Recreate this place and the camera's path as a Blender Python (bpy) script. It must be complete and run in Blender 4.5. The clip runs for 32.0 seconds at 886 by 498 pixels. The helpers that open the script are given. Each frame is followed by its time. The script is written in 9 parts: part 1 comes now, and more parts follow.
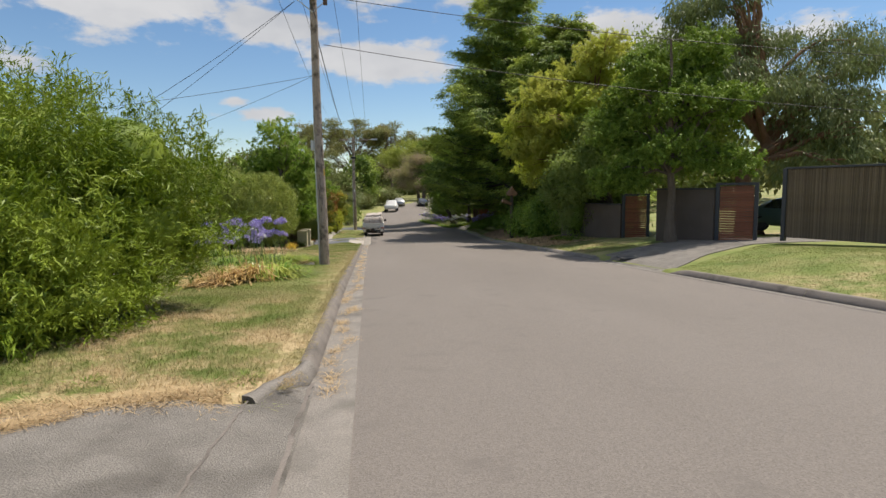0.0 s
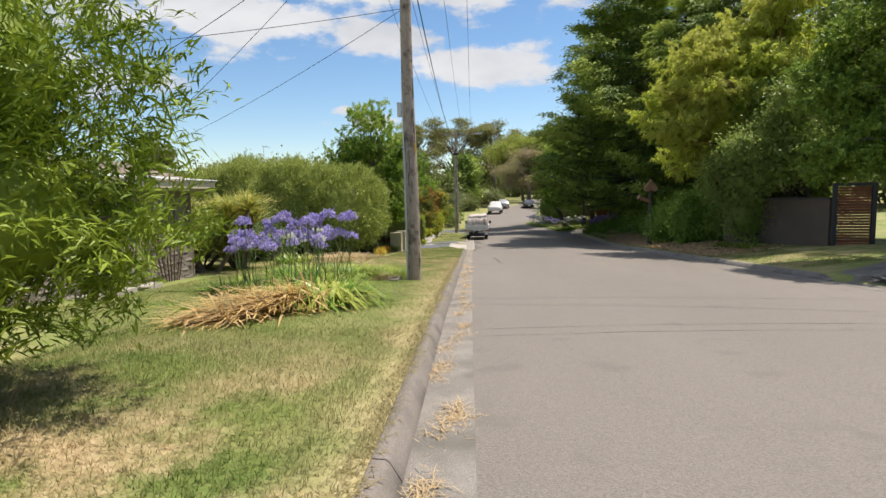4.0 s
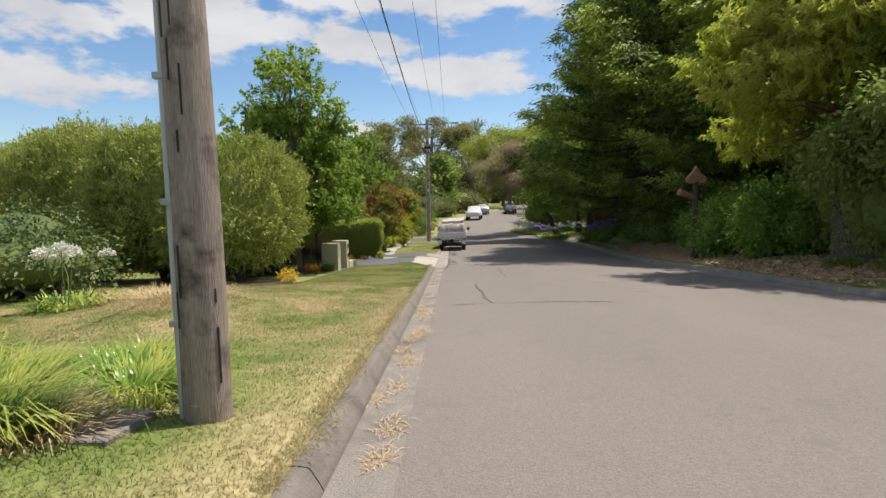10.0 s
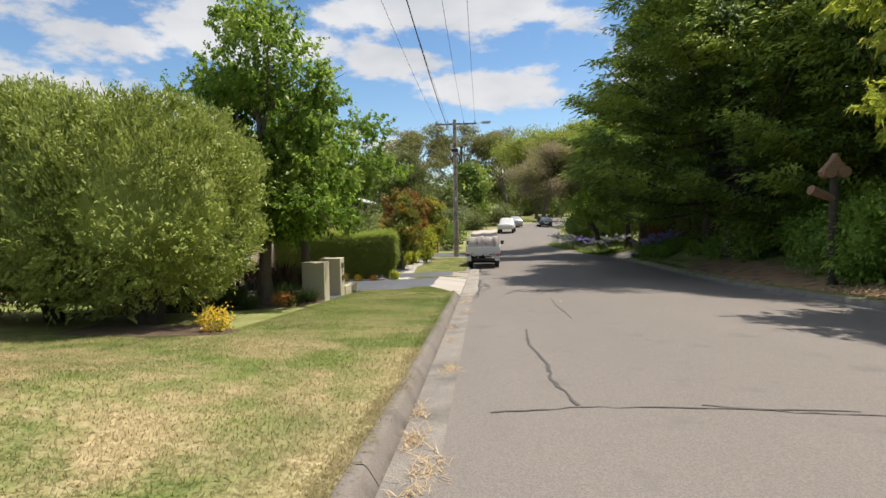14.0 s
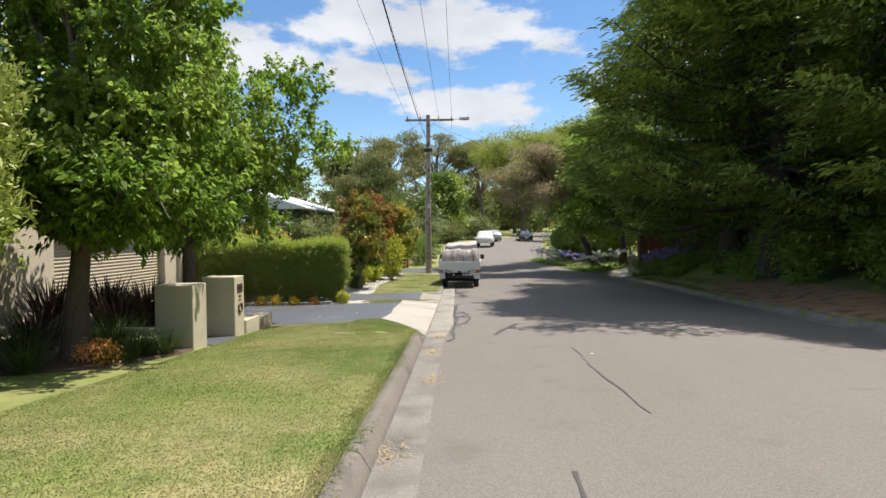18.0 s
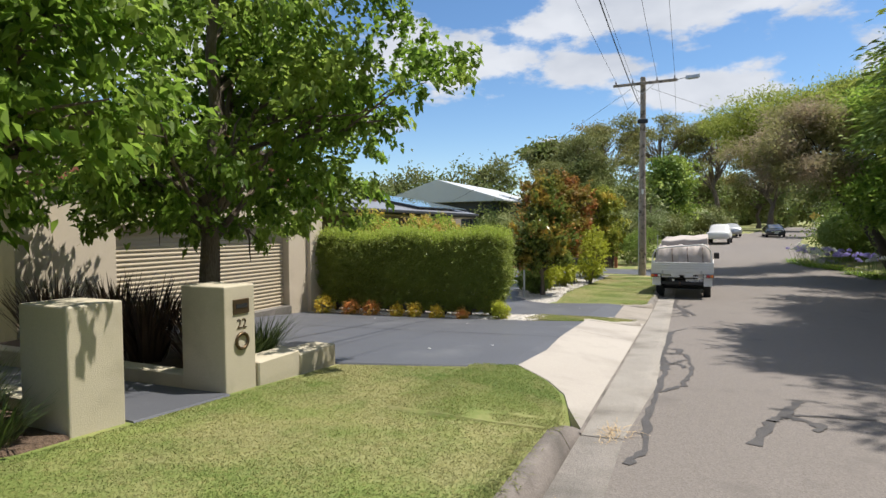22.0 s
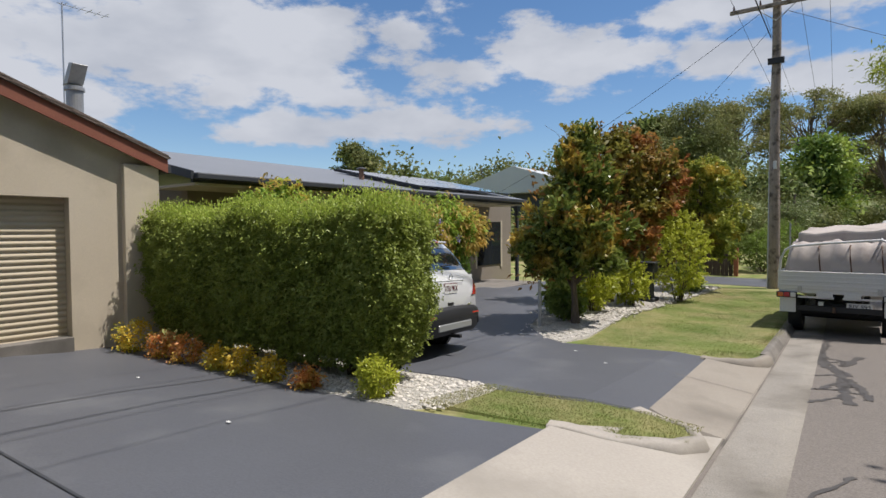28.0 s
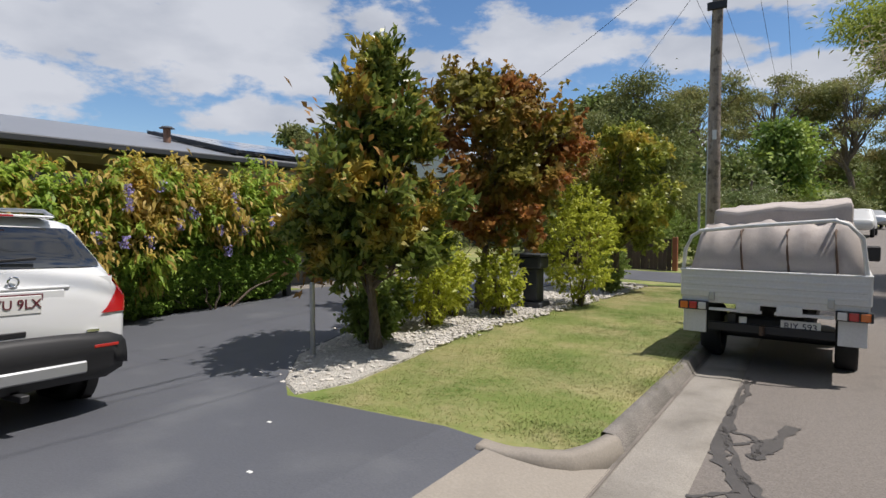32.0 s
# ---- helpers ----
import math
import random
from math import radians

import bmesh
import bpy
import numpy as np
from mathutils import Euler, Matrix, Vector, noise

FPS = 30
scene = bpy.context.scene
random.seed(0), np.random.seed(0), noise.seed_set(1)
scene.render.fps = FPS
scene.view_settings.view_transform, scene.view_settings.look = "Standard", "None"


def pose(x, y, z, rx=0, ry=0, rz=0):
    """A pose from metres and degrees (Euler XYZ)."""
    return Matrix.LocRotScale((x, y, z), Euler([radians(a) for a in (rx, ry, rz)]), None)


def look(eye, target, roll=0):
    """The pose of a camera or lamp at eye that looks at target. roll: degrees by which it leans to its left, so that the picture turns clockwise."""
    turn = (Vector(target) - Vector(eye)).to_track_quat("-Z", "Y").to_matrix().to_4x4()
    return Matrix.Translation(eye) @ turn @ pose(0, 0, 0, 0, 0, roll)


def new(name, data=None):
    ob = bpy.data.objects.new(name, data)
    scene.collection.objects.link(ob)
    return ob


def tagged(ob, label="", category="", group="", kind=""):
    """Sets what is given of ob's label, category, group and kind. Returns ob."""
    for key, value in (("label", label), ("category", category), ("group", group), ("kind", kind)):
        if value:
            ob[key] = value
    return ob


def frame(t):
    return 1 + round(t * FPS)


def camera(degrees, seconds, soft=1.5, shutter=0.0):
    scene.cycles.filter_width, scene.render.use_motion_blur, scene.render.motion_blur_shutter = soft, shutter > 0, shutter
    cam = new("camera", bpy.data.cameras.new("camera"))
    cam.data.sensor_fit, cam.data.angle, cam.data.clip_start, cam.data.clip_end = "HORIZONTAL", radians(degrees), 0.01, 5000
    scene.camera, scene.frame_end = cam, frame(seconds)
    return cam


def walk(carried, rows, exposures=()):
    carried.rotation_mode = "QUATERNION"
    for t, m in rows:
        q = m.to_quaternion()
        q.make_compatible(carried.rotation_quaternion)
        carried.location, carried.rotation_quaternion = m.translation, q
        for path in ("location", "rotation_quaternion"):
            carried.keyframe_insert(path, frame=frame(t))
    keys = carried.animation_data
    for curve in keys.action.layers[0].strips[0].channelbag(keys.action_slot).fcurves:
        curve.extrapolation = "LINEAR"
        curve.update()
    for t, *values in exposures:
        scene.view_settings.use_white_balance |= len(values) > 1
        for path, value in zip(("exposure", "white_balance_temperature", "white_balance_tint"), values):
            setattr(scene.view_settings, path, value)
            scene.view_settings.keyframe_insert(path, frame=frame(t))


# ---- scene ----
cam = camera(76.2, 32.0)
METRES, EYE, TILT, LEAN, TURN = 43.0, 1.49, 0.0, 0.0, -5.8
ROWS = [
    (0.0, 0.0, 0.0, 0.0, -0.08, -6.07, 0.77),
    (0.5, -0.0038, 0.0157, -0.0014, 3.96, -6.18, 0.85),
    (1.0, -0.0066, 0.032, -0.0029, 6.79, -6.42, 0.92),
    (1.5, -0.0104, 0.0473, -0.0044, 8.76, -6.69, 0.93),
    (2.0, -0.012, 0.0638, -0.0053, 9.87, -6.47, 1.0),
    (2.5, -0.0147, 0.0793, -0.0064, 10.08, -6.09, 1.07),
    (3.0, -0.0164, 0.0955, -0.0075, 9.84, -5.51, 1.04),
    (3.5, -0.0192, 0.1119, -0.0088, 10.1, -5.39, 0.97),
    (5.5, -0.0254, 0.1789, -0.0144, 9.93, -6.34, 1.31),
    (6.0, -0.0263, 0.1956, -0.0151, 9.86, -5.61, 1.27),
    (6.5, -0.0288, 0.2127, -0.0156, 9.65, -5.2, 1.2),
    (7.0, -0.0307, 0.2301, -0.0168, 9.49, -4.8, 1.14),
    (7.5, -0.0328, 0.247, -0.0178, 8.44, -4.68, 1.11),
    (8.0, -0.0333, 0.2644, -0.0187, 7.85, -4.5, 1.09),
    (8.5, -0.0353, 0.2817, -0.0197, 7.6, -4.51, 1.07),
    (9.0, -0.0362, 0.2985, -0.0206, 7.97, -4.85, 1.04),
    (9.5, -0.0385, 0.3153, -0.0214, 8.14, -4.88, 1.04),
    (10.0, -0.0399, 0.3315, -0.0223, 7.93, -4.8, 1.01),
    (10.5, -0.0421, 0.3484, -0.0232, 7.85, -4.33, 1.0),
    (11.0, -0.0439, 0.3648, -0.024, 8.17, -3.71, 1.07),
    (11.5, -0.0463, 0.3811, -0.0247, 8.78, -3.29, 1.09),
    (12.0, -0.0477, 0.3965, -0.0255, 10.3, -3.44, 1.14),
    (12.5, -0.0507, 0.4127, -0.0266, 10.68, -3.32, 1.12),
    (13.0, -0.0526, 0.4287, -0.0275, 11.05, -3.19, 1.14),
    (13.5, -0.0547, 0.4441, -0.028, 10.99, -3.01, 1.15),
    (14.0, -0.0571, 0.459, -0.0287, 10.97, -3.34, 1.08),
    (14.5, -0.0601, 0.4746, -0.0298, 10.27, -4.01, 0.96),
    (15.0, -0.0625, 0.4897, -0.0309, 9.77, -3.71, 0.9),
    (15.5, -0.0641, 0.5055, -0.0313, 8.73, -3.12, 0.89),
    (17.5, -0.0717, 0.5676, -0.0349, 8.09, -2.63, 0.31),
    (18.0, -0.0734, 0.5825, -0.0359, 8.53, -1.87, 0.32),
    (18.5, -0.0738, 0.5978, -0.0362, 9.21, -1.26, 0.37),
    (19.0, -0.0747, 0.6132, -0.0372, 10.32, -0.87, 0.41),
    (19.5, -0.0752, 0.6278, -0.038, 11.8, -0.92, 0.35),
    (20.0, -0.0776, 0.6431, -0.0388, 14.4, -0.57, 0.36),
    (20.5, -0.0786, 0.6585, -0.0392, 18.02, -0.27, 0.3),
    (21.0, -0.0808, 0.6739, -0.04, 21.54, -0.48, 0.34),
    (21.5, -0.0815, 0.6891, -0.0405, 25.8, -1.45, 0.46),
    (22.0, -0.0841, 0.7046, -0.0413, 30.3, -2.05, 0.51),
    (22.5, -0.0863, 0.7195, -0.0421, 35.43, -2.03, 0.57),
    (23.0, -0.0883, 0.7341, -0.0426, 39.93, -1.56, 0.63),
    (23.5, -0.0894, 0.7477, -0.0427, 43.54, -1.12, 0.51),
    (24.0, -0.0903, 0.7621, -0.043, 44.81, -0.89, 0.51),
    (24.5, -0.0921, 0.7764, -0.0436, 45.12, -0.96, 0.49),
    (25.0, -0.0936, 0.7915, -0.0442, 44.35, -1.65, 0.44),
    (25.5, -0.0962, 0.8064, -0.0454, 43.79, -2.07, 0.46),
    (26.0, -0.0983, 0.8217, -0.0464, 43.2, -1.91, 0.49),
    (26.5, -0.101, 0.8363, -0.0473, 42.65, -1.61, 0.51),
    (28.5, -0.1079, 0.893, -0.0505, 42.49, -2.13, 0.42),
    (29.0, -0.1094, 0.9071, -0.051, 43.2, -3.23, 0.36),
    (29.5, -0.1107, 0.9213, -0.0515, 43.72, -3.31, 0.34),
    (30.0, -0.1116, 0.9351, -0.0515, 45.02, -3.36, 0.34),
    (30.5, -0.1116, 0.9489, -0.0518, 45.8, -2.89, 0.31),
    (31.0, -0.1122, 0.9624, -0.0525, 46.14, -2.64, 0.23),
    (31.5, -0.1125, 0.9765, -0.0534, 43.96, -2.62, 0.16),
    (32.0, -0.1137, 0.9906, -0.0549, 40.0, -2.78, 0.06),
]
EXPOSURES = [(0.0, 0.18, 6950, 11.5), (3.0, 0.50, 6900, 11.5), (6.0, 0.38, 6900, 12), (14.0, 0.45, 6900, 11), (18.0, 0.58, 6650, 10.5), (21.0, 0.48, 6550, 11), (26.0, 0.22, 6400, 11.5), (29.0, 0.04, 6450, 13), (32.0, 0.10, 6450, 13)]
walk(cam, [(t, pose(0, 0, EYE, TILT, LEAN, TURN) @ pose(METRES * x, METRES * y, METRES * z, 90 + pitch, roll, yaw)) for t, x, y, z, yaw, pitch, roll in ROWS], EXPOSURES)

# ---- world, sun ----
SUN_TO = Vector((0.39, 0.26, 1.0)).normalized()
SUN_AZ = math.atan2(SUN_TO.x, SUN_TO.y)
SUN_EL = math.asin(SUN_TO.z)


def build_world():
    world = bpy.data.worlds.new("world")
    scene.world = world
    world.use_nodes = True
    nt = world.node_tree
    nt.nodes.clear()
    N, L = nt.nodes.new, nt.links.new
    out, bg = N("ShaderNodeOutputWorld"), N("ShaderNodeBackground")
    sky = N("ShaderNodeTexSky")
    sky.sky_type, sky.sun_disc = "NISHITA", False
    sky.sun_elevation, sky.sun_rotation = SUN_EL, SUN_AZ
    sky.air_density, sky.dust_density, sky.ozone_density = 1.0, 0.1, 3.0
    bg.inputs["Strength"].default_value = 0.12
    coord, sep = N("ShaderNodeTexCoord"), N("ShaderNodeSeparateXYZ")
    L(coord.outputs["Generated"], sep.inputs[0])
    lift = N("ShaderNodeMath")
    lift.operation = "ADD"
    lift.inputs[1].default_value = 0.16
    L(sep.outputs["Z"], lift.inputs[0])
    top = N("ShaderNodeMath")
    top.operation = "MAXIMUM"
    top.inputs[1].default_value = 0.05
    L(lift.outputs[0], top.inputs[0])
    flat = N("ShaderNodeCombineXYZ")
    for axis in ("X", "Y"):
        div = N("ShaderNodeMath")
        div.operation = "DIVIDE"
        L(sep.outputs[axis], div.inputs[0])
        L(top.outputs[0], div.inputs[1])
        L(div.outputs[0], flat.inputs[axis])
    flat.inputs["Z"].default_value = CLOUD_SEED
    # bearing and height above the horizon, in radians
    bearing, height, place = N("ShaderNodeMath"), N("ShaderNodeMath"), N("ShaderNodeCombineXYZ")
    bearing.operation, height.operation = "ARCTAN2", "ARCSINE"
    L(sep.outputs["X"], bearing.inputs[0])
    L(sep.outputs["Y"], bearing.inputs[1])
    L(sep.outputs["Z"], height.inputs[0])
    L(bearing.outputs[0], place.inputs["X"])
    L(height.outputs[0], place.inputs["Y"])
    swell = N("ShaderNodeMapping")
    swell.inputs["Location"].default_value, swell.inputs["Scale"].default_value = (0, 0, CLOUD_SEED), (1.0, 2.1, 1.0)
    L(place.outputs[0], swell.inputs["Vector"])
    # cumulus banks, and a broken cover overhead
    cover = N("ShaderNodeMapRange")
    cover.inputs["From Min"].default_value, cover.inputs["From Max"].default_value, cover.inputs["To Max"].default_value = 0.42, 0.62, 0.60
    L(height.outputs[0], cover.inputs["Value"])
    total = cover.outputs["Result"]
    for az, el, wide, tall in CLOUDS:
        mp, ball, most = N("ShaderNodeMapping"), N("ShaderNodeTexGradient"), N("ShaderNodeMath")
        mp.vector_type, ball.gradient_type, most.operation = "TEXTURE", "SPHERICAL", "MAXIMUM"
        mp.inputs["Location"].default_value, mp.inputs["Scale"].default_value = (az, el, 0), (wide * 1.75, tall * 1.8, 1)
        L(place.outputs[0], mp.inputs["Vector"])
        L(mp.outputs[0], ball.inputs["Vector"])
        L(total, most.inputs[0])
        L(ball.outputs["Fac"], most.inputs[1])
        total = most.outputs[0]
    big = N("ShaderNodeTexNoise")
    big.inputs["Scale"].default_value, big.inputs["Detail"].default_value, big.inputs["Roughness"].default_value = 7.5, 10.0, 0.58
    L(swell.outputs[0], big.inputs["Vector"])
    puff = N("ShaderNodeMath")
    puff.operation = "MULTIPLY_ADD"
    puff.inputs[1].default_value, puff.inputs[2].default_value = 2.1, -1.05
    L(big.outputs["Fac"], puff.inputs[0])
    body = N("ShaderNodeMath")
    body.operation = "ADD"
    L(total, body.inputs[0])
    L(puff.outputs[0], body.inputs[1])
    ramp = N("ShaderNodeValToRGB")
    ramp.color_ramp.elements[0].position, ramp.color_ramp.elements[1].position = 0.37, 0.66
    ramp.color_ramp.interpolation = "EASE"
    L(body.outputs[0], ramp.inputs["Fac"])
    tone = N("ShaderNodeTexNoise")
    tone.inputs["Scale"].default_value, tone.inputs["Detail"].default_value = 5.5, 7.0
    L(swell.outputs[0], tone.inputs["Vector"])
    shade = N("ShaderNodeMapRange")
    shade.inputs["From Min"].default_value, shade.inputs["From Max"].default_value = 0.35, 0.60
    L(tone.outputs["Fac"], shade.inputs["Value"])
    white = N("ShaderNodeMix")
    white.data_type = "RGBA"
    white.inputs["A"].default_value, white.inputs["B"].default_value = (3.7, 4.0, 4.5, 1), (4.8, 5.05, 5.45, 1)
    L(shade.outputs["Result"], white.inputs["Factor"])
    mix = N("ShaderNodeMix")
    mix.data_type = "RGBA"
    L(ramp.outputs["Color"], mix.inputs["Factor"])
    deep = N("ShaderNodeHueSaturation")
    deep.inputs["Saturation"].default_value, deep.inputs["Value"].default_value = 1.14, 0.90
    L(sky.outputs["Color"], deep.inputs["Color"])
    L(deep.outputs["Color"], mix.inputs["A"])
    L(white.outputs["Result"], mix.inputs["B"])
    L(mix.outputs["Result"], bg.inputs["Color"])
    L(bg.outputs[0], out.inputs[0])


CLOUD_SEED = 3.7
CLOUDS = [(-0.42, 0.275, 0.20, 0.040), (0.02, 0.21, 0.12, 0.038), (-0.19, 0.125, 0.08, 0.016), (-0.64, 0.185, 0.13, 0.036), (-0.08, 0.345, 0.24, 0.060), (-0.98, 0.29, 0.38, 0.085), (-0.84, 0.175, 0.17, 0.028),
          (-0.47, 0.30, 0.13, 0.05), (-0.24, 0.145, 0.03, 0.014), (-0.17, 0.265, 0.10, 0.028), (-1.32, 0.22, 0.28, 0.075), (0.42, 0.22, 0.25, 0.05), (-1.9, 0.25, 0.3, 0.08), (2.4, 0.3, 0.4, 0.1)]
build_world()
sun = new("sun", bpy.data.lights.new("sun", "SUN"))
sun.data.energy, sun.data.angle, sun.data.color = 4.6, radians(0.53), (1.0, 0.95, 0.87)
sun.matrix_world = look((0, 0, 60), Vector((0, 0, 60)) - SUN_TO)

# ---- materials ----
def shader(name):
    m = bpy.data.materials.new(name)
    m.use_nodes = True
    nt = m.node_tree
    return m, nt, nt.nodes["Principled BSDF"], nt.nodes["Material Output"]


def mixed(nt, fac, a, b):
    n = nt.nodes.new("ShaderNodeMix")
    n.data_type = "RGBA"
    for socket, v in (("Factor", fac), ("A", a), ("B", b)):
        if isinstance(v, bpy.types.NodeSocket):
            nt.links.new(v, n.inputs[socket])
        else:
            n.inputs[socket].default_value = v if socket == "Factor" else (*v, 1)
    return n.outputs["Result"]


def noise_fac(nt, vec, scale, detail=4.0, lo=0.35, hi=0.65, rough=0.55, stretch=None):
    if stretch:
        mp = nt.nodes.new("ShaderNodeMapping")
        mp.inputs["Scale"].default_value = stretch
        nt.links.new(vec, mp.inputs["Vector"])
        vec = mp.outputs["Vector"]
    n = nt.nodes.new("ShaderNodeTexNoise")
    n.inputs["Scale"].default_value, n.inputs["Detail"].default_value, n.inputs["Roughness"].default_value = scale, detail, rough
    nt.links.new(vec, n.inputs["Vector"])
    r = nt.nodes.new("ShaderNodeMapRange")
    r.inputs["From Min"].default_value, r.inputs["From Max"].default_value = lo, hi
    nt.links.new(n.outputs["Fac"], r.inputs["Value"])
    return r.outputs["Result"]


def surface(name, a, b, rough=0.8, scale=2.0, fine=60.0, grain=0.25, bump=0.3, depth=0.01, metal=0.0, stain=None, stain_scale=0.6,
            stain_at=(0.5, 0.7), stretch=None, vary=0.0, coat=0.0):
    """A solid surface: two colours in large patches, grain in fine ones, stains of a third colour, relief."""
    m, nt, bsdf, _ = shader(name)
    vec = nt.nodes.new("ShaderNodeTexCoord").outputs["Object"]
    col = mixed(nt, noise_fac(nt, vec, scale, 5.0, stretch=stretch), a, b)
    g = noise_fac(nt, vec, fine, 3.0, 0.25, 0.75, stretch=stretch)
    dark = tuple(v * (1 - grain) for v in a)
    light = tuple(min(1.0, v * (1 + grain)) for v in b)
    col = mixed(nt, 0.5, col, mixed(nt, g, dark, light)) if grain else col
    if stain:
        col = mixed(nt, noise_fac(nt, vec, stain_scale, 6.0, *stain_at), col, stain)
    if vary:
        info = nt.nodes.new("ShaderNodeObjectInfo")
        hsv = nt.nodes.new("ShaderNodeHueSaturation")
        r = nt.nodes.new("ShaderNodeMapRange")
        r.inputs["To Min"].default_value, r.inputs["To Max"].default_value = 1 - vary, 1 + vary
        nt.links.new(info.outputs["Random"], r.inputs["Value"])
        nt.links.new(r.outputs["Result"], hsv.inputs["Value"])
        nt.links.new(col, hsv.inputs["Color"])
        col = hsv.outputs["Color"]
    nt.links.new(col, bsdf.inputs["Base Color"])
    bsdf.inputs["Roughness"].default_value, bsdf.inputs["Metallic"].default_value = rough, metal
    bsdf.inputs["Coat Weight"].default_value = coat
    if bump:
        bp = nt.nodes.new("ShaderNodeBump")
        bp.inputs["Strength"].default_value, bp.inputs["Distance"].default_value = bump, depth
        nt.links.new(g, bp.inputs["Height"])
        nt.links.new(bp.outputs["Normal"], bsdf.inputs["Normal"])
    return m


def foliage(name, a, b, c=None, share=0.25, rough=0.5, glow=0.32, patch=0.8):
    """Leaves: colour varies from leaf to leaf and in large patches; light comes through them."""
    m, nt, bsdf, out = shader(name)
    geo = nt.nodes.new("ShaderNodeNewGeometry")
    vec = nt.nodes.new("ShaderNodeTexCoord").outputs["Object"]
    col = mixed(nt, geo.outputs["Random Per Island"], a, b)
    if c:
        col = mixed(nt, noise_fac(nt, vec, patch, 3.0, 0.62 - share, 0.78 - share), col, c)
    nt.links.new(col, bsdf.inputs["Base Color"])
    bsdf.inputs["Roughness"].default_value = rough
    bsdf.inputs["Specular IOR Level"].default_value = 0.28
    tr = nt.nodes.new("ShaderNodeBsdfTranslucent")
    nt.links.new(col, tr.inputs["Color"])
    mx = nt.nodes.new("ShaderNodeMixShader")
    mx.inputs[0].default_value = glow
    nt.links.new(bsdf.outputs[0], mx.inputs[1])
    nt.links.new(tr.outputs[0], mx.inputs[2])
    nt.links.new(mx.outputs[0], out.inputs["Surface"])
    return m


def plain(name, colour, rough=0.5, metal=0.0, coat=0.0, emit=None):
    m, nt, bsdf, _ = shader(name)
    bsdf.inputs["Base Color"].default_value = (*colour, 1)
    bsdf.inputs["Roughness"].default_value, bsdf.inputs["Metallic"].default_value = rough, metal
    bsdf.inputs["Coat Weight"].default_value = coat
    return m


def grass_material(name, glow=0.0):
    """Lawn: green and straw in patches, the same for the soil between and the blades on it."""
    m, nt, bsdf, out = shader(name)
    vec = nt.nodes.new("ShaderNodeNewGeometry").outputs["Position"]
    isl = nt.nodes.new("ShaderNodeNewGeometry").outputs["Random Per Island"]
    green = mixed(nt, noise_fac(nt, vec, 0.9, 3.0), (0.122, 0.172, 0.042), (0.190, 0.228, 0.066))
    straw = mixed(nt, noise_fac(nt, vec, 14.0, 3.0), (0.38, 0.29, 0.16), (0.51, 0.405, 0.25))
    dry = noise_fac(nt, vec, 0.8, 7.0, 0.43, 0.60, 0.72)
    # the unmown verge is dry, the tended lawn further on is green
    sep, tend, less, along = nt.nodes.new("ShaderNodeSeparateXYZ"), nt.nodes.new("ShaderNodeValToRGB"), nt.nodes.new("ShaderNodeMath"), nt.nodes.new("ShaderNodeMath")
    nt.links.new(vec, sep.inputs[0])
    along.operation = "DIVIDE"
    along.inputs[1].default_value = 60.0
    nt.links.new(sep.outputs["Y"], along.inputs[0])
    ramp = tend.color_ramp
    ramp.elements[0].position, ramp.elements[1].position = 0.0, 1.0
    ramp.elements[0].color, ramp.elements[1].color = (1.7, 1.7, 1.7, 1), (0.6, 0.6, 0.6, 1)
    for y, v in ((8.0, 1.25), (10.5, 0.5), (12.0, 0.25), (17.5, 0.22), (22.0, 0.85), (26.0, 0.8), (29.5, 0.30), (38.0, 0.4), (44.0, 0.45), (50.0, 0.42)):
        e = ramp.elements.new(y / 60)
        e.color = (v, v, v, 1)
    nt.links.new(along.outputs[0], tend.inputs["Fac"])
    less.operation, less.use_clamp = "MULTIPLY", True
    nt.links.new(dry, less.inputs[0])
    nt.links.new(tend.outputs["Color"], less.inputs[1])
    dry = less.outputs[0]
    # a worn straw band along the kerb
    wide, line, edge, both = nt.nodes.new("ShaderNodeMath"), nt.nodes.new("ShaderNodeMath"), nt.nodes.new("ShaderNodeMapRange"), nt.nodes.new("ShaderNodeMath")
    wide.operation, line.operation, both.operation = "MULTIPLY_ADD", "ADD", "MAXIMUM"
    wide.inputs[1].default_value, wide.inputs[2].default_value = 0.030, 0.80
    nt.links.new(sep.outputs["Y"], wide.inputs[0])
    nt.links.new(sep.outputs["X"], line.inputs[0])
    nt.links.new(wide.outputs[0], line.inputs[1])
    wander = noise_fac(nt, vec, 1.6, 5.0, 0.25, 0.75)
    shift = nt.nodes.new("ShaderNodeMath")
    shift.operation = "MULTIPLY_ADD"
    shift.inputs[1].default_value = 0.7
    nt.links.new(wander, shift.inputs[0])
    nt.links.new(line.outputs[0], shift.inputs[2])
    for socket, v in (("From Min", -0.35), ("From Max", 0.40), ("To Max", 0.65)):
        edge.inputs[socket].default_value = v
    nt.links.new(shift.outputs[0], edge.inputs["Value"])
    gate = nt.nodes.new("ShaderNodeMath")
    gate.operation = "LESS_THAN"
    gate.inputs[1].default_value = 26.5
    nt.links.new(sep.outputs["Y"], gate.inputs[0])
    keep = nt.nodes.new("ShaderNodeMath")
    keep.operation = "MULTIPLY"
    nt.links.new(edge.outputs["Result"], keep.inputs[0])
    nt.links.new(gate.outputs[0], keep.inputs[1])
    near = nt.nodes.new("ShaderNodeMath")
    near.operation = "LESS_THAN"
    near.inputs[1].default_value = 2.0
    nt.links.new(sep.outputs["X"], near.inputs[0])
    side = nt.nodes.new("ShaderNodeMath")
    side.operation = "MULTIPLY"
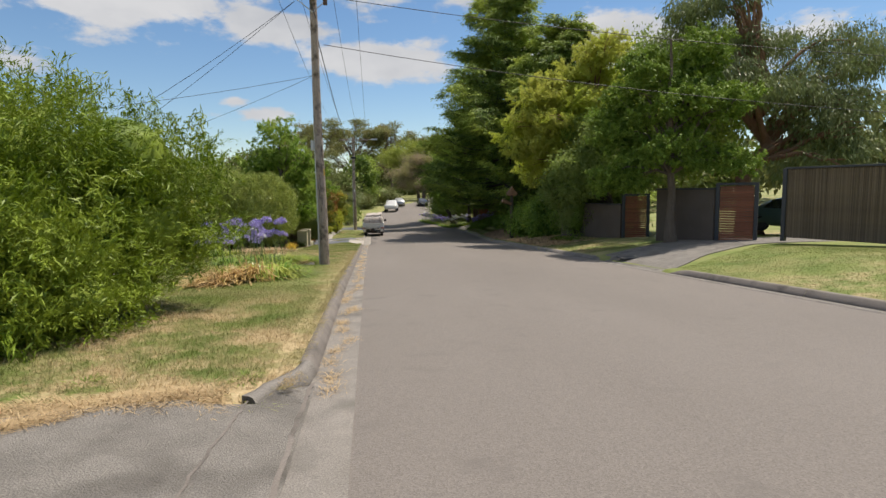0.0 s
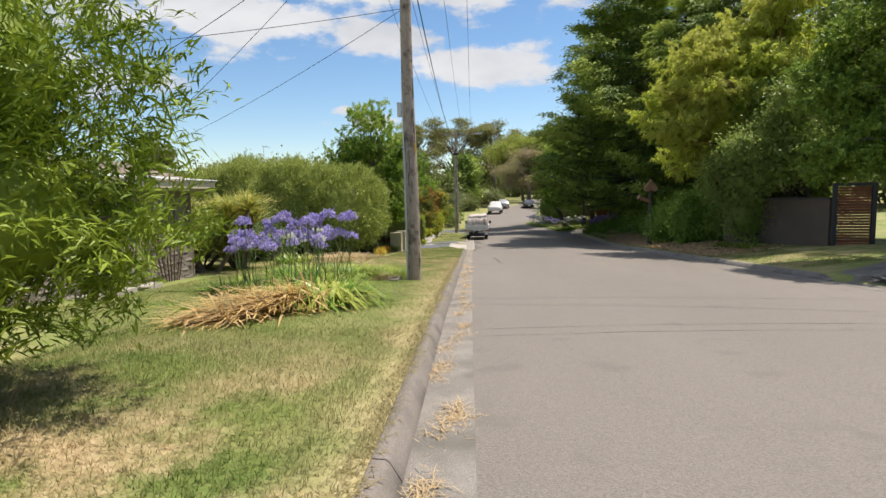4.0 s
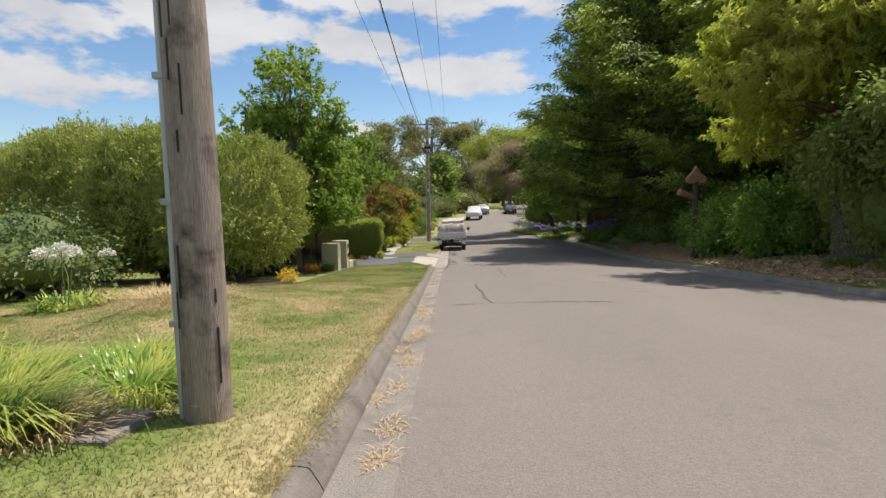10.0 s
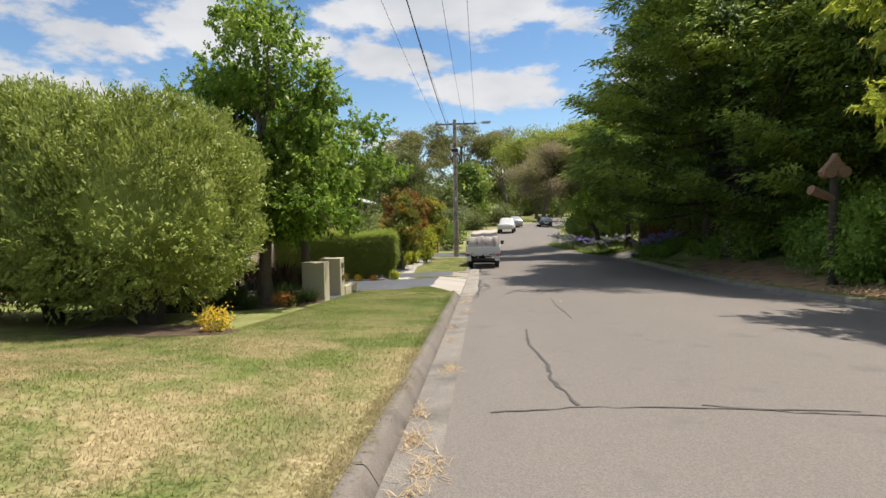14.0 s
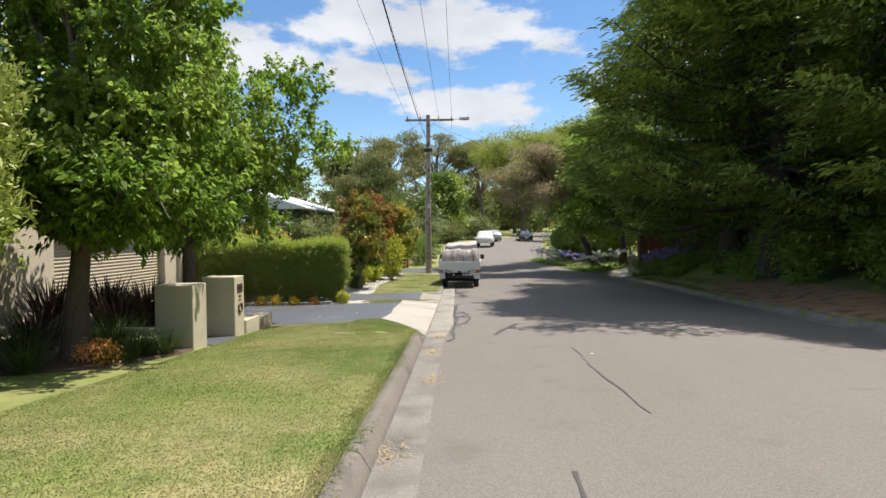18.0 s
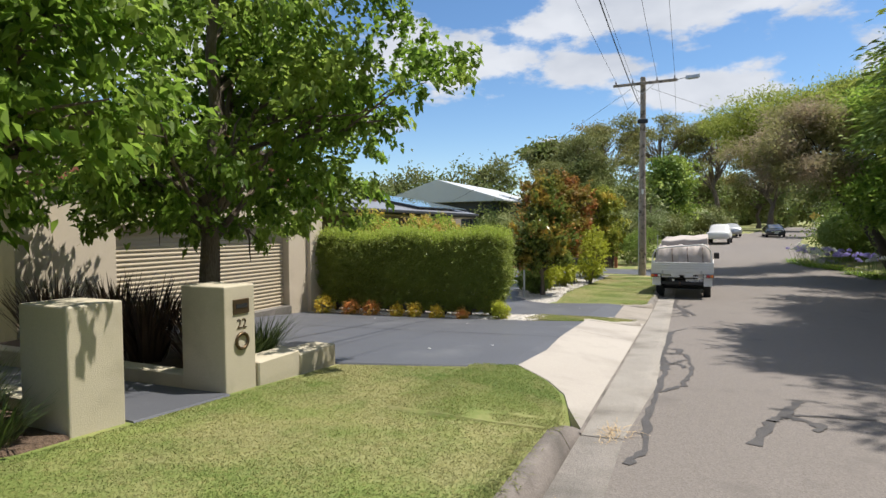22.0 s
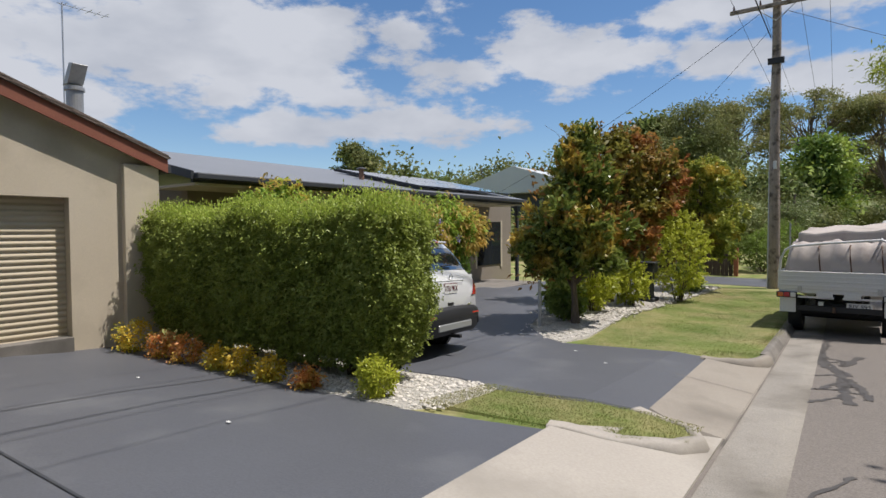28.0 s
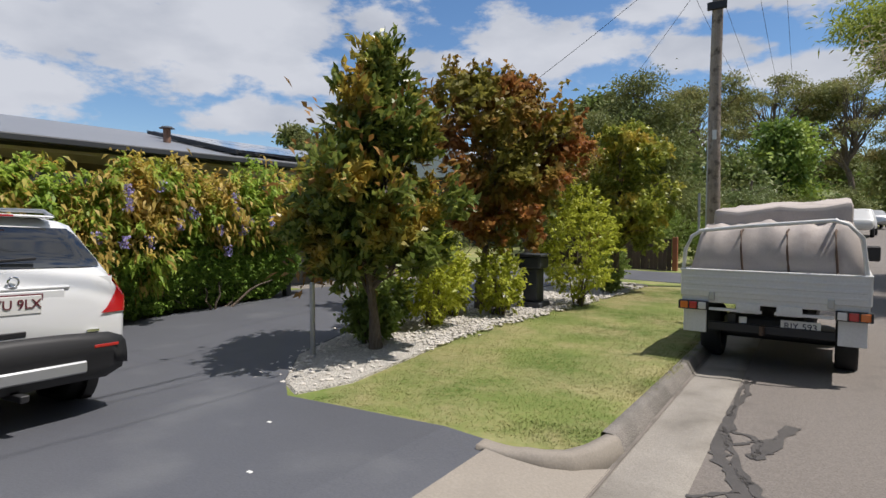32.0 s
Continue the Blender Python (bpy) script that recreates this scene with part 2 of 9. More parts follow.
    nt.links.new(keep.outputs[0], side.inputs[0])
    nt.links.new(near.outputs[0], side.inputs[1])
    nt.links.new(side.outputs[0], both.inputs[0])
    nt.links.new(dry, both.inputs[1])
    dry = both.outputs[0]
    col = mixed(nt, dry, green, straw)
    col = mixed(nt, noise_fac(nt, vec, 30.0, 2.0, 0.52, 0.95), col, (0.27, 0.235, 0.09))
    hsv = nt.nodes.new("ShaderNodeHueSaturation")
    r = nt.nodes.new("ShaderNodeMapRange")
    r.inputs["To Min"].default_value, r.inputs["To Max"].default_value = 0.90, 1.12
    nt.links.new(isl, r.inputs["Value"])
    nt.links.new(r.outputs["Result"], hsv.inputs["Value"])
    nt.links.new(col, hsv.inputs["Color"])
    nt.links.new(hsv.outputs["Color"], bsdf.inputs["Base Color"])
    bsdf.inputs["Roughness"].default_value = 0.8
    bsdf.inputs["Specular IOR Level"].default_value = 0.2
    if glow:
        tr, mx = nt.nodes.new("ShaderNodeBsdfTranslucent"), nt.nodes.new("ShaderNodeMixShader")
        nt.links.new(hsv.outputs["Color"], tr.inputs["Color"])
        mx.inputs[0].default_value = glow
        nt.links.new(bsdf.outputs[0], mx.inputs[1])
        nt.links.new(tr.outputs[0], mx.inputs[2])
        nt.links.new(mx.outputs[0], out.inputs["Surface"])
    return m


def asphalt_material():
    m, nt, bsdf, _ = shader("asphalt")
    vec = nt.nodes.new("ShaderNodeTexCoord").outputs["Object"]
    col = mixed(nt, noise_fac(nt, vec, 0.35, 4.0, stretch=(1.0, 0.25, 1.0)), (0.165, 0.146, 0.130), (0.20, 0.178, 0.160))
    vor = nt.nodes.new("ShaderNodeTexVoronoi")
    vor.inputs["Scale"].default_value = 95.0
    nt.links.new(vec, vor.inputs["Vector"])
    stone = mixed(nt, vor.outputs["Color"], (0.07, 0.064, 0.06), (0.29, 0.26, 0.235))
    col = mixed(nt, 0.38, col, stone)
    col = mixed(nt, noise_fac(nt, vec, 1.7, 6.0, 0.60, 0.75), col, (0.145, 0.13, 0.118))
    nt.links.new(col, bsdf.inputs["Base Color"])
    bsdf.inputs["Roughness"].default_value = 0.85
    bsdf.inputs["Specular IOR Level"].default_value = 0.3
    bp = nt.nodes.new("ShaderNodeBump")
    bp.inputs["Strength"].default_value, bp.inputs["Distance"].default_value = 0.5, 0.006
    nt.links.new(vor.outputs["Distance"], bp.inputs["Height"])
    nt.links.new(bp.outputs["Normal"], bsdf.inputs["Normal"])
    return m


M = {
    "grass": grass_material("lawn_grass"),
    "grass_blade": grass_material("grass_blades", 0.38),
    "asphalt": asphalt_material(),
    "concrete": surface("worn_concrete", (0.165, 0.15, 0.134), (0.25, 0.228, 0.205), 0.9, 3.2, 80, 0.45, 0.7, 0.008, stain=(0.13, 0.12, 0.105), stain_scale=1.5),
    "gutter_pale": surface("washed_gutter_concrete", (0.235, 0.215, 0.19), (0.325, 0.30, 0.265), 0.9, 2.2, 80, 0.3, 0.5, 0.006, stain=(0.15, 0.135, 0.115), stain_scale=1.1),
    "mid_concrete": surface("worn_crossing_concrete", (0.255, 0.225, 0.19), (0.315, 0.282, 0.24), 0.9, 1.0, 60, 0.12, 0.2, 0.004, stain=(0.20, 0.178, 0.15), stain_scale=0.9),
    "kerb": surface("kerb_concrete", (0.15, 0.13, 0.115), (0.205, 0.18, 0.16), 0.9, 1.5, 70, 0.3, 0.4, 0.006, stain=(0.09, 0.08, 0.07), stain_scale=2.0),
    "pale_concrete": surface("pale_concrete", (0.36, 0.325, 0.285), (0.42, 0.385, 0.34), 0.85, 0.8, 50, 0.08, 0.15, 0.004, stain=(0.28, 0.255, 0.22), stain_scale=0.9),
    "slate_concrete": surface("slate_painted_concrete", (0.082, 0.086, 0.100), (0.104, 0.109, 0.124), 0.55, 0.7, 60, 0.16, 0.3, 0.003, stain=(0.15, 0.155, 0.165), stain_scale=0.9, stain_at=(0.55, 0.8)),
    "old_drive": surface("old_driveway_concrete", (0.14, 0.128, 0.115), (0.24, 0.222, 0.20), 0.9, 2.6, 85, 0.55, 0.9, 0.012, stain=(0.11, 0.10, 0.088), stain_scale=1.2),
    "seal": surface("bitumen_seal", (0.052, 0.047, 0.044), (0.085, 0.078, 0.073), 0.6, 5, 80, 0.2, 0.3, 0.003),
    "soil": surface("mulch_soil", (0.07, 0.045, 0.03), (0.15, 0.10, 0.065), 0.95, 6, 40, 0.5, 0.8, 0.03),
    "leaf_litter": surface("leaf_litter", (0.28, 0.165, 0.09), (0.44, 0.29, 0.165), 0.95, 5, 45, 0.5, 0.8, 0.03, stain=(0.10, 0.065, 0.04), stain_scale=2.5),
    "pole": surface("weathered_pole_timber", (0.25, 0.20, 0.165), (0.40, 0.335, 0.28), 0.9, 3, 30, 0.45, 0.7, 0.012, stain=(0.075, 0.058, 0.045), stain_scale=5, stretch=(6, 6, 0.35)),
    "bark": surface("grey_brown_bark", (0.10, 0.075, 0.055), (0.19, 0.15, 0.115), 0.95, 4, 25, 0.4, 0.8, 0.02, stretch=(3, 3, 0.6)),
    "dark_bark": surface("dark_bark", (0.055, 0.042, 0.034), (0.10, 0.08, 0.065), 0.95, 4, 25, 0.4, 0.8, 0.02, stretch=(3, 3, 0.6)),
    "red_bark": surface("ruddy_bark", (0.17, 0.085, 0.045), (0.26, 0.15, 0.09), 0.9, 3, 20, 0.4, 0.7, 0.02, stretch=(3, 3, 0.6)),
    "render": surface("cream_render", (0.535, 0.46, 0.355), (0.60, 0.52, 0.405), 0.9, 0.7, 110, 0.10, 0.35, 0.004, stain=(0.43, 0.37, 0.28), stain_scale=0.8),
    "pier": surface("pier_render", (0.47, 0.42, 0.31), (0.53, 0.475, 0.36), 0.9, 1.0, 110, 0.10, 0.35, 0.004, stain=(0.36, 0.32, 0.235), stain_scale=1.4),
    "door": plain("cream_roller_steel", (0.56, 0.475, 0.345), 0.45),
    "terracotta": surface("painted_barge", (0.22, 0.075, 0.045), (0.27, 0.095, 0.06), 0.6, 3, 50, 0.1, 0.1),
    "tile": surface("brown_roof_tile", (0.115, 0.085, 0.07), (0.19, 0.145, 0.12), 0.85, 3, 40, 0.3, 0.3, vary=0.2),
    "grey_roof": surface("grey_metal_roof", (0.205, 0.215, 0.235), (0.240, 0.250, 0.270), 0.45, 0.6, 30, 0.05, 0.05, metal=0.2),
    "pale_roof": surface("pale_metal_roof", (0.48, 0.50, 0.51), (0.56, 0.58, 0.59), 0.5, 0.6, 30, 0.05, 0.05),
    "charcoal": surface("charcoal_trim", (0.035, 0.038, 0.045), (0.05, 0.054, 0.062), 0.55, 2, 40, 0.1, 0.05),
    "taupe": surface("taupe_wall", (0.23, 0.195, 0.155), (0.28, 0.24, 0.195), 0.9, 1, 80, 0.1, 0.2),
    "block": surface("grey_brown_block", (0.185, 0.155, 0.128), (0.24, 0.205, 0.168), 0.9, 3, 60, 0.25, 0.5, 0.008, vary=0.12),
    "rough_block": surface("split_face_block", (0.20, 0.17, 0.148), (0.28, 0.24, 0.21), 0.95, 9, 35, 0.35, 1.0, 0.03, vary=0.15),
    "mortar": surface("mortar", (0.12, 0.10, 0.085), (0.16, 0.14, 0.115), 0.95, 4, 60, 0.2, 0.2),
    "cream_trim": surface("cream_trim", (0.52, 0.46, 0.35), (0.60, 0.53, 0.41), 0.7, 2, 50, 0.1, 0.1),
    "rust": surface("rusted_steel", (0.06, 0.04, 0.032), (0.12, 0.07, 0.045), 0.8, 8, 60, 0.3, 0.3),
    "bamboo": surface("brush_bamboo", (0.14, 0.10, 0.066), (0.22, 0.165, 0.11), 0.85, 3, 30, 0.35, 0.3, vary=0.3, stretch=(8, 8, 0.5)),
    "brown_fence": surface("brown_fence", (0.085, 0.058, 0.043), (0.12, 0.085, 0.062), 0.9, 2, 30, 0.2, 0.3, vary=0.2, stretch=(6, 6, 0.5)),
    "brown_wall": surface("brown_rendered_wall", (0.10, 0.078, 0.062), (0.135, 0.105, 0.085), 0.9, 1.5, 80, 0.15, 0.3),
    "jarrah": surface("red_timber", (0.19, 0.060, 0.030), (0.28, 0.10, 0.05), 0.6, 4, 40, 0.3, 0.2, vary=0.2, stretch=(6, 0.6, 6)),
    "orange_gate": surface("orange_brown_gate", (0.30, 0.10, 0.045), (0.36, 0.13, 0.06), 0.7, 4, 40, 0.2, 0.2),
    "brick": surface("brown_brick", (0.17, 0.095, 0.065), (0.25, 0.145, 0.10), 0.9, 5, 60, 0.25, 0.4, vary=0.2),
    "wood_carving": surface("carved_wood", (0.22, 0.12, 0.07), (0.33, 0.19, 0.115), 0.75, 4, 40, 0.3, 0.4, stretch=(2, 2, 8)),
    "pebble": surface("white_pebble", (0.48, 0.44, 0.39), (0.70, 0.66, 0.60), 0.8, 4, 60, 0.1, 0.2, vary=0.2),
    "pebble_bed": surface("pebble_bed", (0.40, 0.37, 0.33), (0.58, 0.55, 0.49), 0.9, 18, 40, 0.4, 0.9, 0.03),
    "galv": surface("galvanised_steel", (0.42, 0.43, 0.44), (0.52, 0.53, 0.54), 0.45, 6, 60, 0.1, 0.1, metal=0.7),
    "conduit": plain("grey_conduit", (0.50, 0.51, 0.52), 0.5),
    "wire": plain("black_cable", (0.02, 0.02, 0.022), 0.6),
    "insulator": plain("brown_insulator", (0.10, 0.055, 0.04), 0.3),
    "yellow": plain("yellow_tag", (0.55, 0.36, 0.07), 0.6),
    "black": plain("black_plastic", (0.018, 0.018, 0.020), 0.55),
    "tyre": surface("tyre_rubber", (0.018, 0.018, 0.019), (0.03, 0.03, 0.031), 0.85, 8, 60, 0.2, 0.2),
    "white_paint": plain("white_car_paint", (0.74, 0.75, 0.76), 0.25, 0.0, 0.8),
    "ute_white": surface("chalky_white_paint", (0.62, 0.62, 0.61), (0.70, 0.70, 0.69), 0.4, 1.5, 40, 0.06, 0.05),
    "black_paint": plain("black_car_paint", (0.012, 0.013, 0.015), 0.15, 0.0, 1.0),
    "car_glass": plain("dark_car_glass", (0.012, 0.014, 0.016), 0.06, 0.0, 1.0),
    "chrome": plain("chrome", (0.72, 0.73, 0.74), 0.15, 1.0),
    "silver": plain("silver_plastic", (0.45, 0.46, 0.47), 0.35, 0.6),
    "red_lens": plain("red_lamp_lens", (0.45, 0.012, 0.015), 0.2, 0.0, 1.0),
    "amber_lens": plain("amber_lamp_lens", (0.65, 0.16, 0.02), 0.2, 0.0, 1.0),
    "clear_lens": plain("clear_lamp_lens", (0.62, 0.62, 0.60), 0.15, 0.0, 1.0),
    "plate_white": plain("white_number_plate", (0.70, 0.70, 0.68), 0.5),
    "ink_blue": plain("dark_lettering", (0.02, 0.025, 0.06), 0.6),
    "ink_maroon": plain("maroon_lettering", (0.12, 0.02, 0.03), 0.6),
    "tarp": surface("grey_canvas_tarp", (0.40, 0.355, 0.33), (0.47, 0.42, 0.39), 0.9, 2.5, 90, 0.1, 0.3, 0.004, stain=(0.30, 0.26, 0.24), stain_scale=2.2),
    "solar": plain("solar_cell_glass", (0.015, 0.022, 0.045), 0.12, 0.0, 1.0),
    "bronze": plain("bronze_fitting", (0.13, 0.09, 0.05), 0.4, 0.8),
    "window": plain("dark_window_glass", (0.02, 0.025, 0.03), 0.05, 0.0, 1.0),
    "flue": surface("galvanised_flue", (0.28, 0.28, 0.28), (0.38, 0.38, 0.38), 0.5, 5, 50, 0.15, 0.1, metal=0.4),
    "green_metal": plain("dark_green_car_paint", (0.05, 0.085, 0.075), 0.3, 0.2, 0.8),
    # foliage
    "wattle": foliage("narrow_bright_leaves", (0.064, 0.124, 0.010), (0.250, 0.345, 0.026), (0.240, 0.315, 0.036), 0.2, 0.5, 0.20),
    "teatree": foliage("olive_hedge_leaves", (0.160, 0.215, 0.042), (0.430, 0.495, 0.110), (0.340, 0.395, 0.100), 0.22, 0.5, 0.26),
    "teatree_new": foliage("pale_hedge_shoots", (0.300, 0.360, 0.100), (0.500, 0.540, 0.170), None, 0, 0.5, 0.3),
    "liquid": foliage("fresh_green_leaves", (0.100, 0.190, 0.026), (0.270, 0.405, 0.062), (0.32, 0.42, 0.085), 0.16, 0.4, 0.66),
    "box_hedge": foliage("clipped_hedge_leaves", (0.160, 0.212, 0.042), (0.395, 0.455, 0.100), (0.335, 0.395, 0.095), 0.2, 0.42, 0.30),
    "hedge_new": foliage("lime_hedge_shoots", (0.340, 0.440, 0.070), (0.540, 0.620, 0.130), None, 0, 0.5, 0.45),
    "cypress": foliage("dark_conifer_sprays", (0.072, 0.130, 0.026), (0.215, 0.312, 0.058), (0.400, 0.490, 0.090), 0.16, 0.6, 0.27, 0.35),
    "sheoak": foliage("yellow_green_sprays", (0.360, 0.440, 0.060), (0.640, 0.690, 0.120), (0.500, 0.520, 0.110), 0.22, 0.55, 0.58, 0.5),
    "pittos": foliage("mid_green_leaves", (0.140, 0.230, 0.033), (0.330, 0.465, 0.070), (0.230, 0.300, 0.075), 0.3, 0.55, 0.42),
    "lime_tree": foliage("lime_green_leaves", (0.110, 0.190, 0.025), (0.260, 0.370, 0.055), None, 0, 0.6, 0.3),
    "gum": foliage("grey_green_gum_leaves", (0.130, 0.180, 0.060), (0.260, 0.330, 0.110), (0.180, 0.220, 0.085), 0.3, 0.45, 0.3),
    "euc": foliage("bronze_gum_leaves", (0.16, 0.182, 0.068), (0.325, 0.328, 0.12), (0.31, 0.255, 0.095), 0.15, 0.55, 0.35, 0.3),
    "far_green": foliage("far_green_leaves", (0.100, 0.145, 0.042), (0.235, 0.300, 0.085), (0.190, 0.205, 0.070), 0.25, 0.6, 0.3, 0.3),
    "far_lime": foliage("far_yellow_green_leaves", (0.25, 0.31, 0.055), (0.40, 0.44, 0.10), None, 0, 0.6, 0.45),
    "mauve_tree": foliage("mauve_grey_sprays", (0.32, 0.26, 0.165), (0.48, 0.39, 0.27), (0.32, 0.32, 0.12), 0.2, 0.6, 0.45),
    "magnolia": foliage("glossy_dark_leaves", (0.090, 0.145, 0.030), (0.300, 0.345, 0.078), (0.58, 0.40, 0.075), 0.13, 0.28, 0.36, 1.6),
    "magnolia_back": foliage("bronze_magnolia_leaves", (0.294, 0.148, 0.041), (0.421, 0.232, 0.070), None, 0, 0.6, 0.25),
    "gold_green": foliage("golden_green_leaves", (0.200, 0.250, 0.040), (0.440, 0.460, 0.080), (0.600, 0.450, 0.080), 0.12, 0.4, 0.35, 1.5),
    "red_leaf": foliage("copper_red_leaves", (0.290, 0.110, 0.038), (0.520, 0.235, 0.076), (0.260, 0.240, 0.050), 0.22, 0.42, 0.45, 0.9),
    "lime_shrub": foliage("yellow_green_shrub_leaves", (0.330, 0.380, 0.040), (0.600, 0.610, 0.085), None, 0, 0.4, 0.45),
    "gold_shrub": foliage("golden_shrub_leaves", (0.72, 0.47, 0.05), (0.85, 0.66, 0.1), (0.5, 0.46, 0.07), 0.15, 0.5, 0.4, 5),
    "orange_shrub": foliage("orange_shrub_leaves", (0.74, 0.29, 0.1), (0.85, 0.47, 0.16), (0.55, 0.4, 0.07), 0.15, 0.5, 0.4, 5),
    "wisteria": foliage("wisteria_leaves", (0.2, 0.33, 0.05), (0.44, 0.56, 0.09), (0.66, 0.44, 0.1), 0.12, 0.5, 0.45, 1.3),
    "wisteria_bronze": foliage("bronze_wisteria_leaves", (0.4, 0.27, 0.065), (0.6, 0.45, 0.115), None, 0, 0.5, 0.35),
    "strap": foliage("strap_leaves", (0.110, 0.220, 0.032), (0.290, 0.430, 0.075), (0.42, 0.46, 0.11), 0.14, 0.26, 0.3, 2),
    "straw": foliage("dry_strap_leaves", (0.40, 0.285, 0.155), (0.60, 0.455, 0.27), None, 0, 0.8, 0.15),
    "dead_leaf": foliage("dead_bronze_leaves", (0.440, 0.300, 0.140), (0.740, 0.570, 0.330), (0.62, 0.44, 0.18), 0.2, 0.7, 0.25, 3),
    "stem": plain("green_flower_stem", (0.144, 0.216, 0.060), 0.6),
    "purple": foliage("mauve_florets", (0.330, 0.275, 0.600), (0.560, 0.500, 0.820), None, 0, 0.6, 0.3),
    "white_flower": foliage("white_florets", (0.713, 0.736, 0.598), (0.800, 0.800, 0.800), None, 0, 0.6, 0.3),
    "cordyline": foliage("sword_leaves", (0.200, 0.270, 0.060), (0.420, 0.460, 0.120), (0.520, 0.470, 0.120), 0.2, 0.42, 0.3, 2),
    "flax": foliage("dark_flax_leaves", (0.051, 0.032, 0.027), (0.124, 0.081, 0.051), None, 0, 0.45, 0.15),
    "lomandra": foliage("fine_green_blades", (0.065, 0.107, 0.030), (0.143, 0.197, 0.060), None, 0, 0.5, 0.2),
    "ivy": foliage("dark_ground_cover_leaves", (0.130, 0.240, 0.042), (0.300, 0.440, 0.070), None, 0, 0.5, 0.32),
}

# ---- making meshes ----
RNG = np.random.default_rng(7)


def raw_mesh(name, verts, faces, smooth=False):
    """A mesh from arrays; every face has the same number of corners."""
    verts, faces = np.asarray(verts, np.float32), np.asarray(faces, np.int32)
    me = bpy.data.meshes.new(name)
    n, k = faces.shape
    me.vertices.add(len(verts))
    me.vertices.foreach_set("co", verts.ravel())
    me.loops.add(n * k)
    me.loops.foreach_set("vertex_index", faces.ravel())
    me.polygons.add(n)
    me.polygons.foreach_set("loop_start", np.arange(0, n * k, k, dtype=np.int32))
    if smooth:
        me.polygons.foreach_set("use_smooth", np.ones(n, bool))
    me.update(calc_edges=True)
    return me


def bm_mesh(name, bm, smooth=False):
    me = bpy.data.meshes.new(name)
    bm.normal_update()
    bm.to_mesh(me)
    bm.free()
    if smooth:
        me.polygons.foreach_set("use_smooth", np.ones(len(me.polygons), bool))
    return me


def part(name, data, material, parent=None, label="", kind="", smooth=False, at=None):
    """Links a bmesh or a mesh as one object, under a thing or a part if one is given."""
    if isinstance(data, bmesh.types.BMesh):
        data = bm_mesh(name, data, smooth)
    ob = new(name, data)
    if not data.materials:
        data.materials.append(M[material] if isinstance(material, str) else material)
    if parent is not None:
        ob.parent = parent
    if at is not None:
        ob.matrix_basis = at
    return tagged(ob, label=label, kind=kind)


def thing(name, label, category, at=None, group="", kind=""):
    ob = new(name)
    ob.empty_display_size = 0.2
    if at is not None:
        ob.matrix_basis = at
    return tagged(ob, label, category, group, kind)


def box(x0, x1, y0, y1, z0, z1, bevel=0.0, segments=1, bm=None):
    b = bmesh.new()
    bmesh.ops.create_cube(b, size=1)
    for v in b.verts:
        v.co = Vector((x0 + (v.co.x + 0.5) * (x1 - x0), y0 + (v.co.y + 0.5) * (y1 - y0), z0 + (v.co.z + 0.5) * (z1 - z0)))
    if bevel:
        bmesh.ops.bevel(b, geom=b.edges[:], offset=bevel, segments=segments, affect="EDGES", profile=0.5)
    return join(bm, b) if bm else b


def join(a, b):
    me = bpy.data.meshes.new("t")
    b.to_mesh(me)
    a.from_mesh(me)
    bpy.data.meshes.remove(me)
    b.free()
    return a


def prism(outline, z0, z1, bevel=0.0, axis="z"):
    """An upright block over a plan outline; along x or y instead if axis says so."""
    bm = bmesh.new()
    turn = {"z": lambda p, h: (p[0], p[1], h), "x": lambda p, h: (h, p[0], p[1]), "y": lambda p, h: (p[0], h, p[1])}[axis]
    low = [bm.verts.new(turn(p, z0)) for p in outline]
    high = [bm.verts.new(turn(p, z1)) for p in outline]
    bm.faces.new(low)
    bm.faces.new(high[::-1])
    for i in range(len(outline)):
        j = (i + 1) % len(outline)
        bm.faces.new((low[i], high[i], high[j], low[j]))
    bmesh.ops.recalc_face_normals(bm, faces=bm.faces[:])
    if bevel:
        bmesh.ops.bevel(bm, geom=bm.edges[:], offset=bevel, segments=1, affect="EDGES", profile=0.5)
    return bm


def tube_arrays(points, radii, sides=8, base=0):
    pts, radii = np.asarray(points, float), np.asarray(radii, float)
    tang = np.gradient(pts, axis=0)
    tang /= np.linalg.norm(tang, axis=1)[:, None] + 1e-9
    ref = np.where(np.abs(tang[:, 2:3]) > 0.9, np.array([[1.0, 0, 0]]), np.array([[0, 0, 1.0]]))
    u = np.cross(tang, ref)
    u /= np.linalg.norm(u, axis=1)[:, None] + 1e-9
    v = np.cross(tang, u)
    a = np.linspace(0, 2 * np.pi, sides, endpoint=False)
    ring = pts[:, None] + radii[:, None, None] * (np.cos(a)[None, :, None] * u[:, None] + np.sin(a)[None, :, None] * v[:, None])
    n = len(pts)
    i, j = np.meshgrid(np.arange(n - 1), np.arange(sides), indexing="ij")
    jn = (j + 1) % sides
    faces = np.stack([i * sides + j, i * sides + jn, (i + 1) * sides + jn, (i + 1) * sides + j], -1).reshape(-1, 4)
    return ring.reshape(-1, 3), faces + base


def tubes(name, runs, sides=8):
    vs, fs, base = [], [], 0
    for pts, radii in runs:
        if np.isscalar(radii):
            radii = [radii] * len(pts)
        v, f = tube_arrays(pts, radii, sides, base)
        vs.append(v), fs.append(f)
        base += len(v)
    return raw_mesh(name, np.concatenate(vs), np.concatenate(fs), True)


